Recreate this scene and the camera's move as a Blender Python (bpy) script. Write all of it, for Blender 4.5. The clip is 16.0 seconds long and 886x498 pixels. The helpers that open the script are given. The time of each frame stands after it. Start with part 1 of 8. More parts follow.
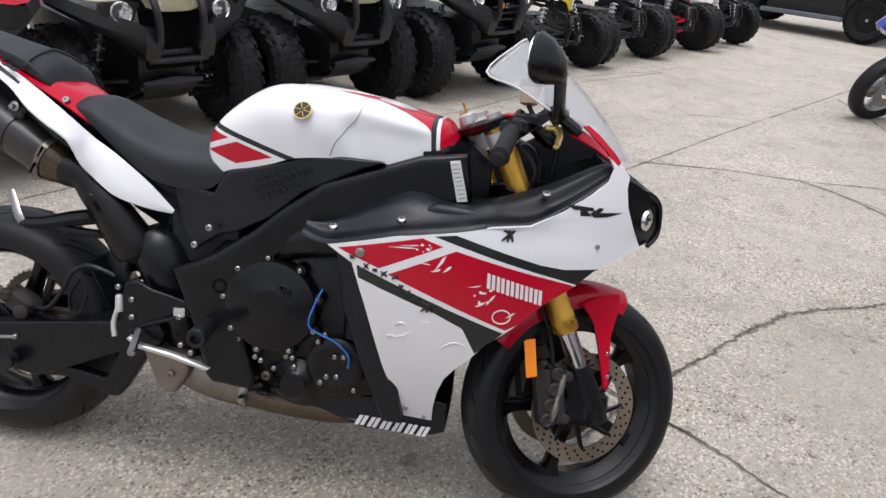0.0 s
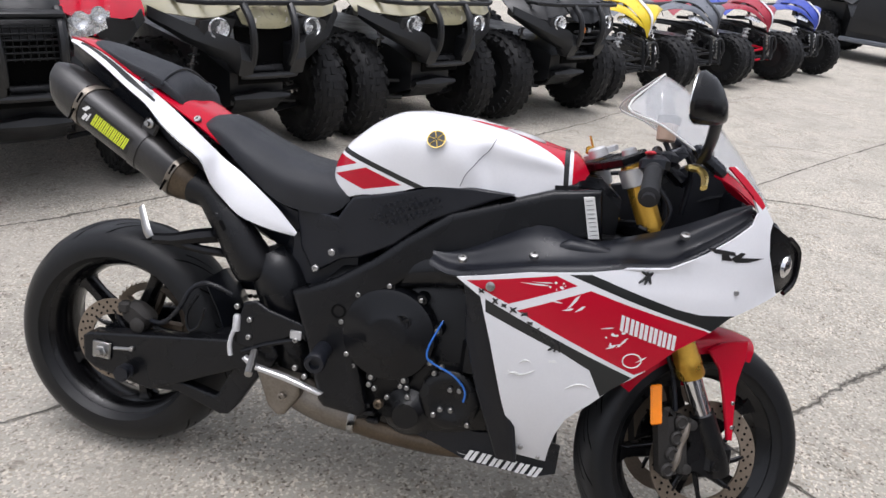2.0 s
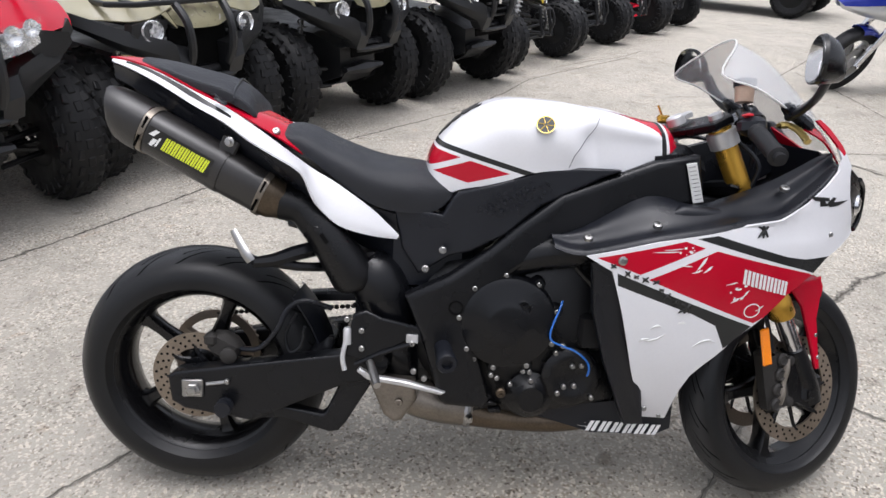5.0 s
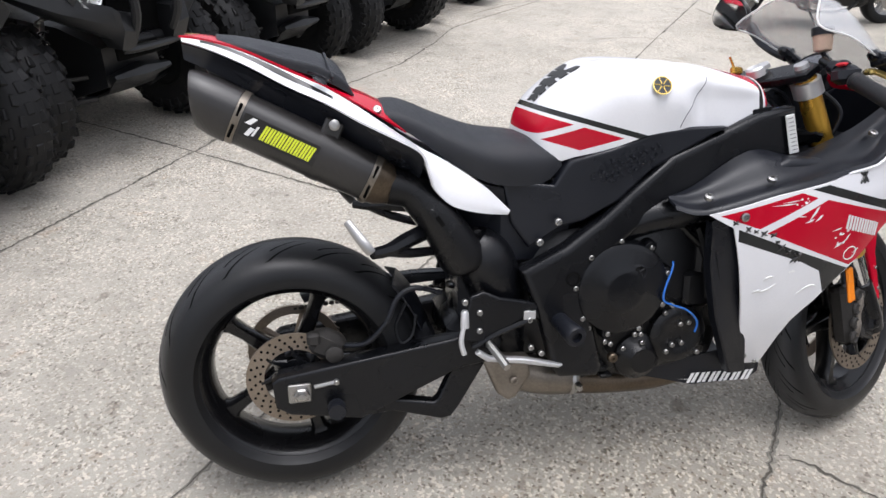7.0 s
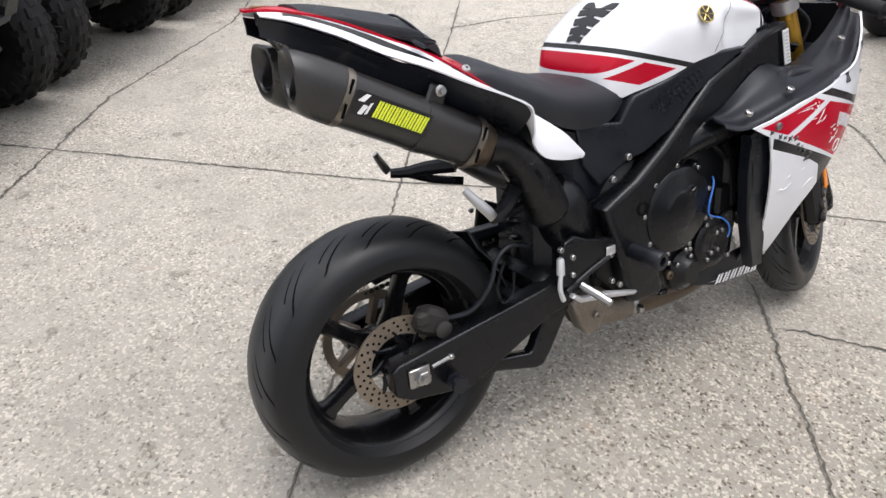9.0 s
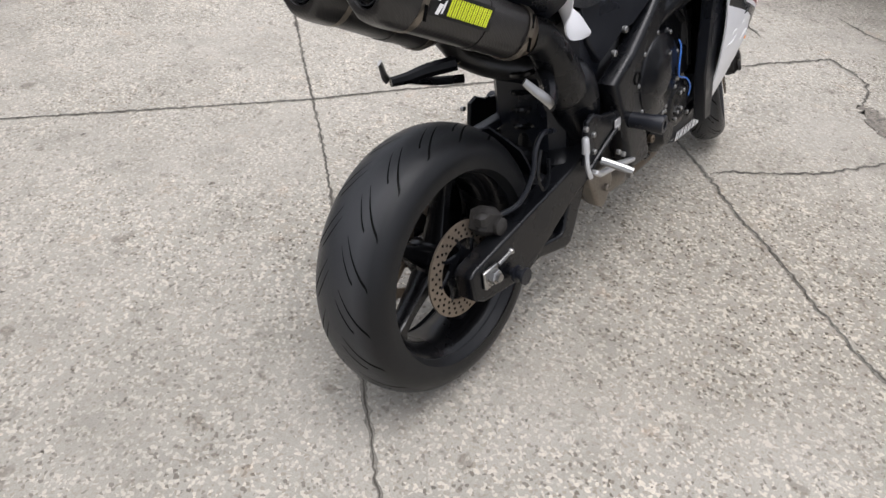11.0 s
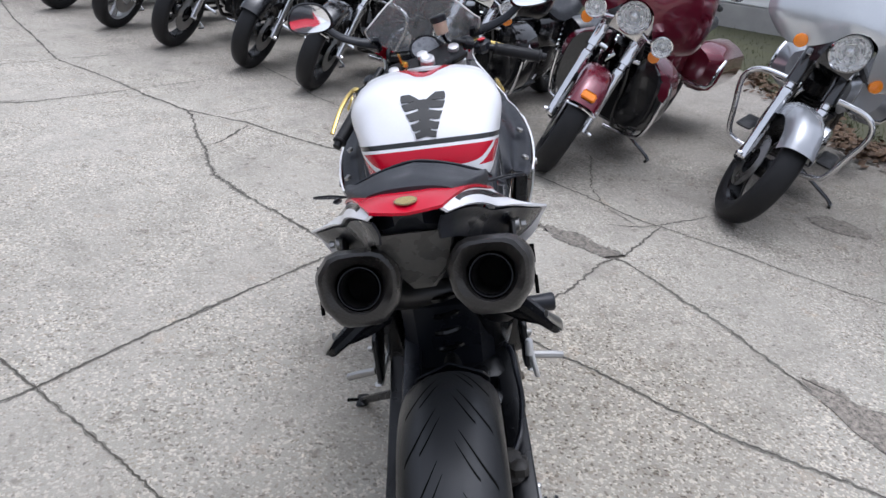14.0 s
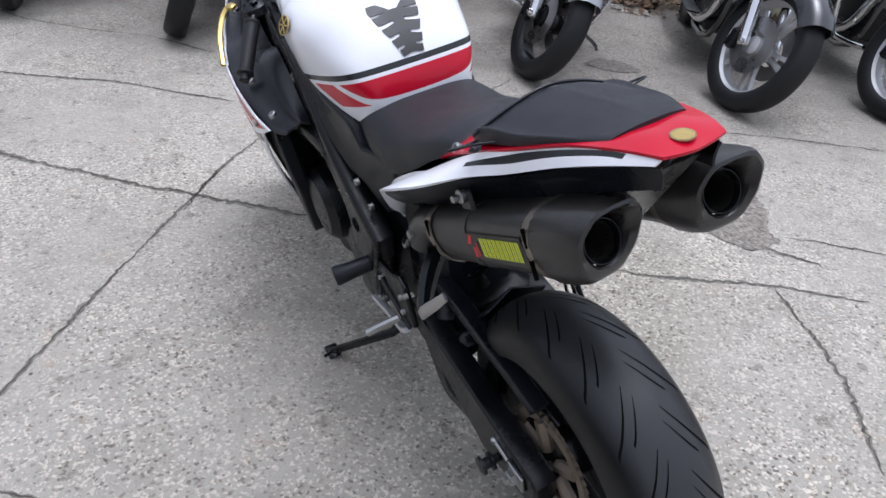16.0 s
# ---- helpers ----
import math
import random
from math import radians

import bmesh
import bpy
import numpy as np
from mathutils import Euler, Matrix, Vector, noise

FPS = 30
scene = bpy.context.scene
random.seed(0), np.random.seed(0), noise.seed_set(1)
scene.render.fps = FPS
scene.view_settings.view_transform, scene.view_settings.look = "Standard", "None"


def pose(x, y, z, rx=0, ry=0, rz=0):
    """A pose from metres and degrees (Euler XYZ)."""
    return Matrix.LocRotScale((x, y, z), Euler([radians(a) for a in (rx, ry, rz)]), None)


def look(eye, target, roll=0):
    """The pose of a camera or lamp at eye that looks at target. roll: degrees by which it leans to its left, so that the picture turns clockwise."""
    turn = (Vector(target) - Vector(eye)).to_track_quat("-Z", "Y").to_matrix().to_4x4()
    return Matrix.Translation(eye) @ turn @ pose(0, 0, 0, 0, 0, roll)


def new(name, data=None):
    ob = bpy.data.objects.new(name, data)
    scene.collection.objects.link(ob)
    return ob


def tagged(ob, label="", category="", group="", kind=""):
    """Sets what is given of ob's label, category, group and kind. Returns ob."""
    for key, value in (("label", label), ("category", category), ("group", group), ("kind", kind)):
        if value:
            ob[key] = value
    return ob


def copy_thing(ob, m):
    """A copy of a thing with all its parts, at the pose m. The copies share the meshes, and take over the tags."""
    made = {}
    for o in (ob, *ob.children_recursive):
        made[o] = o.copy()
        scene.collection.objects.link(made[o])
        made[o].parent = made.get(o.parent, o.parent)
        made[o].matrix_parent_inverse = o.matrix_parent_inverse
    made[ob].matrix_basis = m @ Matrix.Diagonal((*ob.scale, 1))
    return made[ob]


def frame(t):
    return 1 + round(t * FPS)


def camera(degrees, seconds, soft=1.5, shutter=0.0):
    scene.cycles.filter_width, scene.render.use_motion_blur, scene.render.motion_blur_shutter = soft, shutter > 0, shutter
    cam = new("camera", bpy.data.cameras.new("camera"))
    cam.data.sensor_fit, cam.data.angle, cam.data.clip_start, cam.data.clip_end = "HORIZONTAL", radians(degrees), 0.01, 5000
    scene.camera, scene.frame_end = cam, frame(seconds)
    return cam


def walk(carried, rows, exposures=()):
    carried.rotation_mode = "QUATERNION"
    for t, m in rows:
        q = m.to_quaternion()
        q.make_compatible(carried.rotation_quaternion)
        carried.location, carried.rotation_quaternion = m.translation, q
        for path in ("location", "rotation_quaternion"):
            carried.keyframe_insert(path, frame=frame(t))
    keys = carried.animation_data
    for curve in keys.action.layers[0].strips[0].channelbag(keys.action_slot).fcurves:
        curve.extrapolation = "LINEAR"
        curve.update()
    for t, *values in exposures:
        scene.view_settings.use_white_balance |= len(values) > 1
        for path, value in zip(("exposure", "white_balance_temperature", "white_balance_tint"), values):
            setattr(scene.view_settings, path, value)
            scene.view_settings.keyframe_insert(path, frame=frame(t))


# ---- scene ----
from mathutils.bvhtree import BVHTree

# ---- camera and its walk ----
cam = camera(64.1, 16.0)
METRES, EYE, TILT, LEAN, TURN = 4.226, 1.373, 0.0, 0.0, 0.0
ROWS = [
    (0.0, 0.0, 0.0, 0.0, 2.03, -25.83, -4.19),
    (0.5, -0.0175, -0.004, 0.0005, 2.96, -25.41, -4.82),
    (1.0, -0.0245, 0.0062, 0.0016, 5.04, -25.28, -5.05),
    (1.5, -0.0244, 0.0135, 0.0006, 6.06, -25.01, -5.02),
    (2.0, -0.0425, 0.008, 0.001, 6.57, -24.85, -5.13),
    (2.5, -0.0675, -0.0031, 0.0025, 3.0, -24.8, -3.59),
    (3.0, -0.0892, -0.0154, 0.0022, -1.13, -25.22, -3.07),
    (3.5, -0.104, -0.0136, 0.0007, -1.43, -24.99, -4.16),
    (4.0, -0.1185, -0.0043, -0.0001, -1.46, -24.86, -3.5),
    (6.5, -0.2535, 0.0344, -0.0005, -14.89, -28.97, -1.46),
    (7.0, -0.2815, 0.0523, 0.0007, -16.79, -29.52, -1.94),
    (7.5, -0.3288, 0.0679, 0.0028, -21.55, -29.24, -2.99),
    (8.0, -0.3605, 0.0833, -0.0012, -27.63, -29.87, -3.4),
    (8.5, -0.388, 0.1095, -0.0034, -32.52, -31.16, -1.29),
    (9.0, -0.416, 0.1318, -0.002, -37.09, -33.13, -1.75),
    (11.5, -0.5127, 0.2479, -0.0101, -62.12, -37.56, -3.78),
    (12.0, -0.5201, 0.2798, -0.0013, -68.19, -30.1, -4.76),
    (12.5, -0.5058, 0.3194, 0.0016, -71.89, -27.33, -3.19),
    (13.0, -0.5019, 0.3608, 0.0023, -81.83, -25.25, -5.55),
    (13.5, -0.5054, 0.4056, 0.0017, -90.73, -24.93, -5.78),
    (14.0, -0.4812, 0.4333, -0.0011, -95.97, -26.66, -5.49),
    (14.5, -0.4536, 0.4594, -0.0006, -99.36, -28.05, -4.87),
    (15.0, -0.4456, 0.5056, -0.0031, -107.15, -29.84, -5.66),
    (15.5, -0.4335, 0.5434, -0.0041, -116.67, -32.38, -6.48),
    (16.0, -0.3985, 0.5656, -0.0085, -122.99, -33.79, -4.54),
]
walk(cam, [(t, pose(0, 0, EYE, TILT, LEAN, TURN) @ pose(METRES * x, METRES * y, METRES * z, 90 + pitch, roll, yaw)) for t, x, y, z, yaw, pitch, roll in ROWS],
     exposures=[(0, .20, 6220, 14), (2, .32, 6160, 14), (4, .34, 6160, 14), (6.5, .49, 6150, 13), (9, .54, 6250, 13), (11.5, .30, 6170, 13), (13, .25, 5890, 13), (14.5, .24, 5710, 13), (16, .26, 5690, 14)])

# ---- world, sun ----
world = bpy.data.worlds.new("overcast_sky")
scene.world = world
world.use_nodes = True
wt = world.node_tree
sky = wt.nodes.new("ShaderNodeTexSky")
sky.sky_type, sky.sun_disc = "NISHITA", False
sky.sun_elevation, sky.sun_rotation = radians(84), radians(190)
sky.air_density, sky.dust_density, sky.ozone_density = 1.0, 6.0, 1.0
pale = wt.nodes.new("ShaderNodeHueSaturation")
pale.inputs["Saturation"].default_value = 0.22
wt.links.new(sky.outputs["Color"], pale.inputs["Color"])
wt.links.new(pale.outputs["Color"], wt.nodes["Background"].inputs["Color"])
wt.nodes["Background"].inputs["Strength"].default_value = 0.19

sun = new("sun", bpy.data.lights.new("sun", "SUN"))
sun.data.energy, sun.data.angle, sun.data.color = 0.3, radians(60), (1.0, 0.97, 0.93)
sun.matrix_world = look((0, 0, 0), (-math.sin(radians(190)) * 0.12, -math.cos(radians(190)) * 0.12, -0.99))


# ---- materials ----
def mat(name, color, rough=0.5, metal=0.0, vary=0.12, scale=9.0, bump=0.0, fine=180.0, coat=0.0, spec=0.5, rvar=0.12):
    """A surface with a broad and a fine variation of colour, gloss and relief, in metres."""
    m = bpy.data.materials.new(name)
    m.use_nodes = True
    nt = m.node_tree
    N, K = nt.nodes, nt.links
    b = N["Principled BSDF"]
    co = N.new("ShaderNodeTexCoord")
    broad, grain = N.new("ShaderNodeTexNoise"), N.new("ShaderNodeTexNoise")
    for node, s, d in ((broad, scale, 4), (grain, fine, 3)):
        node.inputs["Scale"].default_value, node.inputs["Detail"].default_value = s, d
        K.new(co.outputs["Object"], node.inputs["Vector"])
    mix = N.new("ShaderNodeMath")
    mix.operation, mix.inputs[1].default_value = "MULTIPLY_ADD", 0.6
    half = N.new("ShaderNodeMath")
    half.operation, half.inputs[1].default_value = "MULTIPLY", 0.4
    K.new(grain.outputs["Fac"], half.inputs[0])
    K.new(broad.outputs["Fac"], mix.inputs[0])
    K.new(half.outputs[0], mix.inputs[2])
    ramp = N.new("ShaderNodeMapRange")
    for i, v in zip((1, 2, 3, 4), (0.3, 0.7, 1 - vary, 1 + vary)):
        ramp.inputs[i].default_value = v
    K.new(mix.outputs[0], ramp.inputs[0])
    tint = N.new("ShaderNodeVectorMath")
    tint.operation = "SCALE"
    tint.inputs[0].default_value = color
    K.new(ramp.outputs[0], tint.inputs["Scale"])
    K.new(tint.outputs[0], b.inputs["Base Color"])
    gloss = N.new("ShaderNodeMapRange")
    for i, v in zip((1, 2, 3, 4), (0.3, 0.7, max(rough - rvar, 0.03), min(rough + rvar, 1))):
        gloss.inputs[i].default_value = v
    K.new(broad.outputs["Fac"], gloss.inputs[0])
    K.new(gloss.outputs[0], b.inputs["Roughness"])
    b.inputs["Metallic"].default_value = metal
    b.inputs["Coat Weight"].default_value = coat
    b.inputs["Coat Roughness"].default_value = 0.06
    b.inputs["Specular IOR Level"].default_value = spec
    if bump:
        relief = N.new("ShaderNodeBump")
        relief.inputs["Strength"].default_value, relief.inputs["Distance"].default_value = bump, 0.002
        K.new(grain.outputs["Fac"], relief.inputs["Height"])
        K.new(relief.outputs[0], b.inputs["Normal"])
    return m


def graphics(m, layers):
    """Lay paint over a material's colour: each layer is a colour and the half spaces (nx, ny, nz, c), n.p > c, whose common part it fills."""
    nt = m.node_tree
    N, K = nt.nodes, nt.links
    b = N["Principled BSDF"]
    co = next(n for n in N if n.type == "TEX_COORD")
    now = b.inputs["Base Color"].links[0].from_socket
    for color, sides in layers:
        last = None
        for nx, ny, nz, c in sides:
            dot = N.new("ShaderNodeVectorMath")
            dot.operation = "DOT_PRODUCT"
            dot.inputs[1].default_value = (nx, ny, nz)
            K.new(co.outputs["Object"], dot.inputs[0])
            step = N.new("ShaderNodeMath")
            step.operation, step.inputs[1].default_value = "GREATER_THAN", c
            K.new(dot.outputs["Value"], step.inputs[0])
            if last:
                both = N.new("ShaderNodeMath")
                both.operation = "MULTIPLY"
                K.new(last, both.inputs[0])
                K.new(step.outputs[0], both.inputs[1])
                last = both.outputs[0]
            else:
                last = step.outputs[0]
        over = N.new("ShaderNodeMix")
        over.data_type = "RGBA"
        over.inputs["B"].default_value = (*color, 1)
        K.new(last, over.inputs["Factor"])
        K.new(now, over.inputs["A"])
        now = over.outputs["Result"]
    K.new(now, b.inputs["Base Color"])
    return m


def sides(*pts):
    """The half spaces of a convex outline in x and z, whatever its sense, the same at every y."""
    cx, cz = sum(p[0] for p in pts) / len(pts), sum(p[1] for p in pts) / len(pts)
    out = []
    for (x0, z0), (x1, z1) in zip(pts, pts[1:] + pts[:1]):
        nx, nz = z0 - z1, x1 - x0
        c = nx * x0 + nz * z0
        if nx * cx + nz * cz < c:
            nx, nz, c = -nx, -nz, -c
        out.append((nx, 0, nz, c))
    return out


def glass(name, color, alpha, rough=0.03):
    m = bpy.data.materials.new(name)
    m.use_nodes = True
    b = m.node_tree.nodes["Principled BSDF"]
    b.inputs["Base Color"].default_value = (*color, 1)
    b.inputs["Roughness"].default_value = rough
    b.inputs["Alpha"].default_value = alpha
    b.inputs["Specular IOR Level"].default_value = 0.6
    return m


RED, WHITE, DARK = (0.46, 0.003, 0.020), (0.72, 0.72, 0.735), (0.020, 0.021, 0.021)
M = {
    "white": mat("white_paint", WHITE, 0.28, vary=0.03, coat=0.25, rvar=0.05),
    "red": mat("red_paint", RED, 0.2, vary=0.06, spec=0.3, rvar=0.05),
    "gloss": mat("gloss_black", (0.004, 0.004, 0.0045), 0.24, vary=0.2, coat=0.1, spec=0.3),
    "plastic": mat("black_plastic", (0.0068, 0.0078, 0.0112), 0.34, spec=0.34, vary=0.2, bump=0.15, fine=900),
    "frame": mat("satin_black_metal", (0.0042, 0.0045, 0.0056), 0.26, spec=0.30, vary=0.2, bump=0.1, fine=700),
    "engine": mat("black_engine_metal", (0.0042, 0.0043, 0.005), 0.30, spec=0.32, vary=0.35, bump=0.3, fine=500),
    "rubber": mat("tyre_rubber", (0.010, 0.010, 0.011), 0.5, spec=0.3, vary=0.25, scale=5, bump=0.2, fine=600),
    "groove": mat("tread_groove", (0.003, 0.003, 0.003), 0.95, spec=0.1, vary=0.2),
    "seat": mat("seat_vinyl", (0.0105, 0.0118, 0.0155), 0.44, spec=0.42, vary=0.2, bump=0.5, fine=1100),
    "carbon": mat("carbon_fibre", (0.0155, 0.0142, 0.0135), 0.38, vary=0.3, bump=0.14, fine=900, coat=0.15, spec=0.5),
    "print_ground": mat("black_sticker", (0.006, 0.006, 0.006), 0.35, vary=0.2),
    "titanium": mat("heat_stained_titanium", (0.11, 0.085, 0.06), 0.42, 0.8, vary=0.35),
    "steel": mat("brushed_steel", (0.36, 0.355, 0.345), 0.34, 1.0, vary=0.2, bump=0.1, fine=800),
    "alloy": mat("cast_alloy", (0.55, 0.55, 0.55), 0.42, 0.7, vary=0.15, bump=0.15, fine=500),
    "chrome": mat("chrome", (0.75, 0.75, 0.76), 0.07, 1.0, vary=0.05, rvar=0.04),
    "gold": mat("gold_anodised", (0.56, 0.32, 0.045), 0.30, 0.75, vary=0.12),
    "pale_gold": mat("pale_gold_anodised", (0.56, 0.42, 0.14), 0.28, 0.8, vary=0.15),
    "bronze": mat("dull_bronze", (0.30, 0.24, 0.12), 0.35, 0.6, vary=0.2),
    "grimy": mat("dusty_caliper", (0.022, 0.020, 0.018), 0.65, 0.2, vary=0.5, scale=40, bump=0.5, fine=300),
    "disc": mat("worn_brake_disc", (0.24, 0.195, 0.15), 0.46, 0.7, vary=0.3, bump=0.2, fine=300),
    "chain": mat("oily_chain", (0.06, 0.055, 0.05), 0.4, 0.8, vary=0.4, scale=80),
    "screen": glass("smoked_screen", (0.62, 0.63, 0.64), 0.30),
    "lamp_glass": glass("lamp_glass", (0.5, 0.5, 0.5), 0.06),
    "mirror": mat("mirror_glass", (0.85, 0.86, 0.87), 0.03, 1.0, vary=0.02, rvar=0.01),
    "amber": mat("amber_lens", (0.85, 0.24, 0.012), 0.2, vary=0.1, coat=0.5),
    "fluid": mat("clouded_reservoir", (0.50, 0.36, 0.27), 0.35, vary=0.15),
    "blue": mat("blue_cable", (0.02, 0.13, 0.48), 0.22, vary=0.1, coat=0.5),
    "yellow_print": mat("yellow_print", (0.62, 0.70, 0.03), 0.4, vary=0.08),
    "white_print": mat("white_print", (0.75, 0.75, 0.74), 0.4, vary=0.05),
    "black_print": mat("black_print", (0.012, 0.012, 0.012), 0.4, vary=0.1),
    "label": mat("pale_sticker", (0.62, 0.62, 0.60), 0.5, vary=0.06),
    "dial": mat("grey_dial_face", (0.16, 0.17, 0.19), 0.3, vary=0.2, scale=60),
    "seam": mat("seam_shadow", (0.16, 0.16, 0.17), 0.6, vary=0.1),
    "switch_red": mat("red_switch", (0.55, 0.02, 0.03), 0.4, vary=0.1),
}


def woven(m, pitch=0.0032):
    """Twill of a carbon cloth: fine slanting ribs that catch the light in turn."""
    N, K = m.node_tree.nodes, m.node_tree.links
    b = N["Principled BSDF"]
    co = next(n for n in N if n.type == "TEX_COORD")
    waves = []
    for turn in ((0.6, 0.35, 0.5), (-0.5, 0.3, -0.75)):
        tilt, wave = N.new("ShaderNodeMapping"), N.new("ShaderNodeTexWave")
        tilt.inputs["Rotation"].default_value = turn
        wave.inputs["Scale"].default_value, wave.inputs["Distortion"].default_value = 0.314 / pitch, 0.15
        K.new(co.outputs["Object"], tilt.inputs["Vector"])
        K.new(tilt.outputs[0], wave.inputs["Vector"])
        waves.append(wave.outputs["Fac"])
    weave = N.new("ShaderNodeMath")
    weave.operation = "MULTIPLY"
    K.new(waves[0], weave.inputs[0])
    K.new(waves[1], weave.inputs[1])
    shade = N.new("ShaderNodeMapRange")
    for i, v in zip((1, 2, 3, 4), (0.0, 0.8, 0.85, 1.3)):
        shade.inputs[i].default_value = v
    K.new(weave.outputs[0], shade.inputs[0])
    tone = N.new("ShaderNodeVectorMath")
    tone.operation = "SCALE"
    K.new(b.inputs["Base Color"].links[0].from_socket, tone.inputs[0])
    K.new(shade.outputs[0], tone.inputs["Scale"])
    K.new(tone.outputs[0], b.inputs["Base Color"])
    relief = next(n for n in N if n.type == "BUMP")
    K.new(weave.outputs[0], relief.inputs["Height"])


woven(M["carbon"])


def worn_tread(half):
    """Tyre rubber, scuffed grey along the middle of the tread."""
    m = mat("worn_tread", (0.0055, 0.0058, 0.0066), 0.42, spec=0.32, vary=0.25, scale=5, bump=0.2, fine=600)
    N, K = m.node_tree.nodes, m.node_tree.links
    b = N["Principled BSDF"]
    co = next(n for n in N if n.type == "TEX_COORD")
    noise = next(n for n in N if n.type == "TEX_NOISE")
    xyz, off, to, wob = N.new("ShaderNodeSeparateXYZ"), N.new("ShaderNodeMath"), N.new("ShaderNodeMapRange"), N.new("ShaderNodeMath")
    K.new(co.outputs["Object"], xyz.inputs[0])
    off.operation = "ABSOLUTE"
    K.new(xyz.outputs["Y"], off.inputs[0])
    wob.operation, wob.inputs[1].default_value = "MULTIPLY_ADD", 0.02
    K.new(noise.outputs["Fac"], wob.inputs[0])
    K.new(off.outputs[0], wob.inputs[2])
    for i, v in zip((1, 2, 3, 4), (half * .50 + .01, half * .78 + .01, 0.85, 0)):
        to.inputs[i].default_value = v
    K.new(wob.outputs[0], to.inputs[0])
    over = N.new("ShaderNodeMix")
    over.data_type = "RGBA"
    over.inputs["B"].default_value = (0.033, 0.034, 0.036, 1)
    K.new(to.outputs[0], over.inputs["Factor"])
    K.new(b.inputs["Base Color"].links[0].from_socket, over.inputs["A"])
    K.new(over.outputs["Result"], b.inputs["Base Color"])
    return m


# ---- building helpers ----
def smooth(pts, k=4, closed=False):
    """A Catmull-Rom curve through the points, k steps a span."""
    P = [Vector(p) for p in pts]
    n, out = len(P), []
    for i in range(n if closed else n - 1):
        a, b, c, d = (P[j % n] if closed else P[min(max(j, 0), n - 1)] for j in (i - 1, i, i + 1, i + 2))
        for s in range(k):
            u = s / k
            out.append(0.5 * (2 * b + (c - a) * u + (2 * a - 5 * b + 4 * c - d) * u * u + (3 * b - a - 3 * c + d) * u ** 3))
    if not closed:
        out.append(P[-1])
    return out


def curve1(xs, ys, x):
    """A smooth function through (xs, ys)."""
    x = min(max(x, xs[0]), xs[-1])
    i = next(j for j in range(len(xs) - 1) if x <= xs[j + 1])
    def lean(j):
        a, b = max(j - 1, 0), min(j + 1, len(xs) - 1)
        return (ys[b] - ys[a]) / (xs[b] - xs[a])
    h = xs[i + 1] - xs[i]
    u = (x - xs[i]) / h
    return (2 * u ** 3 - 3 * u * u + 1) * ys[i] + (u ** 3 - 2 * u * u + u) * h * lean(i) + (3 * u * u - 2 * u ** 3) * ys[i + 1] + (u ** 3 - u * u) * h * lean(i + 1)


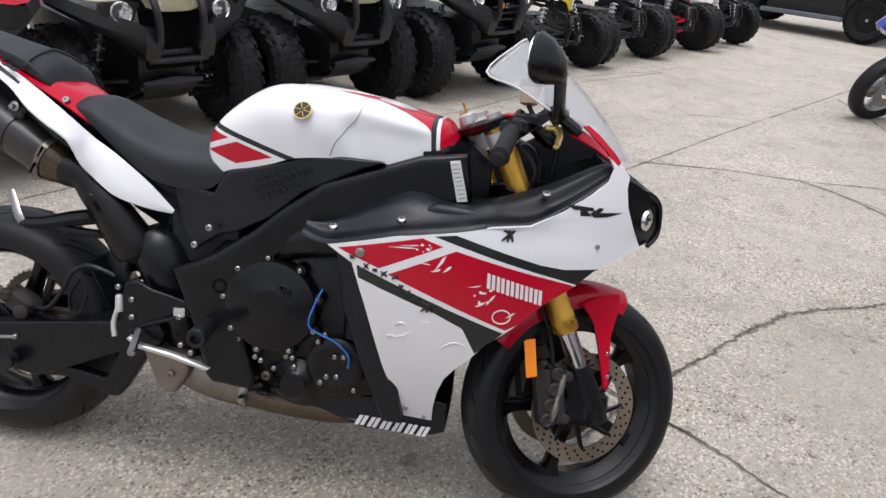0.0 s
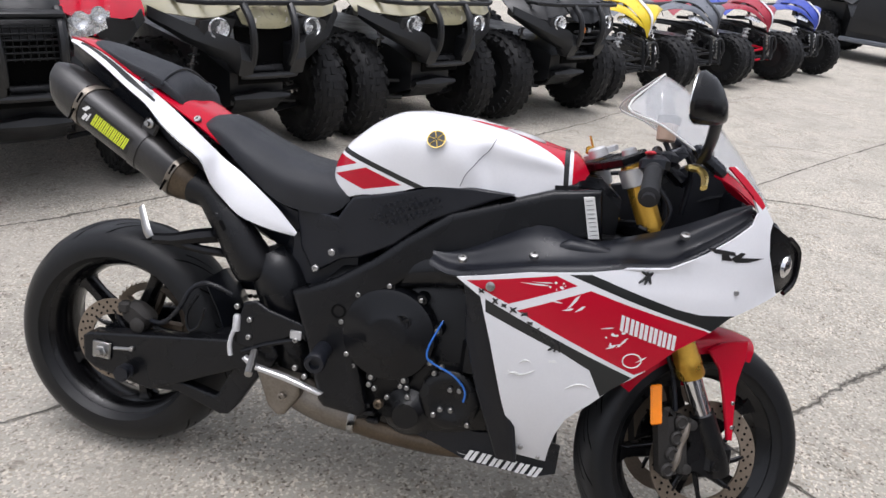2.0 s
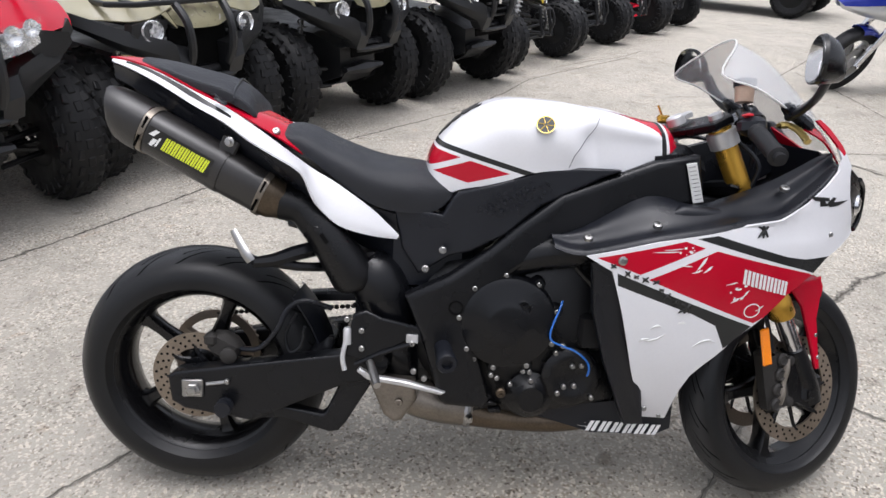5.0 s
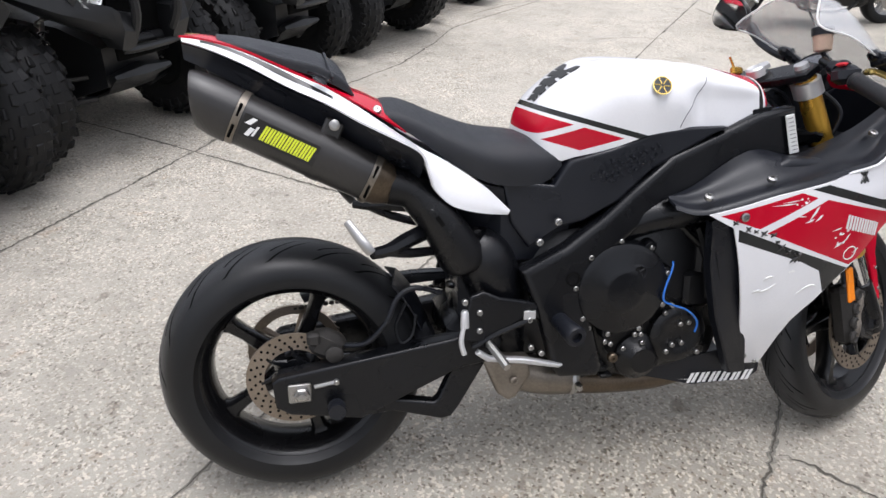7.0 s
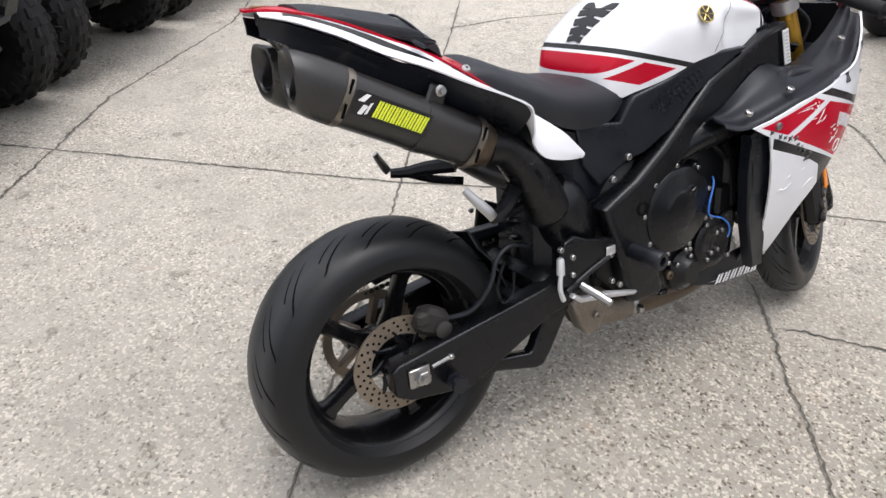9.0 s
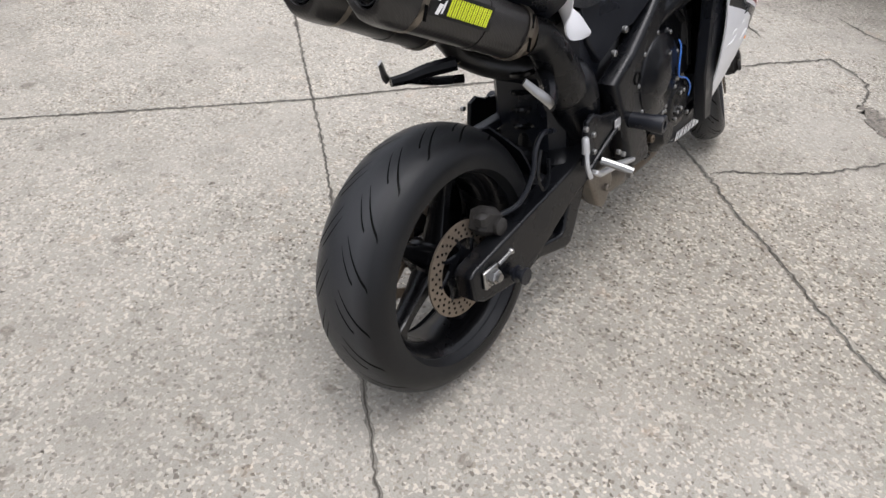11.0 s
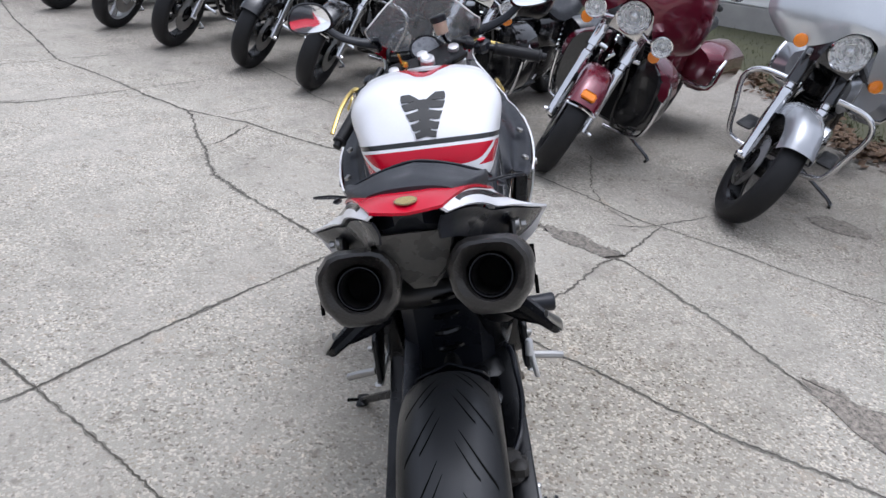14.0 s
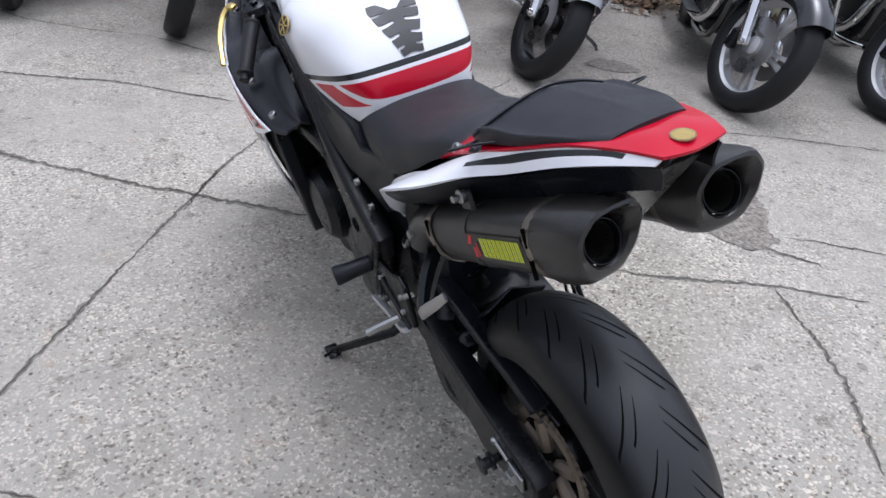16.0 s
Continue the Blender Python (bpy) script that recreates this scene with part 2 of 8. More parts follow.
class Geo:
    """Collects the shells of one mesh."""
    def __init__(self):
        self.v, self.f = [], []

    def add(self, vs, fs):
        o = len(self.v)
        self.v += [Vector(p) for p in vs]
        self.f += [tuple(i + o for i in f) for f in fs]
        return self

    def join(self, other, m=None):
        return self.add([m @ p for p in other.v] if m else other.v, other.f)

    def moved(self, m):
        g = Geo()
        g.v, g.f = [m @ p for p in self.v], list(self.f)
        return g

    def mirrored(self):
        g = Geo()
        g.v, g.f = [Vector((p.x, -p.y, p.z)) for p in self.v], [f[::-1] for f in self.f]
        return g

    def both(self):
        return self.join(self.mirrored())

    def rings(self, rr, cap=True, close=True, loop=False):
        n, m = len(rr[0]), len(rr)
        fs = []
        for i in range(m if loop else m - 1):
            a, b = i * n, (i + 1) % m * n
            for j in range(n if close else n - 1):
                k = (j + 1) % n
                fs.append((a + j, a + k, b + k, b + j))
        if cap and not loop:
            fs += [tuple(range(n - 1, -1, -1)), tuple(range((m - 1) * n, m * n))]
        return self.add([p for r in rr for p in r], fs)

    def tube(self, path, r, n=8, k=0, loop=False, flat=1.0):
        """A round bar along a path; r may be a list, one for each point; k smooths the path."""
        path = [Vector(p) for p in path]
        if k:
            if isinstance(r, (list, tuple)):
                r = [v.x for v in smooth([(a, 0, 0) for a in r], k)]
            path = smooth(path, k, loop)
        m = len(path)
        rad = r if isinstance(r, (list, tuple)) else [r] * m
        side, rr = None, []
        for i, p in enumerate(path):
            a, b = (path[(i - 1) % m], path[(i + 1) % m]) if loop else (path[max(i - 1, 0)], path[min(i + 1, m - 1)])
            d = (b - a).normalized()
            if side is None:
                side = d.orthogonal().normalized() if abs(d.y) > 0.9 else d.cross(Vector((0, 1, 0))).normalized()
            side = (side - d * side.dot(d)).normalized()
            up = d.cross(side)
            rr.append([p + rad[i] * (math.cos(t) * side + flat * math.sin(t) * up) for t in (2 * math.pi * j / n for j in range(n))])
        return self.rings(rr, loop=loop)

    def lathe(self, prof, c=(0, 0, 0), axis=(0, 1, 0), n=24, loop=False, cap=True):
        """Turns a profile of (along, radius) about an axis through c."""
        axis = Vector(axis).normalized()
        s = axis.orthogonal().normalized() if abs(axis.y) < 0.99 else Vector((1, 0, 0))
        s = (s - axis * s.dot(axis)).normalized()
        u = axis.cross(s)
        c = Vector(c)
        rr = [[c + axis * a + max(r, 4e-4) * (math.cos(t) * s + math.sin(t) * u) for t in (2 * math.pi * j / n for j in range(n))] for a, r in prof]
        return self.rings(rr, loop=loop, cap=cap)

    def box(self, c, size, b=0.004, m=None):
        hx, hy, hz = (v / 2 for v in size)
        b = min(b, hx * 0.9, hy * 0.9, hz * 0.9)
        def ring(z, i):
            x, y = hx - i, hy - i
            return [(x, -y + b, z), (x, y - b, z), (x - b, y, z), (-x + b, y, z), (-x, y - b, z), (-x, -y + b, z), (-x + b, -y, z), (x - b, -y, z)]
        g = Geo().rings([ring(-hz, b), ring(-hz + b, 0), ring(hz - b, 0), ring(hz, b)])
        t = Matrix.Translation(c) @ (m or Matrix())
        return self.join(g, t)

    def plate(self, pts, y0, y1, b=0.004, tilt=None):
        """An outline in x and z, as thick as from y0 to y1, with a bevelled rim. tilt(x, z) shifts y."""
        P = [Vector((x, z)) for x, z in pts]
        n = len(P)
        area = sum(P[i].x * P[(i + 1) % n].y - P[(i + 1) % n].x * P[i].y for i in range(n))
        sgn = 1 if area > 0 else -1
        inn = []
        for i in range(n):
            d0, d1 = (P[i] - P[i - 1]).normalized(), (P[(i + 1) % n] - P[i]).normalized()
            n0, n1 = Vector((-d0.y, d0.x)) * sgn, Vector((-d1.y, d1.x)) * sgn
            nn = (n0 + n1)
            nn = nn / max(nn.length_squared / 2, 0.5)
            inn.append(nn)
        s = b if y1 > y0 else -b
        tf = tilt or (lambda x, z: 0)
        def ring(k, y):
            Q = [p + d * (b * k) for p, d in zip(P, inn)]
            return [(q.x, y + tf(q.x, q.y), q.y) for q in Q]
        if b < 0.005:
            return self.rings([ring(1, y0), ring(0, y0 + s), ring(0, y1 - s), ring(1, y1)])
        arc = [(1.4, 0), (1, 0)] + [(1 - math.sin(a), 1 - math.cos(a)) for a in (math.pi / 6, math.pi / 3, math.pi / 2)]
        return self.rings([ring(k, y0 + s * h) for k, h in arc] + [ring(k, y1 - s * h) for k, h in reversed(arc)])

    def skin(self, grid, ku=4, kv=4, mirror=True):
        """A smooth sheet through a grid of points; mirrored over y = 0, where its first column lies."""
        rows = [smooth(r, kv) for r in grid]
        cols = [smooth([r[j] for r in rows], ku) for j in range(len(rows[0]))]
        lines = [[c[i] for c in cols] for i in range(len(cols[0]))]
        if mirror:
            lines = [[Vector((p.x, -p.y, p.z)) for p in reversed(r[1:])] + r for r in lines]
        return self.rings(lines, cap=False, close=False)

    def shell(self, t):
        """Gives an open sheet a thickness t."""
        bm = self.bm()
        bmesh.ops.recalc_face_normals(bm, faces=bm.faces)
        bm.normal_update()
        bm.verts.index_update()
        n = len(bm.verts)
        vs = [v.co.copy() for v in bm.verts]
        vs += [v.co - v.normal * t for v in bm.verts]
        fs = [tuple(v.index for v in f.verts) for f in bm.faces]
        fs += [tuple(n + i for i in reversed(f)) for f in fs]
        for e in bm.edges:
            if len(e.link_faces) == 1:
                a, b = e.verts[0].index, e.verts[1].index
                fs.append((b, a, a + n, b + n))
        bm.free()
        self.v, self.f = vs, fs
        return self

    def drape(self, pts, fy, cell=0.03, thick=0.003, lift=0.0):
        """An outline in x and z laid on the surface y = fy(x, z)."""
        bm = bmesh.new()
        bm.faces.new([bm.verts.new((x, 0, z)) for x, z in pts])
        xs, zs = [p[0] for p in pts], [p[1] for p in pts]
        for lo, hi, no in ((min(xs), max(xs), (1, 0, 0)), (min(zs), max(zs), (0, 0, 1))):
            k = math.floor(lo / cell) + 1
            while k * cell < hi:
                at = [k * cell * v for v in no]
                bmesh.ops.bisect_plane(bm, geom=bm.verts[:] + bm.edges[:] + bm.faces[:], plane_co=at, plane_no=no)
                k += 1
        for v in bm.verts:
            y = fy(v.co.x, v.co.z)
            v.co.y = y + (lift if y > 0 else -lift)
        bm.verts.index_update()
        g = Geo()
        g.add([v.co.copy() for v in bm.verts], [tuple(v.index for v in f.verts) for f in bm.faces])
        bm.free()
        return self.join(g.shell(thick))

    def bm(self):
        bm = bmesh.new()
        vs = [bm.verts.new(p) for p in self.v]
        for f in self.f:
            try:
                bm.faces.new([vs[i] for i in f])
            except ValueError:
                pass
        return bm


def link(name, g, m, sharp=38):
    bm = g.bm()
    bmesh.ops.recalc_face_normals(bm, faces=bm.faces)
    me = bpy.data.meshes.new(name)
    bm.to_mesh(me)
    bm.free()
    me.polygons.foreach_set("use_smooth", [True] * len(me.polygons))
    me.set_sharp_from_angle(angle=radians(sharp))
    me.materials.append(m)
    return new(name, me)


def part(name, g, m, parent, label="", at=None, sharp=38):
    ob = link(name, g, m, sharp)
    ob.parent = parent
    if at is not None:
        ob.matrix_local = at
    if label:
        ob["label"] = label
    return ob


def share(ob, m, parent=None):
    """Another part on the same mesh."""
    o = ob.copy()
    scene.collection.objects.link(o)
    o.parent = parent or ob.parent
    o.matrix_local = m
    return o


def thing(name, m, label, category, group="", kind=""):
    ob = new(name)
    ob.empty_display_size = 0.2
    ob.matrix_world = m
    return tagged(ob, label, category, group, kind)


# ---- ground ----
def concrete():
    m = bpy.data.materials.new("weathered_concrete")
    m.use_nodes = True
    nt = m.node_tree
    N, K = nt.nodes, nt.links
    b = N["Principled BSDF"]
    co = N.new("ShaderNodeTexCoord")
    def noisy(scale, detail=4, rough=0.55, kind="ShaderNodeTexNoise"):
        n = N.new(kind)
        n.inputs["Scale"].default_value = scale
        if kind == "ShaderNodeTexNoise":
            n.inputs["Detail"].default_value, n.inputs["Roughness"].default_value = detail, rough
        K.new(co.outputs["Object"], n.inputs["Vector"])
        return n
    def ramp(src, stops):
        r = N.new("ShaderNodeValToRGB")
        while len(r.color_ramp.elements) < len(stops):
            r.color_ramp.elements.new(0.5)
        for e, (at, c) in zip(r.color_ramp.elements, stops):
            e.position, e.color = at, (*c, 1)
        K.new(src, r.inputs["Fac"])
        return r.outputs["Color"]
    def blend(kind, fac, a, c):
        n = N.new("ShaderNodeMix")
        n.data_type, n.blend_type = "RGBA", kind
        n.inputs["Factor"].default_value = fac
        K.new(a, n.inputs["A"])
        K.new(c, n.inputs["B"])
        return n.outputs["Result"]
    broad = ramp(noisy(0.7, 5, 0.6).outputs["Fac"], [(0.25, (0.366, 0.341, 0.294)), (0.5, (0.430, 0.401, 0.346)), (0.75, (0.485, 0.453, 0.393))])
    patch = ramp(noisy(4.5, 6, 0.65).outputs["Fac"], [(0.3, (0.82, 0.82, 0.82)), (0.5, (1, 1, 1)), (0.8, (1.08, 1.08, 1.08))])
    # exposed aggregate: dark and pale chips
    chips = noisy(135, kind="ShaderNodeTexVoronoi")
    chip = ramp(chips.outputs["Color"], [(0.14, (0.36, 0.33, 0.30)), (0.20, (0.80, 0.74, 0.67)), (0.28, (0.92, 0.90, 0.87)), (0.36, (0.99, 0.99, 0.985)), (0.68, (1.0, 1.0, 1.0)), (0.77, (1.65, 1.64, 1.60))])
    sand = ramp(noisy(230, 4, 0.75).outputs["Fac"], [(0.28, (0.45, 0.44, 0.43)), (0.52, (1, 1, 1)), (0.75, (1.35, 1.35, 1.35))])
    # worn-out pits, a few centimetres across
    pits = ramp(noisy(34, 3, 0.6).outputs["Fac"], [(0.295, (0.20, 0.18, 0.16)), (0.335, (1, 1, 1)), (0.66, (1, 1, 1)), (0.72, (1.35, 1.35, 1.32))])
    spots = ramp(noisy(13, 3, 0.5).outputs["Fac"], [(0.30, (0.62, 0.60, 0.58)), (0.36, (1, 1, 1)), (1.0, (1, 1, 1))])
    c = blend("MULTIPLY", 1.0, broad, patch)
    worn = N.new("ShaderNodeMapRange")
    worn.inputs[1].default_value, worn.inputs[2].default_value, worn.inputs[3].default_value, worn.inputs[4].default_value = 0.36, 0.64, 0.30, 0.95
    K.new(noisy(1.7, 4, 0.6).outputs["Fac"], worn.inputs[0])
    c = blend("MULTIPLY", 1.0, c, chip)
    # a ragged stretch by the motorcycle: aggregate laid bare, tone darker and browner
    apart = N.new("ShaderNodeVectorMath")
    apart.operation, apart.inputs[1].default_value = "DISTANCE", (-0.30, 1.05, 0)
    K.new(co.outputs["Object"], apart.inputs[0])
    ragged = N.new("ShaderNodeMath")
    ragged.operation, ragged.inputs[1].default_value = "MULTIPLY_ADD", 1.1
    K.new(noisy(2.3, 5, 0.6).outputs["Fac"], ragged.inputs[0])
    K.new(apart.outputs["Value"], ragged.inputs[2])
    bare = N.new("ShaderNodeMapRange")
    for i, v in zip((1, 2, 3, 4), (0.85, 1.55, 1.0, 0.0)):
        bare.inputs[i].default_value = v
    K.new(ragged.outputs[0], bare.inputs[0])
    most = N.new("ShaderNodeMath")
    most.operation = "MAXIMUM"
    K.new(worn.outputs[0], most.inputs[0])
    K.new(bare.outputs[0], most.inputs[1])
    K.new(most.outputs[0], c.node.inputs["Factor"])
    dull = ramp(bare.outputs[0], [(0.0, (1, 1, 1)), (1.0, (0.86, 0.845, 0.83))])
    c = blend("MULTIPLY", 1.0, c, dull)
    c = blend("MULTIPLY", 0.75, c, pits)
    c = blend("MULTIPLY", 0.42, c, sand)
    # faint rusty and pale blotches
    rust = ramp(noisy(6.5, 6, 0.7).outputs["Fac"], [(0.36, (1, 1, 1)), (0.60, (1.0, 1.0, 1.0)), (0.70, (1.03, 0.93, 0.85))])
    c = blend("MULTIPLY", 0.8, c, rust)
    c = blend("MULTIPLY", 0.8, c, spots)
    # the concrete turns darker towards the row of cruisers, with a frayed edge
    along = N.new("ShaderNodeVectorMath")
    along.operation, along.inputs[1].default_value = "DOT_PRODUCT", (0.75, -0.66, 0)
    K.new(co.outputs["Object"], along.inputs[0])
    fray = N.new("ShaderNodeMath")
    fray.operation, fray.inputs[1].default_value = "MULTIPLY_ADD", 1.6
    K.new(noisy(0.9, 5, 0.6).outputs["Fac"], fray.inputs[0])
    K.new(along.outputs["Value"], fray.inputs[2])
    row_tone = ramp(fray.outputs[0], [(0.0, (1, 1, 1)), (0.4, (0.93, 0.93, 0.93)), (1.0, (0.66, 0.65, 0.66))])
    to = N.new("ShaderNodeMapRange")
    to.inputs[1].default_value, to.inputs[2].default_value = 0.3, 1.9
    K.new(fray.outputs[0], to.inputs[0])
    nt.links.remove(next(l for l in nt.links if l.to_node == row_tone.node and l.to_socket.name == "Fac"))
    K.new(to.outputs[0], row_tone.node.inputs["Fac"])
    c = blend("MULTIPLY", 1.0, c, row_tone)
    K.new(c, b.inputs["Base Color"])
    b.inputs["Roughness"].default_value = 0.86
    b.inputs["Specular IOR Level"].default_value = 0.3
    relief = N.new("ShaderNodeBump")
    relief.inputs["Strength"].default_value, relief.inputs["Distance"].default_value = 0.8, 0.004
    K.new(sand, relief.inputs["Height"])
    K.new(relief.outputs[0], b.inputs["Normal"])
    return m


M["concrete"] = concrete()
M["crumble"] = mat("crumbled_concrete", (0.185, 0.172, 0.146), 0.95, vary=0.55, scale=45, bump=0.8, fine=260)
M["crack"] = mat("crack_dirt", (0.068, 0.060, 0.048), 0.95, vary=0.5, scale=14, bump=0.6, fine=240)
M["stain"] = mat("damp_broken_concrete", (0.160, 0.143, 0.120), 0.9, vary=0.85, scale=45, bump=0.6, fine=160)
g = Geo()
g.add([(-400, -400, 0), (400, -400, 0), (400, 400, 0), (-400, 400, 0)], [(0, 1, 2, 3)])
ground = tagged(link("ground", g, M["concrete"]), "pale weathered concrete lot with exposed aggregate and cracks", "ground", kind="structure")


def crack(pts, width=0.012, jag=0.35, depth=1.0):
    """A ragged line of dirt between the broken edges of the slab."""
    rnd = random.Random(round(pts[0][0] * 977 + pts[0][1] * 131))
    line = smooth([(x, y, 0) for x, y in pts], 1)
    fine = []
    for a, b in zip(line, line[1:]):
        n = max(2, int((b - a).length / 0.013))
        fine += [a.lerp(b, i / n) for i in range(n)]
    fine.append(line[-1])
    core_a, core_b, rim_a, rim_b, w, wide_now, worn = [], [], [], [], 0.0, 0.3, 0.0
    up = Vector((0, 0, 1))
    for i, p in enumerate(fine):
        d = (fine[min(i + 1, len(fine) - 1)] - fine[max(i - 1, 0)]).normalized()
        s = Vector((-d.y, d.x, 0))
        w = 0.82 * w + 0.18 * rnd.uniform(-1, 1)
        p = p + s * (w * jag * 0.055 + rnd.uniform(-1, 1) * (jag * 0.008 + .0024))
        fade = min(1.0, 0.25 + min(i, len(fine) - 1 - i) * 0.12)
        wide_now = 0.8 * wide_now + 0.2 * rnd.choice((0, 0, 0.05, 0.2, 0.6, 2.1))
        worn = 0.86 * worn + 0.14 * rnd.choice((0, 0, 0.2, 0.5, 1.2, 3.6))
        h = width * fade * (0.29 * wide_now + rnd.uniform(0, .07)) * depth
        core_a.append(p + s * h + up * 0.0030)
        core_b.append(p - s * h * rnd.uniform(0.2, 1.3) + up * 0.0030)
        for rim, side, ahead in ((rim_a, s, 1), (rim_b, -s, .7)):
            rim.append(p + side * (h + width * fade * worn * ahead * rnd.uniform(.1, .6)) + up * 0.0020)
    n = len(core_a)
    faces = [(i, i + 1, n + i + 1, n + i) for i in range(n - 1)]
    part("crumbled_edge", Geo().add(rim_a + rim_b, faces), M["crumble"], ground)
    return part("crack", Geo().add(core_a + core_b, faces), M["crack"], ground)


# straight joints between the poured slabs
crack([(6.3, 9.8), (4.45, 7.79), (2.2, 5.41), (1.13, 4.23), (0.5, 3.56), (0.01, 3.05), (-0.31, 2.69), (-0.56, 2.42), (-0.8, 2.17), (-1.0, 1.96), (-1.33, 1.62), (-1.49, 1.46), (-2.6, 0.3)], 0.015, 0.12)
crack([(-2.9, 5.2), (-1.92, 4.31), (-1.28, 3.68), (-0.75, 3.14), (-0.31, 2.7), (-0.04, 2.47), (0.32, 2.14), (0.58, 1.89), (0.8, 1.68)], 0.013, 0.12)
crack([(-2.9, 2.1), (-2.18, 2.77), (-1.95, 3.05), (-1.6, 3.5), (-1.38, 3.79), (-1.0, 4.28), (-0.42, 4.8), (0.07, 5.25), (0.48, 5.82), (0.78, 6.3), (1.25, 6.72), (2.16, 7.48)], 0.016, 0.3)
# cracks that wander through the slabs
crack([(0.96, 1.5), (0.84, 1.65), (0.7, 1.78), (0.55, 1.9)], 0.014, 0.3)
crack([(0.3, 1.5), (0.44, 1.63), (0.6, 1.8), (0.67, 1.86), (0.74, 1.94), (0.93, 2.11), (1.16, 2.32), (1.4, 2.49), (1.64, 2.58), (1.82, 2.63), (2.05, 2.72), (2.28, 2.77), (2.5, 2.86)], 0.024, 0.4)
crack([(5.89, 5.39), (4.91, 4.86), (4.2, 4.4), (3.56, 4.02), (3.1, 3.5), (2.8, 3.22), (2.48, 2.87), (2.3, 2.48), (2.05, 2.16), (1.86, 1.86), (1.62, 1.63), (1.41, 1.41)], 0.02, 0.3)
crack([(1.83, 2.63), (1.9, 2.56), (2.04, 2.52), (2.23, 2.45)], 0.016)
crack([(2.41, 2.61), (2.57, 2.49), (2.66, 2.36)], 0.01)
crack([(3.84, 2.58), (3.37, 2.27), (3.0, 2.1), (2.7, 1.82), (2.46, 1.52), (2.08, 1.29)], 0.016)
crack([(3.63, 6.85), (3.52, 5.8), (3.36, 4.92), (3.16, 4.42), (2.74, 4.2), (2.2, 4.22), (1.75, 4.33), (1.2, 4.36)], 0.013, 0.3)
crack([(2.26, 4.18), (2.46, 3.74), (2.87, 3.29), (3.3, 2.83)], 0.009)
crack([(1.84, 5.7), (2.2, 5.74), (2.5, 5.62)], 0.01)
crack([(3.2, 4.4), (3.54, 4.03), (3.9, 3.58)], 0.01)
crack([(1.13, 6.83), (1.64, 7.23), (1.97, 7.41), (2.36, 7.8), (2.59, 7.74)], 0.013)
crack([(0.3, 1.5), (0.26, 1.45), (0.18, 1.36), (0.06, 1.24), (-0.07, 1.12), (-0.2, 0.98), (-0.34, 0.84), (-0.5, 0.68), (-0.75, 0.33), (-0.96, 0.1)], 0.014, 0.3)
crack([(0.11, 1.27), (0.36, 0.93), (0.61, 0.71), (0.69, 0.57), (1.02, 0.28)], 0.013)
crack([(0.92, 1.53), (1.36, 1.11), (1.2, 0.92), (0.97, 0.91), (0.78, 0.8), (0.6, 0.6), (0.32, 0.49), (0.12, 0.39), (-0.1, 0.33), (-0.49, 0.19), (-0.75, 0.05)], 0.016)
crack([(1.92, 1.19), (1.77, 1.02), (1.66, 0.8), (1.38, 0.58), (1.1, 0.4), (0.96, 0.24), (0.78, 0.04), (0.55, -0.17), (0.3, -0.45), (-0.02, -0.86), (-0.31, -1.18)], 0.013)
crack([(1.01, 0.6), (1.0, 0.38), (1.16, -0.04)], 0.011)
crack([(2.09, 0.32), (1.52, 0.5), (1.22, 0.5), (1.02, 0.42)], 0.01)
crack([(-0.56, 0.02), (-0.7, -0.13), (-0.83, -0.24)], 0.012)
crack([(-0.75, 0.33), (-0.96, 0.44), (-1.15, 0.55), (-1.38, 0.78)], 0.014)
crack([(2.16, 4.24), (2.36, 3.99), (2.49, 3.8)], 0.01)


def stain(pts, m, steps=14, jag=0.016):
    """A shallow broken patch with a ragged rim."""
    rnd = random.Random(len(pts) * 7 + round(pts[0][0] * 100))
    rim = []
    for p in smooth([(x, y, 0.0032) for x, y in pts], steps, True):
        rim.append(p + Vector((rnd.uniform(-1, 1), rnd.uniform(-1, 1), 0)) * jag)
    return part("broken_patch", Geo().add(rim, [tuple(range(len(rim)))]), m, ground)


stain([(0.97, 0.91), (0.85, 0.88), (0.72, 0.77), (0.64, 0.67), (0.69, 0.6), (0.76, 0.66), (0.88, 0.75)], M["stain"])
stain([(1.2, -0.62), (1.05, -0.66), (0.98, -0.82), (1.12, -0.86), (1.24, -0.75)], M["stain"])
M["worn_patch"] = mat("worn_through_concrete", (0.195, 0.173, 0.145), 0.95, vary=0.85, scale=55, bump=0.5, fine=180)
stain([(-0.22, 0.27), (-0.26, 0.17), (-0.35, 0.14), (-0.40, 0.03), (-0.32, -0.06), (-0.30, -0.16), (-0.40, -0.11), (-0.54, 0.04), (-0.58, 0.05), (-0.58, 0.14), (-0.56, 0.21), (-0.44, 0.25)], M["worn_patch"], 10, 0.010)
crack([(-0.01, -0.53), (-0.08, -0.40), (-0.24, -0.24), (-0.30, -0.16), (-0.37, -0.13)], 0.011)


# ---- the sports motorcycle ----
bike = thing("sport_motorcycle", pose(-1.1115, 1.524, 0, 0, 0, -5.2) @ pose(0, 0, 0, -12.3, 0, 0),
             "white and red sports motorcycle leaning on its side stand", "motorcycle")


def curved(xs, ys):
    return lambda x: curve1(xs, ys, x)


wide = curved([.80, .88, .96, 1.1, 1.256, 1.4, 1.48, 1.55, 1.60], [.24, .265, .28, .283, .262, .205, .155, .09, .03])
tuck = curved([.12, .22, .3, .4, .5, .6, .7, .78, .86, .95, 1.05], [.30, .48, .64, .79, .89, .96, 1.0, .99, .93, .80, .62])


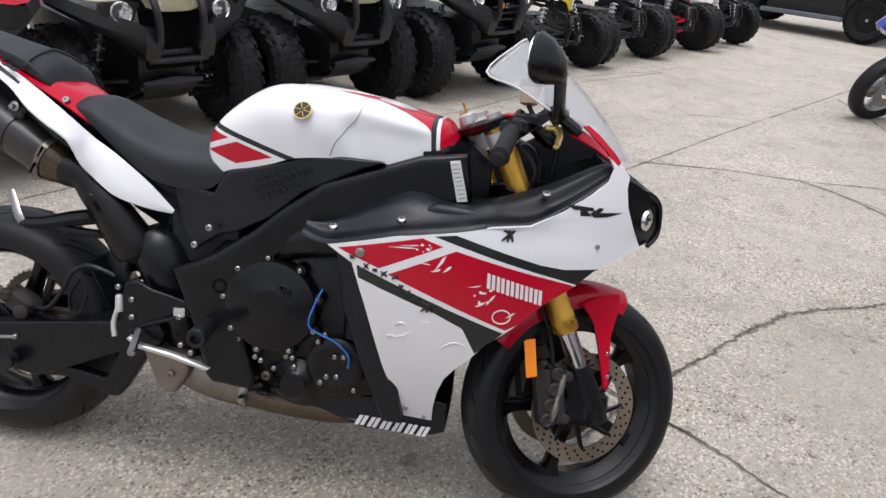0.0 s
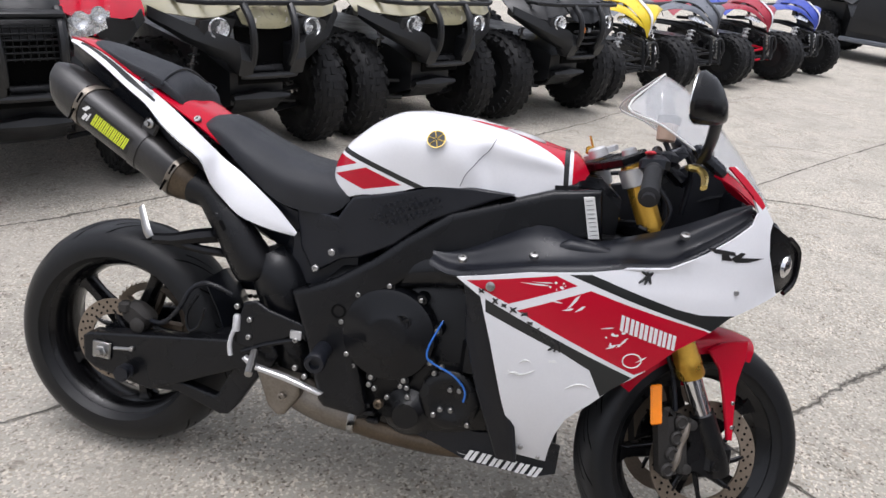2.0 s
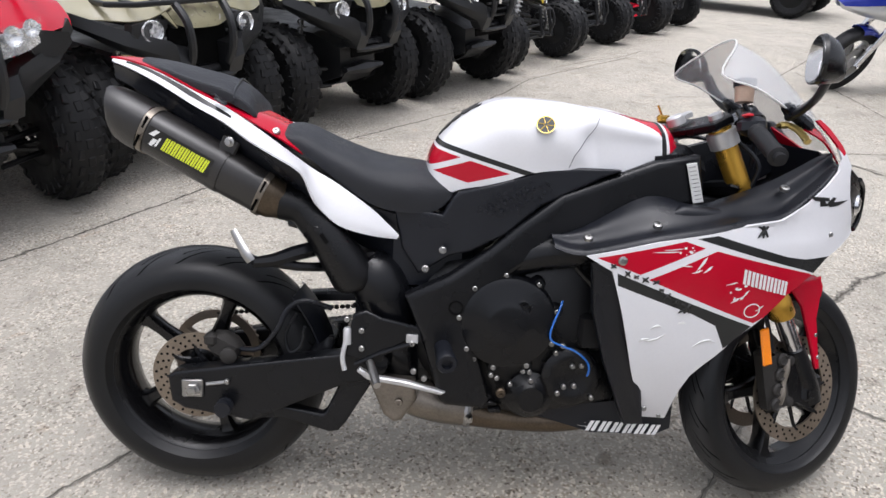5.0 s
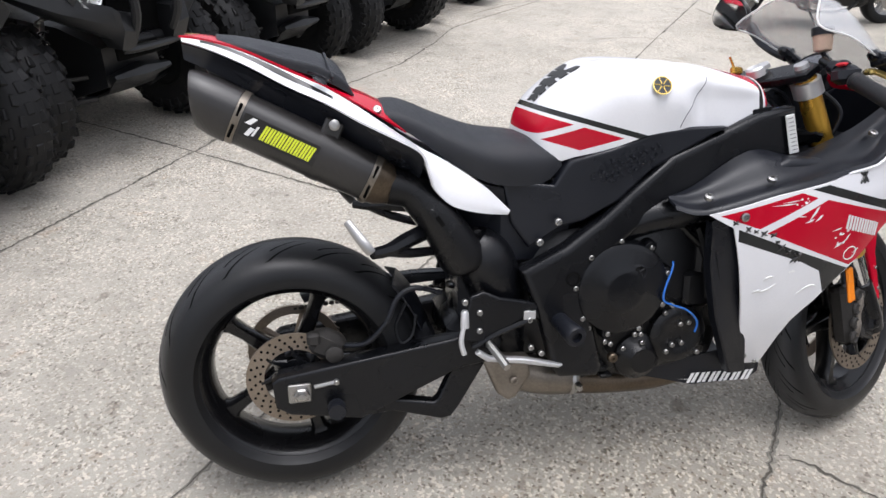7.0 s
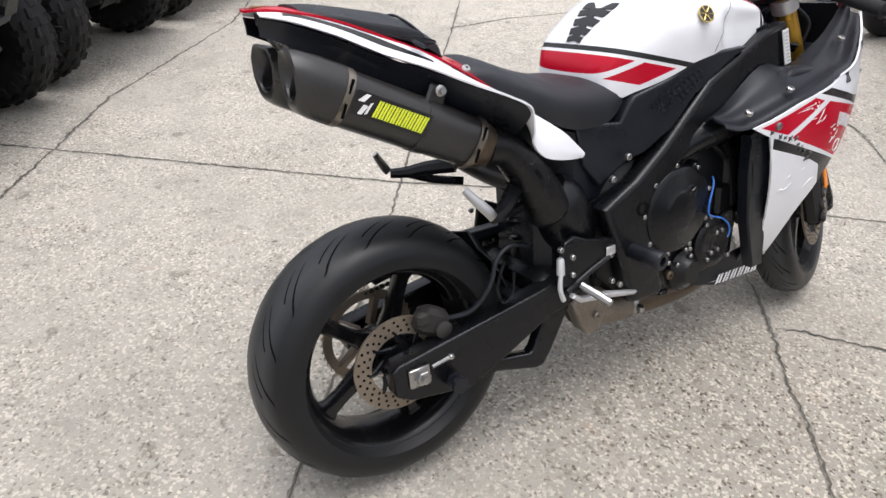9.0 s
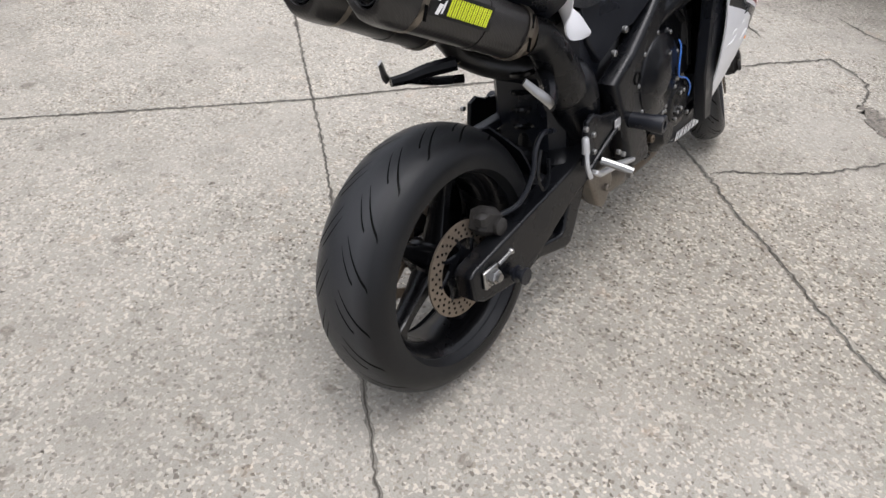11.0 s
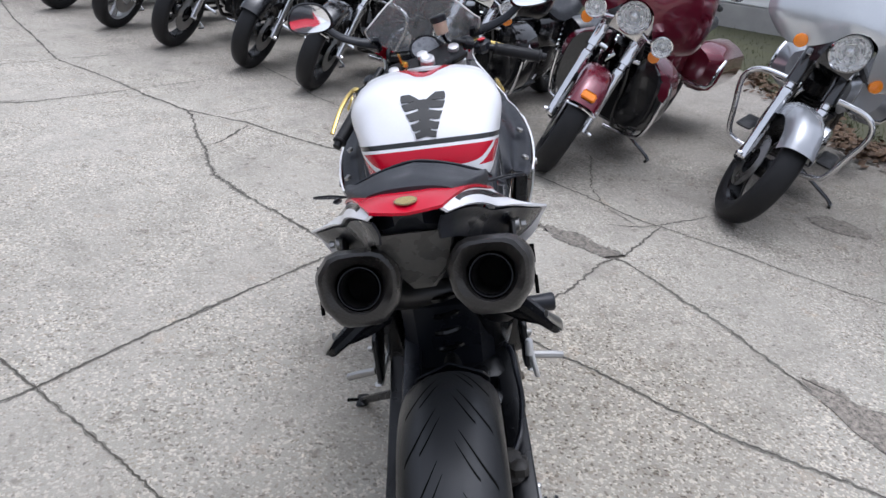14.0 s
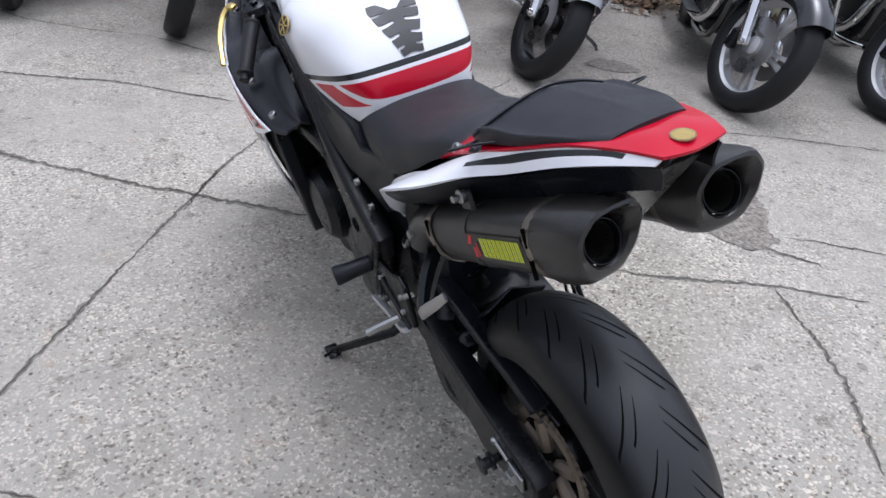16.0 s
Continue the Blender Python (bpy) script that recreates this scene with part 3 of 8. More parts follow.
def right_side(x, z):
    """The fairing's outer surface on the right."""
    crease = 0.010 * math.exp(-((z - 0.752 + 0.10 * abs(x - 1.3)) / 0.012) ** 2) if x > 1.2 else 0.0
    return -wide(x) * tuck(z) + crease


def left_side(x, z):
    return -right_side(x, z)


def two(name, make, m, label=""):
    """A part on the right and its mirror image on the left."""
    g = make()
    return part(name, g, m, bike, label), part(name, g.mirrored(), m, bike, label)


def bolt(g, c, r=0.007, h=0.006, axis=(0, -1, 0)):
    return g.lathe([(-0.004, r), (h * 0.7, r), (h, r * 0.75), (h, r * 0.4), (h * 0.5, r * 0.35), (h * 0.5, 0)], c, axis, 10)


def bolts(name, places, m, parent, sides=(-1, 1)):
    """Single bolts at (x, y, z, radius), on the right and mirrored on the left."""
    for x, y, z, r in places:
        for s in sides:
            part(name, bolt(Geo(), (x, -s * y, z), r * .85, .006, (0, s, 0)), m, parent)


def tyre_profile(R, w, r_rim, crown):
    half = []
    for i in range(8):
        y = w * math.sin(i / 7 * math.pi / 2)
        half.append((y, R - crown * (1 - math.cos(i / 7 * math.pi / 2)) ** 1.0))
    half += [(w * 0.985, R - crown - 0.018), (w * 0.92, r_rim + 0.008), (w * 0.83, r_rim), (w * 0.74, r_rim - 0.008)]
    return [(-y, r) for y, r in reversed(half[1:])] + half


def wheel(name, centre, R, w, r_rim, crown, at, discs, label, turn=0.55):
    prof = tyre_profile(R, w, r_rim, crown)
    rw = w * 0.80
    g = Geo().lathe([(-rw, r_rim + .004), (-rw + .004, r_rim + .007), (-rw + .010, r_rim + .002), (-rw + .02, r_rim - .012), (-.02, r_rim - .024), (.02, r_rim - .024),
                     (rw - .02, r_rim - .012), (rw - .010, r_rim + .002), (rw - .004, r_rim + .007), (rw, r_rim + .004), (rw - .006, r_rim - .006), (rw - .02, r_rim - .022),
                     (.02, r_rim - .034), (-.02, r_rim - .034), (-rw + .02, r_rim - .022), (-rw + .006, r_rim - .006)], n=72, loop=True)
    g.lathe([(-.055, .018), (-.055, .040), (-.03, .05), (.03, .05), (.055, .040), (.055, .018)], n=28)
    spokes = []
    for i in range(5):
        a = 2 * math.pi * i / 5 + turn
        rr = []
        for r, hw, hy in ((.040, .026, .030), (.09, .018, .024), (.14, .015, .021), (r_rim - .045, .018, .022), (r_rim - .026, .032, .028)):
            rr.append([(r, y, z) for z, y in ((-hw, -hy * .5), (-hw * .6, -hy), (hw * .6, -hy), (hw, -hy * .5), (hw, hy * .5), (hw * .6, hy), (-hw * .6, hy), (-hw, hy * .5))])
        spokes.append(Geo().rings(rr).moved(Matrix.Rotation(a, 4, "Y")))
    rim = part(name, g, M["gloss"], bike, label, at @ Matrix.Translation(centre))
    for sp in spokes:
        part("spoke", sp, M["gloss"], rim)
    part("tyre", Geo().lathe(prof, n=96, loop=True), worn_tread(w), rim, "black road tyre with a scuffed tread")
    t = Geo()
    step = 2 * math.pi / (18 if w > 0.08 else 20)
    lip = [(y, r) for y, r in prof if abs(y) <= w * 0.9 and r > R - crown * 0.8]
    def on(y, a, lift):
        ys = [p[0] for p in lip]
        y = min(max(y, ys[0]), ys[-1])
        k = next(j for j in range(len(ys) - 1) if y <= ys[j + 1])
        u = (y - ys[k]) / (ys[k + 1] - ys[k])
        r = lip[k][1] + u * (lip[k + 1][1] - lip[k][1]) + lift
        return Vector((r * math.cos(a), y, r * math.sin(a)))
    for i in range(round(2 * math.pi / step)):
        for s in (-1, 1):
            for y0, y1, a0, da, hw in ((.20, .82, 0.0, .33, .0034), (.12, .50, .17, .22, .0026)):
                a = i * step + a0 * step * 1.2 + (0 if s < 0 else step / 2)
                la, lb = [], []
                for j in range(9):
                    u = j / 8
                    y = s * w * (y0 + (y1 - y0) * u)
                    aa = a + da * (1 - (1 - u) ** 1.15)
                    h = hw * (0.35 + 1.3 * u * (1.6 - u)) / R
                    la.append(on(y, aa - h, .0006))
                    lb.append(on(y, aa + h, .0006))
                t.add(la + lb, [(j, j + 1, 10 + j, 9 + j) for j in range(8)])
    tagged(part("tread_pattern", t, M["groove"], rim), kind="stuff")
    for y, r0, r1, seat_y in discs:
        d = Geo().lathe([(y - .0025, r0), (y - .0025, r1), (y + .0025, r1), (y + .0025, r0)], n=64, loop=True)
        disc = part("brake_disc", d, M["disc"], rim, "worn drilled steel brake disc")
        h = Geo()
        side = -1 if y < 0 else 1
        for k in range(3):
            for j in range(26):
                a = 2 * math.pi * j / 26 + k * .085
                rr = r0 + (r1 - r0) * (0.22 + 0.28 * k)
                h.lathe([(0, .0034), (.0008, .0034)], (rr * math.cos(a), y + side * .0026, rr * math.sin(a)), (0, side, 0), 7)
        tagged(part("drilling", h, M["groove"], disc), kind="stuff")
        c = Geo().lathe([(y - .002, .026), (y - .002, .045), (y + .002, .045), (y + .002, .026)], n=32, loop=True)
        for j in range(8):
            a = 2 * math.pi * j / 8
            part("carrier_arm", Geo().tube([(.042 * math.cos(a - .35), y, .042 * math.sin(a - .35)), ((r0 - .012) * math.cos(a), y, (r0 - .012) * math.sin(a)), ((r0 + .007) * math.cos(a + .08), y, (r0 + .007) * math.sin(a + .08))], [.008, .006, .0065], 6, flat=.5), M["frame"], rim)
        part("disc_carrier", c, M["frame"], rim)
    return rim


# steering head: everything that turns with the bars
AXIS = Vector((1.153, 0, 0.937))
STEER = Matrix.Translation(AXIS) @ Matrix.Rotation(radians(24), 4, Vector((-.430, 0, .903))) @ Matrix.Translation(-AXIS)
HUB = Vector((1.461, 0, .288))
ID = Matrix()

rear = wheel("rear_wheel", (0, 0, .307), .305, .094, .219, .066, ID, [(-.080, .070, .110, 0)], "black five-spoke cast rear wheel", 0.05)
front = wheel("front_wheel", HUB, .285, .058, .212, .045, STEER, [(-.070, .098, .135, 0), (.070, .098, .135, 0)], "black five-spoke cast front wheel")

# rear sprocket and chain on the left
g = Geo()
rr = []
for y in (.076, .083):
    rr.append([((.119 if i % 2 else .113) * math.cos(a), y, .307 + (.119 if i % 2 else .113) * math.sin(a)) for i, a in ((i, 2 * math.pi * i / 84) for i in range(84))])
g.rings(rr, cap=False)
g.lathe([(.076, .092), (.076, .1135), (.083, .1135), (.083, .092)], (0, 0, .307), n=84, loop=True)
for i in range(5):
    a = 2 * math.pi * i / 5
    g.tube([(.03 * math.cos(a), .08, .307 + .03 * math.sin(a)), (.098 * math.cos(a), .08, .307 + .098 * math.sin(a))], .013, 6)
part("rear_sprocket", g, M["disc"], bike, "dark toothed rear sprocket")
g = Geo()
top, low = [Vector((-.0, .08, .412)), Vector((.50, .08, .452))], [Vector((.50, .08, .372)), Vector((0, .08, .203))]
for a, b in (top, low):
    n = 34
    for i in range(n):
        p = a.lerp(b, (i + .5) / n)
        d = (b - a)
        g.box(p, (.013, .014 if i % 2 else .009, .011), .003, Matrix.Rotation(-math.atan2(d.z, d.x), 4, "Y"))
tagged(part("drive_chain", g, M["chain"], bike), "oily drive chain", kind="stuff")

part("chain_guard", Geo().plate([(.02, .450), (.10, .466), (.30, .484), (.42, .482), (.43, .462), (.30, .456), (.10, .440), (.03, .428)], .066, .104, .006), M["plastic"], bike, "black plastic chain guard")

# swingarm
ARM = [(-.045, .27), (-.015, .250), (.14, .222), (.21, .252), (.366, .322), (.45, .335), (.47, .38), (.44, .42), (.353, .396), (.223, .378), (-.035, .342), (-.05, .33)]
two("swingarm_beam", lambda: Geo().plate(ARM, -.148, -.098, .006), M["frame"], "satin black swingarm beam")
two("swingarm_brace", lambda: Geo().plate([(.14, .223), (.21, .228), (.325, .192), (.348, .196), (.368, .222), (.44, .345), (.34, .345), (.352, .318), (.318, .246), (.308, .238), (.20, .262)], -.140, -.108, .006), M["frame"])
g = Geo().box((.40, 0, .375), (.10, .24, .09), .02)
g.box((.30, 0, .37), (.05, .22, .05), .012)
part("swingarm_bridge", g, M["frame"], bike)
two("axle_plate", lambda: Geo().box((.008, -.152, .305), (.050, .008, .046), .003), M["steel"], "bright steel axle adjuster plate")
def nut():
    g = Geo().lathe([(0, .017), (.010, .017), (.012, .015), (.012, .010), (.020, .010), (.021, .004)], (.012, -.156, .305), (0, -1, 0), 6)
    g.tube([(.04, -.15, .315), (.085, -.15, .321)], .0045, 8)
    g.box((.088, -.15, .322), (.012, .014, .014), .003)
    return g
two("axle_nut", nut, M["steel"])
def bobbin():
    return Geo().lathe([(0, .009), (.012, .009), (.014, .020), (.020, .020), (.022, .012), (.034, .012), (.036, .020), (.042, .019)], (.085, -.147, .268), (0, -1, 0), 16)
two("stand_bobbin", bobbin, M["plastic"])

# rear brake
g = Geo().box((.075, -.098, .392), (.075, .05, .062), .012, Matrix.Rotation(.5, 4, "Y"))
g.lathe([(0, .02), (.012, .02), (.015, .016)], (.088, -.12, .378), (0, -1, 0), 14)
g.box((.045, -.115, .415), (.03, .03, .03), .006)
part("rear_caliper", g, M["grimy"], bike, "grimy rear brake caliper")
g = Geo().tube([(.11, -.11, .39), (.16, -.13, .40), (.205, -.14, .45), (.23, -.135, .50), (.27, -.13, .52), (.33, -.12, .50)], .006, 8, 5)
part("brake_hose", g, M["plastic"], bike)
g = Geo().tube([(.25, -.135, .49), (.225, -.14, .44), (.235, -.145, .40), (.26, -.145, .415), (.27, -.14, .46)], .004, 6, 4)
part("hose_guide", g, M["frame"], bike)

# hugger, shock and inner mudguard behind the engine
g = Geo()
rr = []
for a in (2, 10, 18, 26, 34, 42):
    t = radians(a)
    k = .82 if a < 40 else .7
    rr.append([((.325 - abs(y) * .25) * math.cos(t) + .006, y * k, .307 + (.325 - abs(y) * .25) * math.sin(t)) for y in (-.098, -.075, -.04, 0, .04, .075, .098)])
g.rings(rr, cap=False, close=False)
g.shell(.004)
part("inner_mudguard", g, M["plastic"], bike)
g = Geo().lathe([(0, .03), (.02, .034), (.05, .034), (.05, .026), (.20, .026), (.20, .034), (.24, .034)], (.40, 0, .40), (.25, 0, 1), 16)
part("rear_shock", g, M["engine"], bike)
g = Geo().tube([(.415 + .042 * math.cos(i * .55) - .0, .042 * math.sin(i * .55), .45 + i * .0038) for i in range(50)], .007, 6)
part("shock_spring", g, M["gloss"], bike)
part("gearbox", Geo().box((.515, 0, .39), (.17, .20, .20), .03), M["engine"], bike)
part("frame_infill", Geo().box((.55, 0, .62), (.22, .22, .18), .03), M["plastic"], bike)
part("rear_bodywork_core", Geo().box((.44, 0, .50), (.12, .20, .22), .03), M["plastic"], bike)

# ---- frame, engine ----
SPAR = [(.500, .553), (.60, .602), (.69, .668), (.75, .722), (.84, .792), (.97, .842), (1.05, .872), (1.15, .886), (1.168, .78), (1.08, .75), (.97, .735), (.90, .70), (.85, .672), (.76, .625),
        (.705, .575), (.678, .545), (.671, .423), (.705, .30), (.69, .278), (.60, .285), (.585, .30), (.547, .434)]
def splay(x, z):
    return -0.03 * max(0, (x - .75)) / .35 * -1 + max(0, (.5 - z)) * .02
two("frame_spar", lambda: Geo().plate(SPAR, -.182, -.13, .014, splay), M["frame"], "satin black cast frame spar")
def cover():
    g = Geo().plate([(.47, .745), (.58, .735), (.603, .775), (.615, .789), (.70, .813), (.793, .844), (.874, .853), (.97, .850), (.93, .832), (.797, .765), (.722, .698), (.645, .655), (.60, .642), (.53, .592), (.49, .65)], -.168, -.12, .006,
                    lambda x, z: .05 * max(0, .68 - x) / .2)
    return g
two("side_cover", cover, M["plastic"], "textured matt black side cover")
def pad():
    g = Geo()
    for i in range(11):
        for j in range(5):
            x, z = .675 + i * .0135 + (j % 2) * .0068, .728 + i * .0062 + j * .0115
            if abs(i - 5 + (j - 2) * .5) < 5.6 - abs(j - 2) * .8:
                g.lathe([(0, .0036), (.0010, .0030), (.0014, .001)], (x, -.1682, z), (0, -1, 0), 6)
    return g
two("knee_grip_dots", pad, M["plastic"])
part("steering_head", Geo().rings([[(x, y, z) for y, z in ((-hw, z0 + .02), (-hw * .7, z0), (hw * .7, z0), (hw, z0 + .02), (hw, z1 - .02), (hw * .7, z1), (-hw * .7, z1), (-hw, z1 - .02))] for x, hw, z0, z1 in ((1.05, .13, .76, .90), (1.10, .125, .76, .905), (1.15, .062, .74, .90), (1.20, .050, .74, .86))]), M["frame"], bike, "black cast steering head")
two("intake_cover", lambda: Geo().tube([(.69, -.120, .585), (.74, -.138, .625), (.81, -.150, .655), (.90, -.165, .672), (.97, -.175, .685)], [.020, .034, .040, .040, .032], 14, 4), M["frame"], "smooth black intake cover under the frame")
bolts("frame_bolt", ((.583, -.166, .659, .010), (.545, -.158, .613, .010), (.52, -.166, .535, .010)), M["steel"], bike)
two("frame_recess", lambda: Geo().lathe([(0, .017), (.003, .017), (.003, .013), (-.012, .012), (-.012, 0)], (.617, -.181, .530), (0, -1, 0), 18), M["groove"])

g = Geo()
def block(x, hw, z0, z1):
    return [(x, -hw, z0 + .04), (x, -hw * .8, z0), (x, hw * .8, z0), (x, hw, z0 + .04), (x, hw, z1 - .04), (x, hw * .8, z1), (x, -hw * .8, z1), (x, -hw, z1 - .04)]
g.rings([block(.52, .10, .36, .58), block(.60, .14, .28, .62), (block(.74, .15, .25, .64)), block(.90, .15, .25, .66), block(1.0, .14, .26, .70), block(1.04, .12, .34, .72)])
part("engine_block", g, M["engine"], bike, "black engine block")
part("clutch_cover", Geo().lathe([(0, .112), (.02, .111), (.032, .106), (.038, .094), (.039, .056), (.043, .050), (.045, .040), (.045, 0)], (.738, -.152, .496), (0, -1, 0), 48), M["frame"], bike, "round black clutch cover")
for k in range(9):
    a = radians(15 + k * 40)
    bx, bz = .738 + .113 * math.cos(a), .496 + .113 * math.sin(a)
    part("cover_boss", Geo().lathe([(0, .016), (.022, .015), (.026, .012), (.026, 0)], (bx, -.152, bz), (0, -1, 0), 14), M["frame"], bike)
    part("cover_bolt", bolt(Geo(), (bx, -.179, bz), .0062, .005), M["steel"], bike)
g = Geo()
for k in range(4):
    a = k * math.pi / 2 + .6
    g.tube([(.769, -.192, .536), (.769 + .016 * math.cos(a), -.193, .536 + .016 * math.sin(a))], .004, 6)
g.lathe([(0, .021), (.005, .020), (.007, .016), (.003, .013)], (.769, -.188, .536), (0, -1, 0), 20)
part("filler_plug", g, M["frame"], bike)
part("starter_cover", Geo().lathe([(0, .072), (.018, .071), (.024, .064), (.026, .044), (.022, .036), (.022, 0)], (.895, -.148, .362), (0, -1, 0), 36), M["engine"], bike, "black pick-up cover")
part("water_pump_cover", Geo().lathe([(0, .06), (.018, .058), (.03, .04), (.045, .03), (.045, 0)], (.80, -.140, .31), (0, -1, 0), 28), M["engine"], bike)
part("sump_plug", bolt(Geo(), (.731, -.165, .319), .012, .010), M["titanium"], bike, "brass sump plug")
bolts("cover_bolt", [(x, -.174, z, .0072) for x, z in ((.868, .442), (.853, .424), (.663, .405), (.705, .366), (.719, .359), (.751, .344), (.779, .377), (.794, .376), (.799, .354), (.800, .332), (.894, .392), (.915, .394), (.877, .340), (.901, .343), (.863, .324), (.944, .315))], M["steel"], bike, (-1,))
for i in range(6):
    part("case_fin", Geo().box((.66 + i * .012, -.150, .36 - i * .018), (.03, .03, .012), .003), M["engine"], bike)
part("coil", Geo().box((.955, -.13, .56), (.05, .07, .11), .01), M["engine"], bike)
part("thermostat_housing", Geo().box((.94, -.14, .47), (.07, .05, .09), .01), M["engine"], bike)
part("coolant_hose", Geo().tube([(.93, -.15, .62), (.95, -.16, .55), (.965, -.16, .45)], .012, 8, 3), M["engine"], bike)
part("breather_hose", Geo().tube([(.88, -.14, .635), (.93, -.155, .585), (.98, -.155, .55)], .009, 8, 3), M["engine"], bike)
g = Geo().tube([(.858, -.180, .552), (.851, -.190, .535), (.835, -.194, .490), (.836, -.194, .463), (.861, -.192, .449), (.895, -.190, .435), (.921, -.188, .413), (.930, -.187, .394), (.928, -.184, .373)], .0026, 8, 5)
part("blue_cable", g, M["blue"], bike, "bright blue plastic cable")
part("side_frame_slider", Geo().lathe([(0, .020), (.05, .021), (.085, .024), (.090, .021), (.090, .012), (.078, .011), (.078, 0)], (.590, -.175, .432), (.10, -1, -.06), 20), M["plastic"], bike, "black nylon crash slider")
part("side_frame_slider", Geo().lathe([(0, .020), (.05, .021), (.085, .024), (.090, .021), (.090, .012), (.078, .011), (.078, 0)], (.590, .175, .432), (.10, 1, -.06), 20), M["plastic"], bike)
# left engine side
g = Geo().lathe([(0, .10), (.03, .098), (.05, .08), (.055, .05), (.055, 0)], (.88, .148, .43), (0, 1, 0), 36)
g.lathe([(0, .07), (.03, .068), (.04, .05), (.04, 0)], (.68, .14, .40), (0, 1, 0), 28)
part("generator_cover", g, M["engine"], bike)

# exhaust below the engine and up the tail
M["dull_steel"] = mat("dull_stained_steel", (0.21, 0.185, 0.155), 0.42, 0.85, vary=0.3, scale=14)
part("header_pipe", Geo().tube([(1.05, -.05, .36), (1.0, -.05, .31), (.80, -.06, .285), (.68, -.08, .258), (.64, -.085, .250)], [.030, .034, .036, .038, .042], 14, 4), M["engine"], bike)
g = Geo().tube([(.665, -.085, .238), (.61, -.09, .247), (.55, -.09, .262), (.49, -.09, .285)], [.044, .047, .048, .046], 16, 4)
part("collector_pipe", g, M["dull_steel"], bike, "dull stained steel collector pipe")
g = Geo().lathe([(-.004, .047), (.004, .050), (.012, .047)], (.662, -.085, .239), (-.97, 0, .05), 18)
g.box((.662, -.138, .236), (.016, .025, .02), .004)
part("pipe_clamp", g, M["steel"], bike)
part("lower_pipe", Geo().tube([(.66, -.088, .232), (.74, -.092, .220), (.86, -.090, .212), (.95, -.08, .215)], [.036, .032, .030, .028], 14, 4), M["titanium"], bike, "rusty brown exhaust pipe")
g = Geo().plate([(.42, .335), (.44, .345), (.53, .335), (.535, .29), (.50, .235), (.48, .23), (.455, .25)], -.158, -.115, .01)
bolt(g, (.492, -.160, .285), .010, .008)
part("exhaust_valve_cover", g, M["dull_steel"], bike, "dull steel exhaust heat shield")
part("exhaust_chamber", Geo().tube([(.50, -.08, .29), (.488, -.082, .38), (.474, -.088, .46), (.452, -.092, .53), (.425, -.098, .585), (.405, -.10, .615)], [.042, .050, .060, .068, .062, .040], 16, 4), M["frame"], bike, "satin black exhaust chamber")
g = Geo().tube([(.392, -.112, .552), (.389, -.114, .562), (.380, -.118, .580), (.358, -.126, .618), (.330, -.132, .662), (.300, -.134, .702), (.268, -.130, .738), (.225, -.125, .752)], [.022, .044, .053, .050, .045, .041, .039, .044], 16, 4)
part("link_pipe", g, M["engine"], bike, "dark shielded exhaust link pipe")
g = Geo().tube([(.33, .13, .66), (.31, .134, .69), (.27, .130, .735), (.225, .125, .752)], [.034, .033, .036, .044], 14, 4)
g.tube([(.33, .13, .66), (.38, .09, .62), (.42, .0, .60), (.42, -.10, .60)], .034, 12, 3)
part("link_pipe", g, M["carbon"], bike)
two("shield_slot", lambda: Geo().tube([(.313, -.1755, .690), (.327, -.1765, .670)], .0048, 8, flat=.5), M["groove"])
bolts("shield_bolt", ((.302, -.168, .700, .010), (.338, -.168, .655, .010)), M["steel"], bike)


M["soot"] = mat("sooty_metal", (0.012, 0.010, 0.008), 0.75, 0.2, vary=0.4, scale=40)


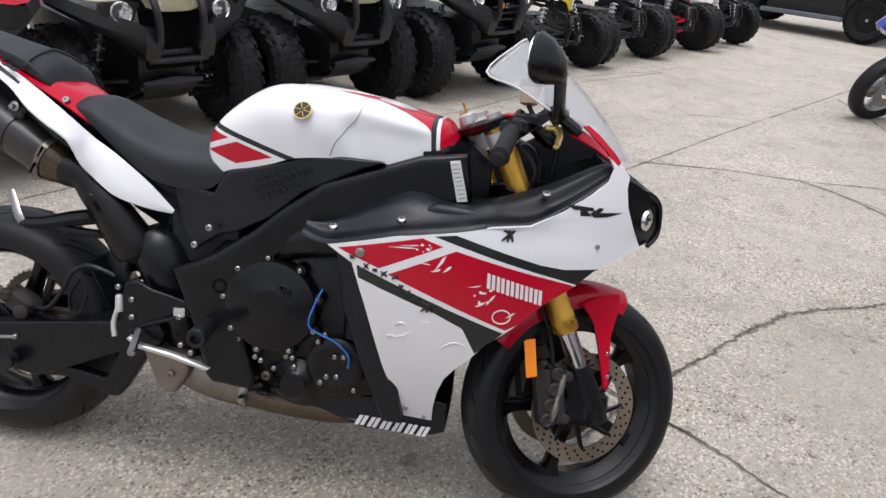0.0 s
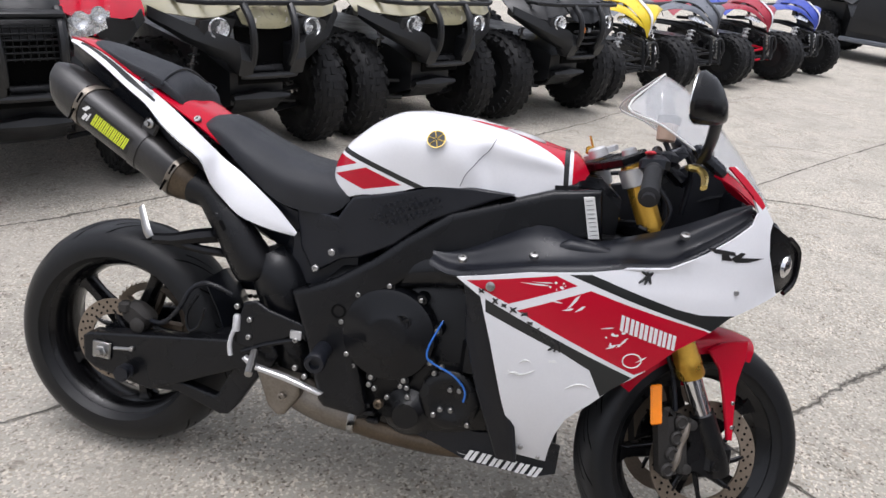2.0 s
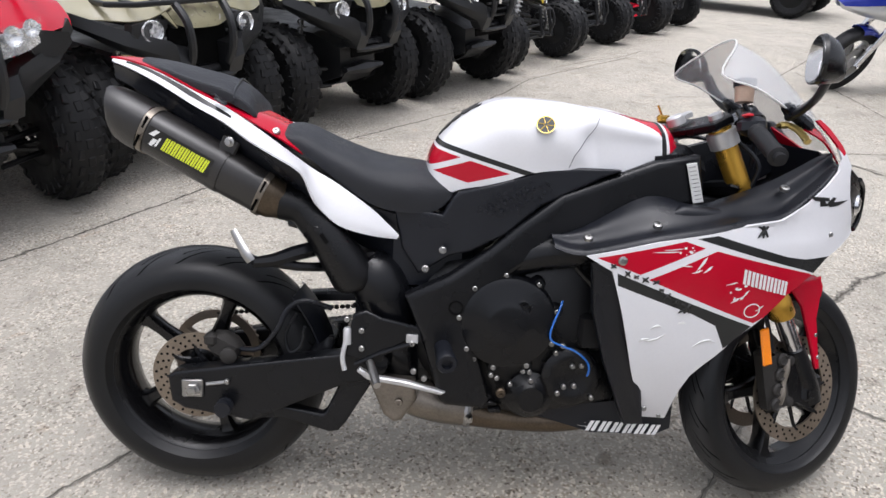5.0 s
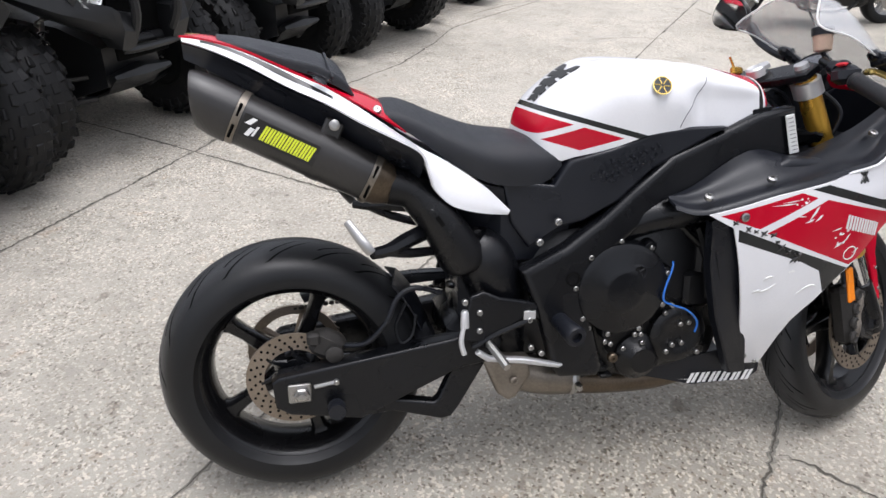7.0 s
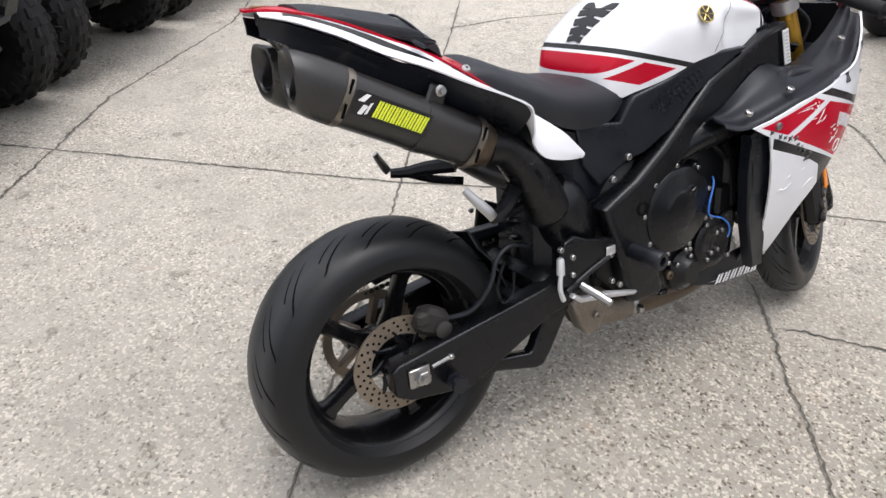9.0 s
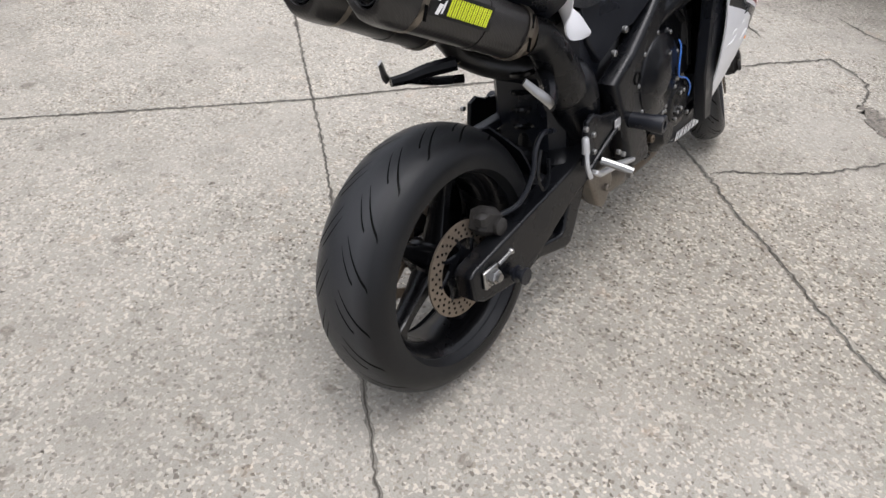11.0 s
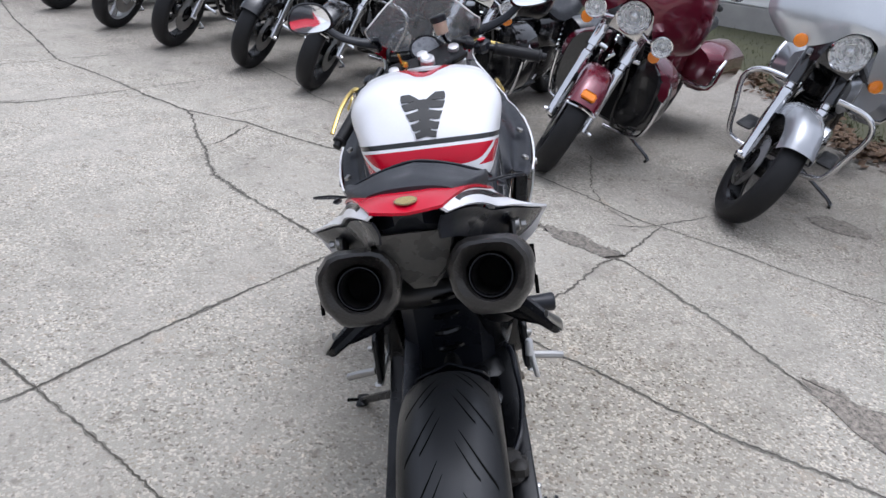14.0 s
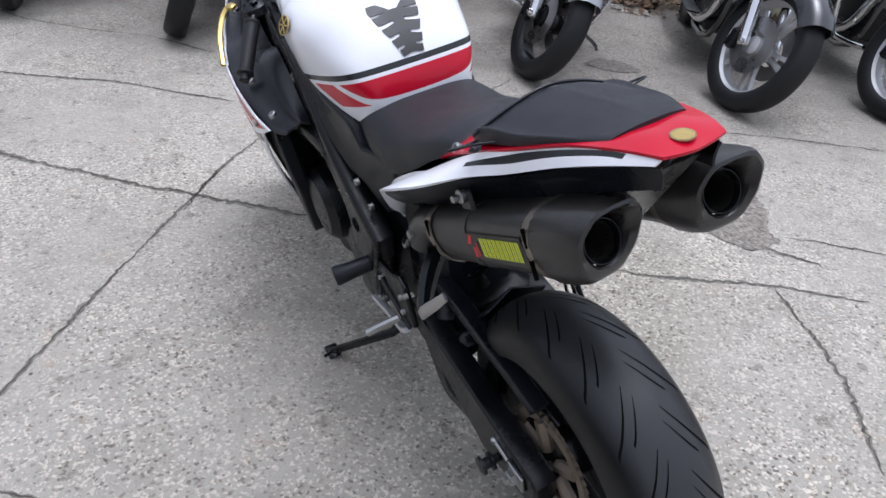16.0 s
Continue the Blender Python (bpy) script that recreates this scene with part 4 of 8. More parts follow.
def can(s):
    """A silencer: six-sided sleeve, bands, end cap with a round outlet."""
    a, b = (Vector((-.152, -.093, .940)) if s < 0 else Vector((-.140, .080, .935))), Vector((.225, s * .125, .748))
    d = (b - a).normalized()
    side = Vector((0, s, 0)) - d * d.y * s
    side.normalize()
    up = side.cross(d) * s
    if up.z < 0:
        up = -up
    L = (b - a).length
    def ring(t, w, h, lean=0.0):
        out = []
        for i in range(24):
            th = 2 * math.pi * i / 24
            c, n = math.cos(th), math.sin(th)
            k = 1 / (abs(c) ** 3.2 + abs(n) ** 3.2) ** (1 / 3.2)
            k = 0.55 + 0.45 * k
            u = side * (c * w * k * (1 + .16 * n)) + up * (n * h * k)
            out.append(a + d * (t * L + lean * n) + u)
        return out
    W, H = .0555, .0525
    body = Geo().rings([ring(.20, W, H), ring(.55, W, H), ring(.90, W * .98, H * .98)], cap=False)
    box = part("silencer", body, M["carbon"], bike, "dark carbon silencer sleeve with yellow print")
    def facet(t, w, h, lean=0.0, soft=.5):
        """A chamfered, eight-sided section; lean cuts it slanting."""
        V = [(1, .42), (.58, 1), (-.58, 1), (-1, .42), (-1, -.42), (-.58, -1), (.58, -1), (1, -.42)]
        out = []
        for (c0, n0), (c1, n1) in zip(V, V[1:] + V[:1]):
            for k in (.14, .5, .86):
                c, n = c0 + (c1 - c0) * k, n0 + (n1 - n0) * k
                f = 1 - soft + soft * 1.06 / math.hypot(c, n)
                c, n = c * f, n * f
                out.append(a + d * (t * L + lean * n) + side * (c * w * (1 + .12 * n)) + up * (n * h))
        return out
    cap = Geo().rings([facet(.20, W * 1.03, H * 1.03, 0, .2), facet(.10, W * 1.03, H * 1.02, -.012, .15), facet(.03, W * .97, H * .96, -.020, .15), facet(.006, W * .89, H * .89, -.023, .2), facet(.0, W * .80, H * .80, -.021, .4), facet(.018, W * .62, H * .64, -.010, .9), facet(.05, W * .54, H * .57, 0, 1)], cap=False)
    part("end_cap", cap, M["carbon"], box, "dark carbon outlet cap")
    c0 = a + d * (.0 * L)
    part("outlet", Geo().lathe([(.024, .0246), (.16, .0240), (.16, 0)], c0, d, 28, cap=False), M["soot"], box, "round sooty outlet")
    part("outlet_rim", Geo().lathe([(.026, .0290), (.016, .0288), (.016, .0275), (.022, .0250), (.040, .0245)], c0, d, 32, loop=True), M["engine"], box)
    part("front_cone", Geo().rings([ring(.885, W * 1.0, H * 1.0), ring(.95, W * .93, H * .93), ring(1.0, W * .70, H * .74), ring(1.03, W * .62, H * .68)]), M["titanium"], box, "heat-stained front cone")
    for t in (.215, .885):
        part("band", Geo().rings([ring(t - .012, W * 1.05, H * 1.05), ring(t + .022, W * 1.05, H * 1.05)], cap=False).shell(.002), M["dull_steel"], box)
        h = Geo()
        for k in (-1, 1):
            for e in (-1, 1):
                p = a + d * ((t + .005) * L) + side * (W * 1.055 * (1.0 if k < 0 else .99)) + up * (k * .022)
                h.tube([p - up * .013, p + up * .013], .003, 6)
        part("band_slots", h, M["groove"], box)
    # hanger strap and bolt
    st = Geo().rings([ring(.60, W * 1.03, H * 1.03), ring(.66, W * 1.03, H * 1.03)], cap=False).shell(.002)
    mid = a + d * (.63 * L)
    st.box(mid + up * .060 + side * .030, (.040, .010, .04), .005, Matrix.Rotation(.45, 4, "Y"))
    part("hanger_strap", st, M["carbon"], box)
    bt = Geo()
    p = mid + up * .070 + side * .034
    bt.lathe([(0, .011), (.008, .011), (.010, .008)], p, side, 12)
    bt.lathe([(.012, .006), (.02, .006)], p, side, 6)
    part("hanger_bolt", bt, M["steel"], box)
    # sponsor print, as plain slanted bars
    def face(u, v):
        n = v / H
        return a + d * u + side * (W * (1.035 - .10 * n * n + .14 * n) + .0006) + up * v
    # distance along the sleeve runs as the eye reads it, from the mark to the last bar
    def at(e, v):
        return face(L * (.262 + e) if s < 0 else L * (.60 - e), v)
    pr, wh = Geo(), Geo()
    lean = .012
    def slanted(g, e0, e1, v0, v1):
        k = lambda v: lean * (v + .0155) / .031
        g.add([at(e0 + k(v0), v0), at(e1 + k(v0), v0), at(e1 + k(v1), v1), at(e0 + k(v1), v1)], [(0, 1, 2, 3)])
    ground_patch = Geo().add([p - side * .0003 for p in (at(-.012, -.021), at(.352, -.021), at(.352, .022), at(-.012, .022))], [(0, 1, 2, 3)])
    part("sticker", ground_patch, M["print_ground"], box, "black sticker behind the print")
    for i in range(9):
        e0, wd = .082 + i * .0275, .0222
        slanted(pr, e0, e0 + .0100, -.0155, .0155)
        slanted(pr, e0 + .0128, e0 + wd, -.0155, .0155)
    part("sponsor_print", pr, M["yellow_print"], box, "yellow block print")
    for pts in (((.0, .004), (.028, .004), (.050, .019), (.028, .019)), ((.016, -.018), (.036, -.018), (.054, .0), (.030, .0)), ((.046, -.016), (.058, -.014), (.070, .008), (.058, .006))):
        wh.add([at(e, v) for e, v in pts], [(0, 1, 2, 3)])
    part("sponsor_mark", wh, M["white_print"] if s < 0 else M["switch_red"], box)


can(-1)
can(1)

# ---- tank, seats, tail ----
TANK = [
    [(.540, 0, .80), (.542, .05, .80), (.548, .09, .80), (.565, .118, .795), (.60, .130, .785)],
    [(.545, 0, .855), (.547, .06, .855), (.556, .108, .850), (.585, .133, .838), (.625, .142, .795)],
    [(.575, 0, .908), (.577, .065, .906), (.587, .125, .897), (.62, .152, .868), (.67, .154, .805)],
    [(.635, 0, .960), (.637, .07, .959), (.648, .133, .941), (.68, .168, .905), (.72, .166, .82)],
    [(.71, 0, .989), (.712, .08, .991), (.722, .149, .969), (.745, .184, .925), (.78, .174, .84)],
    [(.82, 0, .983), (.82, .085, .991), (.825, .159, .966), (.83, .182, .915), (.86, .166, .848)],
    [(.875, 0, .976), (.875, .083, .985), (.872, .155, .960), (.866, .174, .912), (.888, .160, .849)],
    [(.905, 0, .971), (.905, .080, .981), (.905, .153, .960), (.900, .153, .908), (.915, .152, .849)],
    [(.94, 0, .966), (.94, .078, .976), (.94, .151, .954), (.94, .152, .906), (.95, .148, .848)],
    [(1.04, 0, .950), (1.04, .066, .954), (1.04, .129, .933), (1.04, .131, .898), (1.02, .135, .84)],
    [(1.09, 0, .945), (1.09, .06, .943), (1.085, .105, .924), (1.08, .125, .89), (1.06, .12, .85)],
    [(1.12, 0, .91), (1.12, .05, .908), (1.11, .09, .895), (1.10, .11, .875), (1.08, .11, .845)],
]
tank_paint = graphics(mat("tank_paint", WHITE, 0.22, vary=0.03, spec=0.35, rvar=0.05), [
    (DARK, [(.285, 0, 1, 1.0485), (-.285, 0, -1, -1.0605), (-1, 0, 0, -.79)]),
    (RED, [(-.285, 0, -1, -1.041), (.285, 0, 1, .990), (-.343, 0, 1, .6544)]),
    (RED, [(-.285, 0, -1, -1.041), (.285, 0, 1, .990), (.343, 0, -1, -.641), (-.2755, 0, 1, .635)]),
    (RED, [(1, 0, 0, .80), (.40, -1, 0, .30), (.40, 1, 0, .30), (0, 0, 1, .90)]),
    (DARK, [(1, 0, .10, 1.155)]),
    (WHITE, [(1, 0, .10, 1.166)]),
    (RED, [(1, 0, .10, 1.174)]),
])
tank_shell = Geo().skin(TANK, 5, 5)
shell_bm = tank_shell.bm()
bmesh.ops.recalc_face_normals(shell_bm, faces=shell_bm.faces)
shell_bm.normal_update()
TANK_TREE = BVHTree.FromBMesh(shell_bm)
shell_bm.free()


def on_tank(p, lift):
    """The point of the tank's surface nearest to p, lifted off it."""
    at, n, _, _ = TANK_TREE.find_nearest(Vector(p))
    out = at - Vector((.82, 0, .86))
    return at + n * (lift if n.dot(out) > 0 else -lift)


tank = part("fuel_tank", tank_shell.shell(.003), tank_paint, bike, "white fuel tank with red blocks and a dark stripe")
g = Geo().lathe([(0, .048), (.006, .047), (.008, .043), (.009, .034), (.006, .030), (.010, .026), (.011, 0)], (.965, 0, .964), (.20, 0, 1), 36)
part("fuel_cap", g, M["alloy"], tank, "silver fuel cap")
def tank_badge(s):
    n = Vector((-.10, s * .87, .48)).normalized()
    c = Vector((.792, s * .1862, .944))
    ring = Geo().lathe([(0, .0205), (.0025, .0205), (.0025, .0182), (0, .0182)], c, n, 28, loop=True)
    e1 = n.orthogonal().normalized()
    e2 = n.cross(e1)
    for k in range(6):
        a = 2 * math.pi * k / 6
        v = e1 * math.cos(a) + e2 * math.sin(a)
        ring.tube([c + n * .002 + v * .003, c + n * .002 + v * .018], .0016, 6)
    part("badge", Geo().lathe([(0, .0185), (.0016, .0185), (.0018, 0)], c, n, 24), M["black_print"], tank)
    part("badge_ring", ring, M["pale_gold"], tank, "round gilt badge")
for s in (-1, 1):
    part("panel_seam", Geo().tube([on_tank(p, .0003) for p in smooth([(.915, s * .150, .962), (.902, s * .156, .935), (.880, s * .168, .905), (.862, s * .174, .880), (.852, s * .170, .852)], 5)], .0009, 6), M["seam"], tank)
tank_badge(-1)
tank_badge(1)
# rubber pad at the back of the tank
def back(u, v, lift=.0030):
    """A point on the tank's back face; u across, v up."""
    k = curve1([.0, .5, 1.0], [0, .5, 1.0], v)
    z = .902 + .074 * k
    x = curve1([.855, .908, .960, .992], [.545, .575, .635, .71], z)
    return on_tank((x, u, z - abs(u) * .06), lift)
g = Geo()
for z0, z1, w0, w1 in ((.02, .18, .022, .025), (.22, .40, .027, .033), (.46, .64, .033, .042), (.70, .85, .043, .050)):
    lines = []
    for h in range(4):
        f = h / 3
        lines.append([back(u * (w0 + (w1 - w0) * f), z0 + (z1 - z0) * f + .03 * math.cos(u * math.pi) * (.6 + .4 * f)) for u in (-1 + k / 4 for k in range(9))])
    g.rings(lines, cap=False, close=False)
for s in (-1, 1):
    g.rings([[back(s * u, v) for u in us] for v, us in ((.86, (.006, .02, .035, .050)), (.92, (.016, .027, .039, .052)), (.985, (.030, .036, .043, .050)))], cap=False, close=False)
g.rings([[back(u, .16 + .07 * k) for u in (-.012, 0, .012)] for k in range(11)], cap=False, close=False)
part("tank_pad", g.shell(.0014), M["black_print"], tank, "dark ribbed rubber tank pad")

SEAT = [
    [(.185, 0, .905), (.187, .04, .903), (.19, .075, .895), (.195, .09, .888), (.20, .092, .87)],
    [(.25, 0, .92), (.25, .05, .915), (.252, .09, .90), (.255, .105, .885), (.26, .107, .86)],
    [(.34, 0, .885), (.34, .06, .878), (.345, .11, .858), (.355, .128, .83), (.365, .125, .785)],
    [(.43, 0, .853), (.43, .06, .848), (.435, .115, .828), (.445, .138, .795), (.45, .134, .742)],
    [(.515, 0, .838), (.516, .06, .836), (.525, .11, .822), (.545, .134, .79), (.555, .130, .738)],
    [(.556, 0, .830), (.558, .06, .828), (.572, .105, .815), (.592, .125, .797), (.602, .128, .776)],
]
part("rider_seat", Geo().skin(SEAT, 5, 5).shell(.006), M["seat"], bike, "matt black vinyl rider seat")
PILLION = [
    [(-.105, 0, 1.056), (-.104, .03, 1.054), (-.10, .055, 1.046), (-.098, .06, 1.03), (-.098, .06, 1.018)],
    [(-.05, 0, 1.050), (-.05, .04, 1.044), (-.05, .072, 1.036), (-.05, .080, 1.032), (-.05, .081, 1.020)],
    [(.03, 0, 1.033), (.03, .05, 1.024), (.03, .088, 1.010), (.03, .102, 1.009), (.03, .102, .992)],
    [(.10, 0, 1.015), (.10, .05, 1.006), (.10, .094, .990), (.10, .110, .990), (.10, .110, .966)],
    [(.140, 0, .983), (.141, .05, .978), (.142, .088, .965), (.145, .101, .960), (.148, .101, .940)],
    [(.158, 0, .935), (.159, .045, .935), (.160, .085, .932), (.160, .090, .936), (.160, .092, .926)],
]
pillion = part("pillion_seat", Geo().skin(PILLION, 5, 5).shell(.006), M["seat"], bike, "matt black vinyl pillion seat with a piped edge")
g = Geo().tube([(.118, -.118, .972), (.113, -.096, .986), (.110, -.05, 1.004), (.108, 0, 1.014), (.110, .05, 1.004), (.113, .096, .986), (.118, .118, .972)], .0028, 6, 5)
part("piping", g, M["plastic"], pillion)

RED_TOP = [
    [(-.178, 0, 1.052), (-.177, .022, 1.054), (-.172, .044, 1.055)],
    [(-.13, 0, 1.055), (-.13, .030, 1.055), (-.128, .061, 1.049)],
    [(-.05, 0, 1.034), (-.05, .045, 1.034), (-.05, .084, 1.027)],
    [(.03, 0, .998), (.03, .06, .998), (.03, .107, .991)],
    [(.12, 0, .955), (.12, .06, .957), (.12, .119, .947)],
    [(.20, 0, .925), (.20, .06, .922), (.205, .114, .897)],
    [(.26, 0, .89), (.26, .05, .885), (.265, .107, .858)],
]
tail_red = part("tail_top", Geo().skin(RED_TOP, 4, 4).shell(.004), M["red"], bike, "glossy red tail cowl")
c, n = Vector((-.153, 0, 1.0565)), Vector((.05, 0, 1)).normalized()
part("badge", Geo().lathe([(0, .0125), (.0016, .0125), (.0018, 0)], c, n, 24), M["pale_gold"], tail_red)
part("badge_ring", Geo().lathe([(0, .0145), (.0015, .0145), (.0015, .0128), (0, .0128)], c, n, 28, loop=True), M["bronze"], tail_red, "round gilt badge")
WING = [
    [(-.169, .043, 1.051), (-.169, .047, 1.048), (-.168, .051, 1.044)],
    [(-.12, .061, 1.045), (-.12, .069, 1.038), (-.12, .076, 1.030)],
    [(-.05, .082, 1.022), (-.05, .091, 1.011), (-.05, .098, .999)],
    [(.03, .106, .986), (.03, .114, .972), (.03, .121, .956)],
    [(.095, .117, .957), (.097, .135, .941), (.10, .151, .926)],
    [(.15, .120, .924), (.157, .158, .907), (.165, .190, .892)],
    [(.20, .122, .890), (.21, .172, .877), (.22, .214, .866)],
    [(.245, .124, .858), (.255, .174, .850), (.265, .219, .842)],
    [(.268, .125, .842), (.277, .173, .832), (.284, .214, .822)],
    [(.295, .127, .824), (.296, .166, .800), (.298, .198, .778)],
    [(.345, .131, .796), (.332, .152, .767), (.312, .175, .745)],
    [(.42, .136, .744), (.395, .148, .718), (.352, .158, .705)],
    [(.455, .135, .712), (.445, .141, .695), (.418, .145, .683)],
    [(.484, .133, .683), (.482, .134, .678), (.478, .132, .673)],
]
def wing(rows, lo=None, hi=None, lift=0.0):
    """The tail's side skin, or a band of it between two heights of each row (0 at the seat, 1 at the outer edge)."""
    grid = []
    for i, r in enumerate(rows):
        line = smooth([(x, -y, z) for x, y, z in r], 8)
        if lo:
            pick = []
            for k in range(5):
                v = (lo[i] + (hi[i] - lo[i]) * k / 4) * 16
                a = min(int(v), 15)
                pick.append(line[a].lerp(line[a + 1], v - a) + Vector((0, -.5, .8)) * lift)
            grid.append(pick)
        else:
            grid.append(line[::4])
    return Geo().skin(grid, 4, 2, mirror=False).shell(.004 if not lo else .0006)
for sd in (-1, 1):
    paint = graphics(mat("tail_paint", WHITE, 0.22, vary=0.03, spec=0.35, rvar=0.05), [(DARK, [(-.30, sd, 0, .099), (.307, -sd, 0, -.1055), (1, 0, 0, -.132), (-1, 0, 0, -.115)])])
    g = wing(WING)
    part("tail_side_panel", g if sd < 0 else g.mirrored(), paint, bike, "white tail side panel with a dark stripe")
def tail_liner():
    rows = [[(x, -(y - .010), z - .004), (x, -(y - .010) * .86, z - .014 - .1 * y), (x, -min(y * .7, .10), z - .02 - .3 * y)] for x, y, z in (r[2] for r in WING[:9])]
    return Geo().skin(rows, 4, 3, mirror=False).shell(.003)
two("tail_liner", tail_liner, M["plastic"])
def strap():
    return Geo().tube([(.070, -.110, .982), (.082, -.135, .982), (.092, -.160, .979), (.102, -.168, .974), (.110, -.156, .969), (.112, -.132, .966), (.116, -.112, .964)], .0019, 8, 5, flat=.8)
two("luggage_strap", strap, M["plastic"], "black webbing luggage loop")
two("strap_clip", lambda: Geo().box((.092, -.130, .968), (.030, .013, .006), .003, Matrix.Rotation(.5, 4, "Y") @ Matrix.Rotation(.5, 4, "X")), M["plastic"])
two("tail_bolt", lambda: bolt(Geo(), (.205, -.103, .904), .009, .006, (0, -1, .8)), M["steel"])

g = Geo()
def under(x, hw, z0, z1):
    return [(x, -hw, z1), (x, -hw, z1 - .02), (x, -hw * .55, z0), (x, hw * .55, z0), (x, hw, z1 - .02), (x, hw, z1)]
g.rings([under(-.156, .018, 1.036, 1.046), under(-.12, .052, .996, 1.024), under(-.05, .082, .92, .992), under(.05, .104, .85, .940), under(.15, .120, .80, .88), under(.25, .125, .74, .83), under(.36, .125, .66, .76), under(.50, .11, .58, .72)])
part("undertail", g, M["plastic"], bike, "black plastic undertail")
M["smoked"] = mat("smoked_plastic", (0.075, 0.072, 0.066), 0.32, vary=0.35, scale=30, spec=0.5, rvar=0.15)
g = Geo().rings([[(-.135, -.052, 1.005), (-.135, .052, 1.005), (-.100, .040, .94), (-.085, .012, .895), (-.085, -.012, .895), (-.100, -.040, .94)],
                 [(-.02, -.07, .985), (-.02, .07, .985), (-.02, .045, .90), (-.02, .015, .86), (-.02, -.015, .86), (-.02, -.045, .90)]])
part("tail_infill", g, M["smoked"], bike, "smoky grey infill between the silencers")
# passenger pegs
def peg():
    g = Geo().tube([(.30, -.12, .645), (.25, -.165, .640), (.21, -.195, .632), (.172, -.216, .632)], [.019, .018, .015, .012], 8, 3)
    g.tube([(.32, -.12, .60), (.26, -.16, .61), (.21, -.195, .628)], .011, 8, 2)
    return g
two("passenger_peg_bracket", peg, M["frame"])
two("passenger_peg", lambda: Geo().tube([(.170, -.222, .636), (.160, -.220, .650), (.143, -.206, .672), (.126, -.192, .696)], [.010, .011, .010, .008], 8, 2, flat=.45), M["steel"], "folded worn passenger peg")
# rider foot controls
def hanger():
    g = Geo().plate([(.365, .405), (.42, .388), (.52, .452), (.545, .438), (.538, .478), (.45, .498), (.415, .515), (.385, .505)], -.176, -.162, .005)
    g.tube([(.39, -.175, .385), (.45, -.178, .415), (.52, -.178, .440)], .006, 8)
    return g
two("footrest_hanger", hanger, M["frame"])
def heel():
    g = Geo().plate([(.395, .372), (.42, .352), (.50, .338), (.59, .318), (.60, .325), (.51, .350), (.43, .362), (.402, .380)], -.190, -.172, .003)
    return g
two("heel_guard", heel, M["alloy"], "bright alloy heel guard")
def foot():
    g = Geo().tube([(.425, -.185, .395), (.440, -.235, .378), (.446, -.258, .370)], [.009, .010, .009], 8)
    return g
two("footpeg", foot, M["steel"], "knurled footpeg")
g = Geo().tube([(.37, -.18, .445), (.362, -.185, .405), (.368, -.19, .376)], [.005, .006, .006], 8, 3)
g.lathe([(0, .010), (.035, .009), (.04, .006)], (.372, -.176, .435), (0, 0, 1), 12)
part("rear_master_cylinder", g, M["alloy"], bike)
bolts("hanger_bolt", [(x, -.178, z, .008) for x, z in ((.372, .495), (.405, .468), (.405, .425), (.52, .44), (.525, .372), (.55, .355))], M["steel"], bike)
g = Geo().box((.52, -.179, .452), (.028, .004, .022), .002)
part("hanger_tab", g, M["alloy"], bike)
# side stand, down on the left
foot_at = bike.matrix_world.inverted() @ Vector((-.36, 1.765, .012))
g = Geo().tube([(.56, .12, .24), (.56, .17, .22), foot_at], [.014, .012, .011], 8)
g.box(foot_at, (.05, .035, .012), .004)
g.tube([foot_at + Vector((-.02, .01, .02)), foot_at + Vector((-.05, .03, .045))], .005, 6)
part("side_stand", g, M["frame"], bike, "black side stand, down")

# ---- fairing ----
FAIR = [(.884, .679), (1.03, .718), (1.143, .737), (1.221, .754), (1.30, .763), (1.366, .798), (1.421, .835), (1.455, .863), (1.463, .889), (1.445, .920), (1.385, .972), (1.40, .975), (1.43, .948),
        (1.463, .918), (1.50, .873), (1.498, .848), (1.507, .805), (1.53, .754), (1.552, .714), (1.496, .69), (1.446, .668), (1.408, .634), (1.349, .594), (1.304, .549), (1.257, .509), (1.234, .490), (1.216, .468), (1.198, .446), (1.174, .422), (1.153, .394), (1.139, .352), (1.132, .305), (1.130, .258),
        (1.064, .264), (1.045, .325), (1.015, .407), (.971, .555), (.939, .649)]
fair_paint = graphics(mat("fairing_paint", WHITE, 0.22, vary=0.03, spec=0.35, rvar=0.05), [
    (RED, sides((.906, .677), (1.084, .721), (1.128, .707), (.998, .645))),
    (RED, sides((1.017, .634), (1.155, .701), (1.40, .639), (1.44, .62), (1.273, .530))),
    (DARK, sides((1.108, .727), (1.152, .734), (1.332, .682), (1.332, .6626))),
    (DARK, sides((1.331, .6823), (1.381, .673), (1.393, .645), (1.331, .663))),
    (DARK, sides((1.380, .6732), (1.469, .673), (1.44, .64), (1.413, .637), (1.392, .645), (1.38, .649))),
    (DARK, sides((.950, .646), (1.12, .580), (1.12, .558), (.954, .618))),
    (DARK, sides((1.119, .5805), (1.183, .556), (1.183, .527), (1.119, .5585))),
    (DARK, sides((1.182, .5564), (1.27, .5225), (1.214, .468), (1.182, .5275))),
    (RED, sides((1.38, .985), (1.445, .940), (1.478, .905), (1.468, .893), (1.42, .935), (1.37, .975))),
])
fairs = [part("side_fairing", Geo().drape(FAIR, fn, .03, .005), fair_paint, bike, "white side fairing with red panel and dark stripes, scuffed") for fn in (right_side, left_side)]
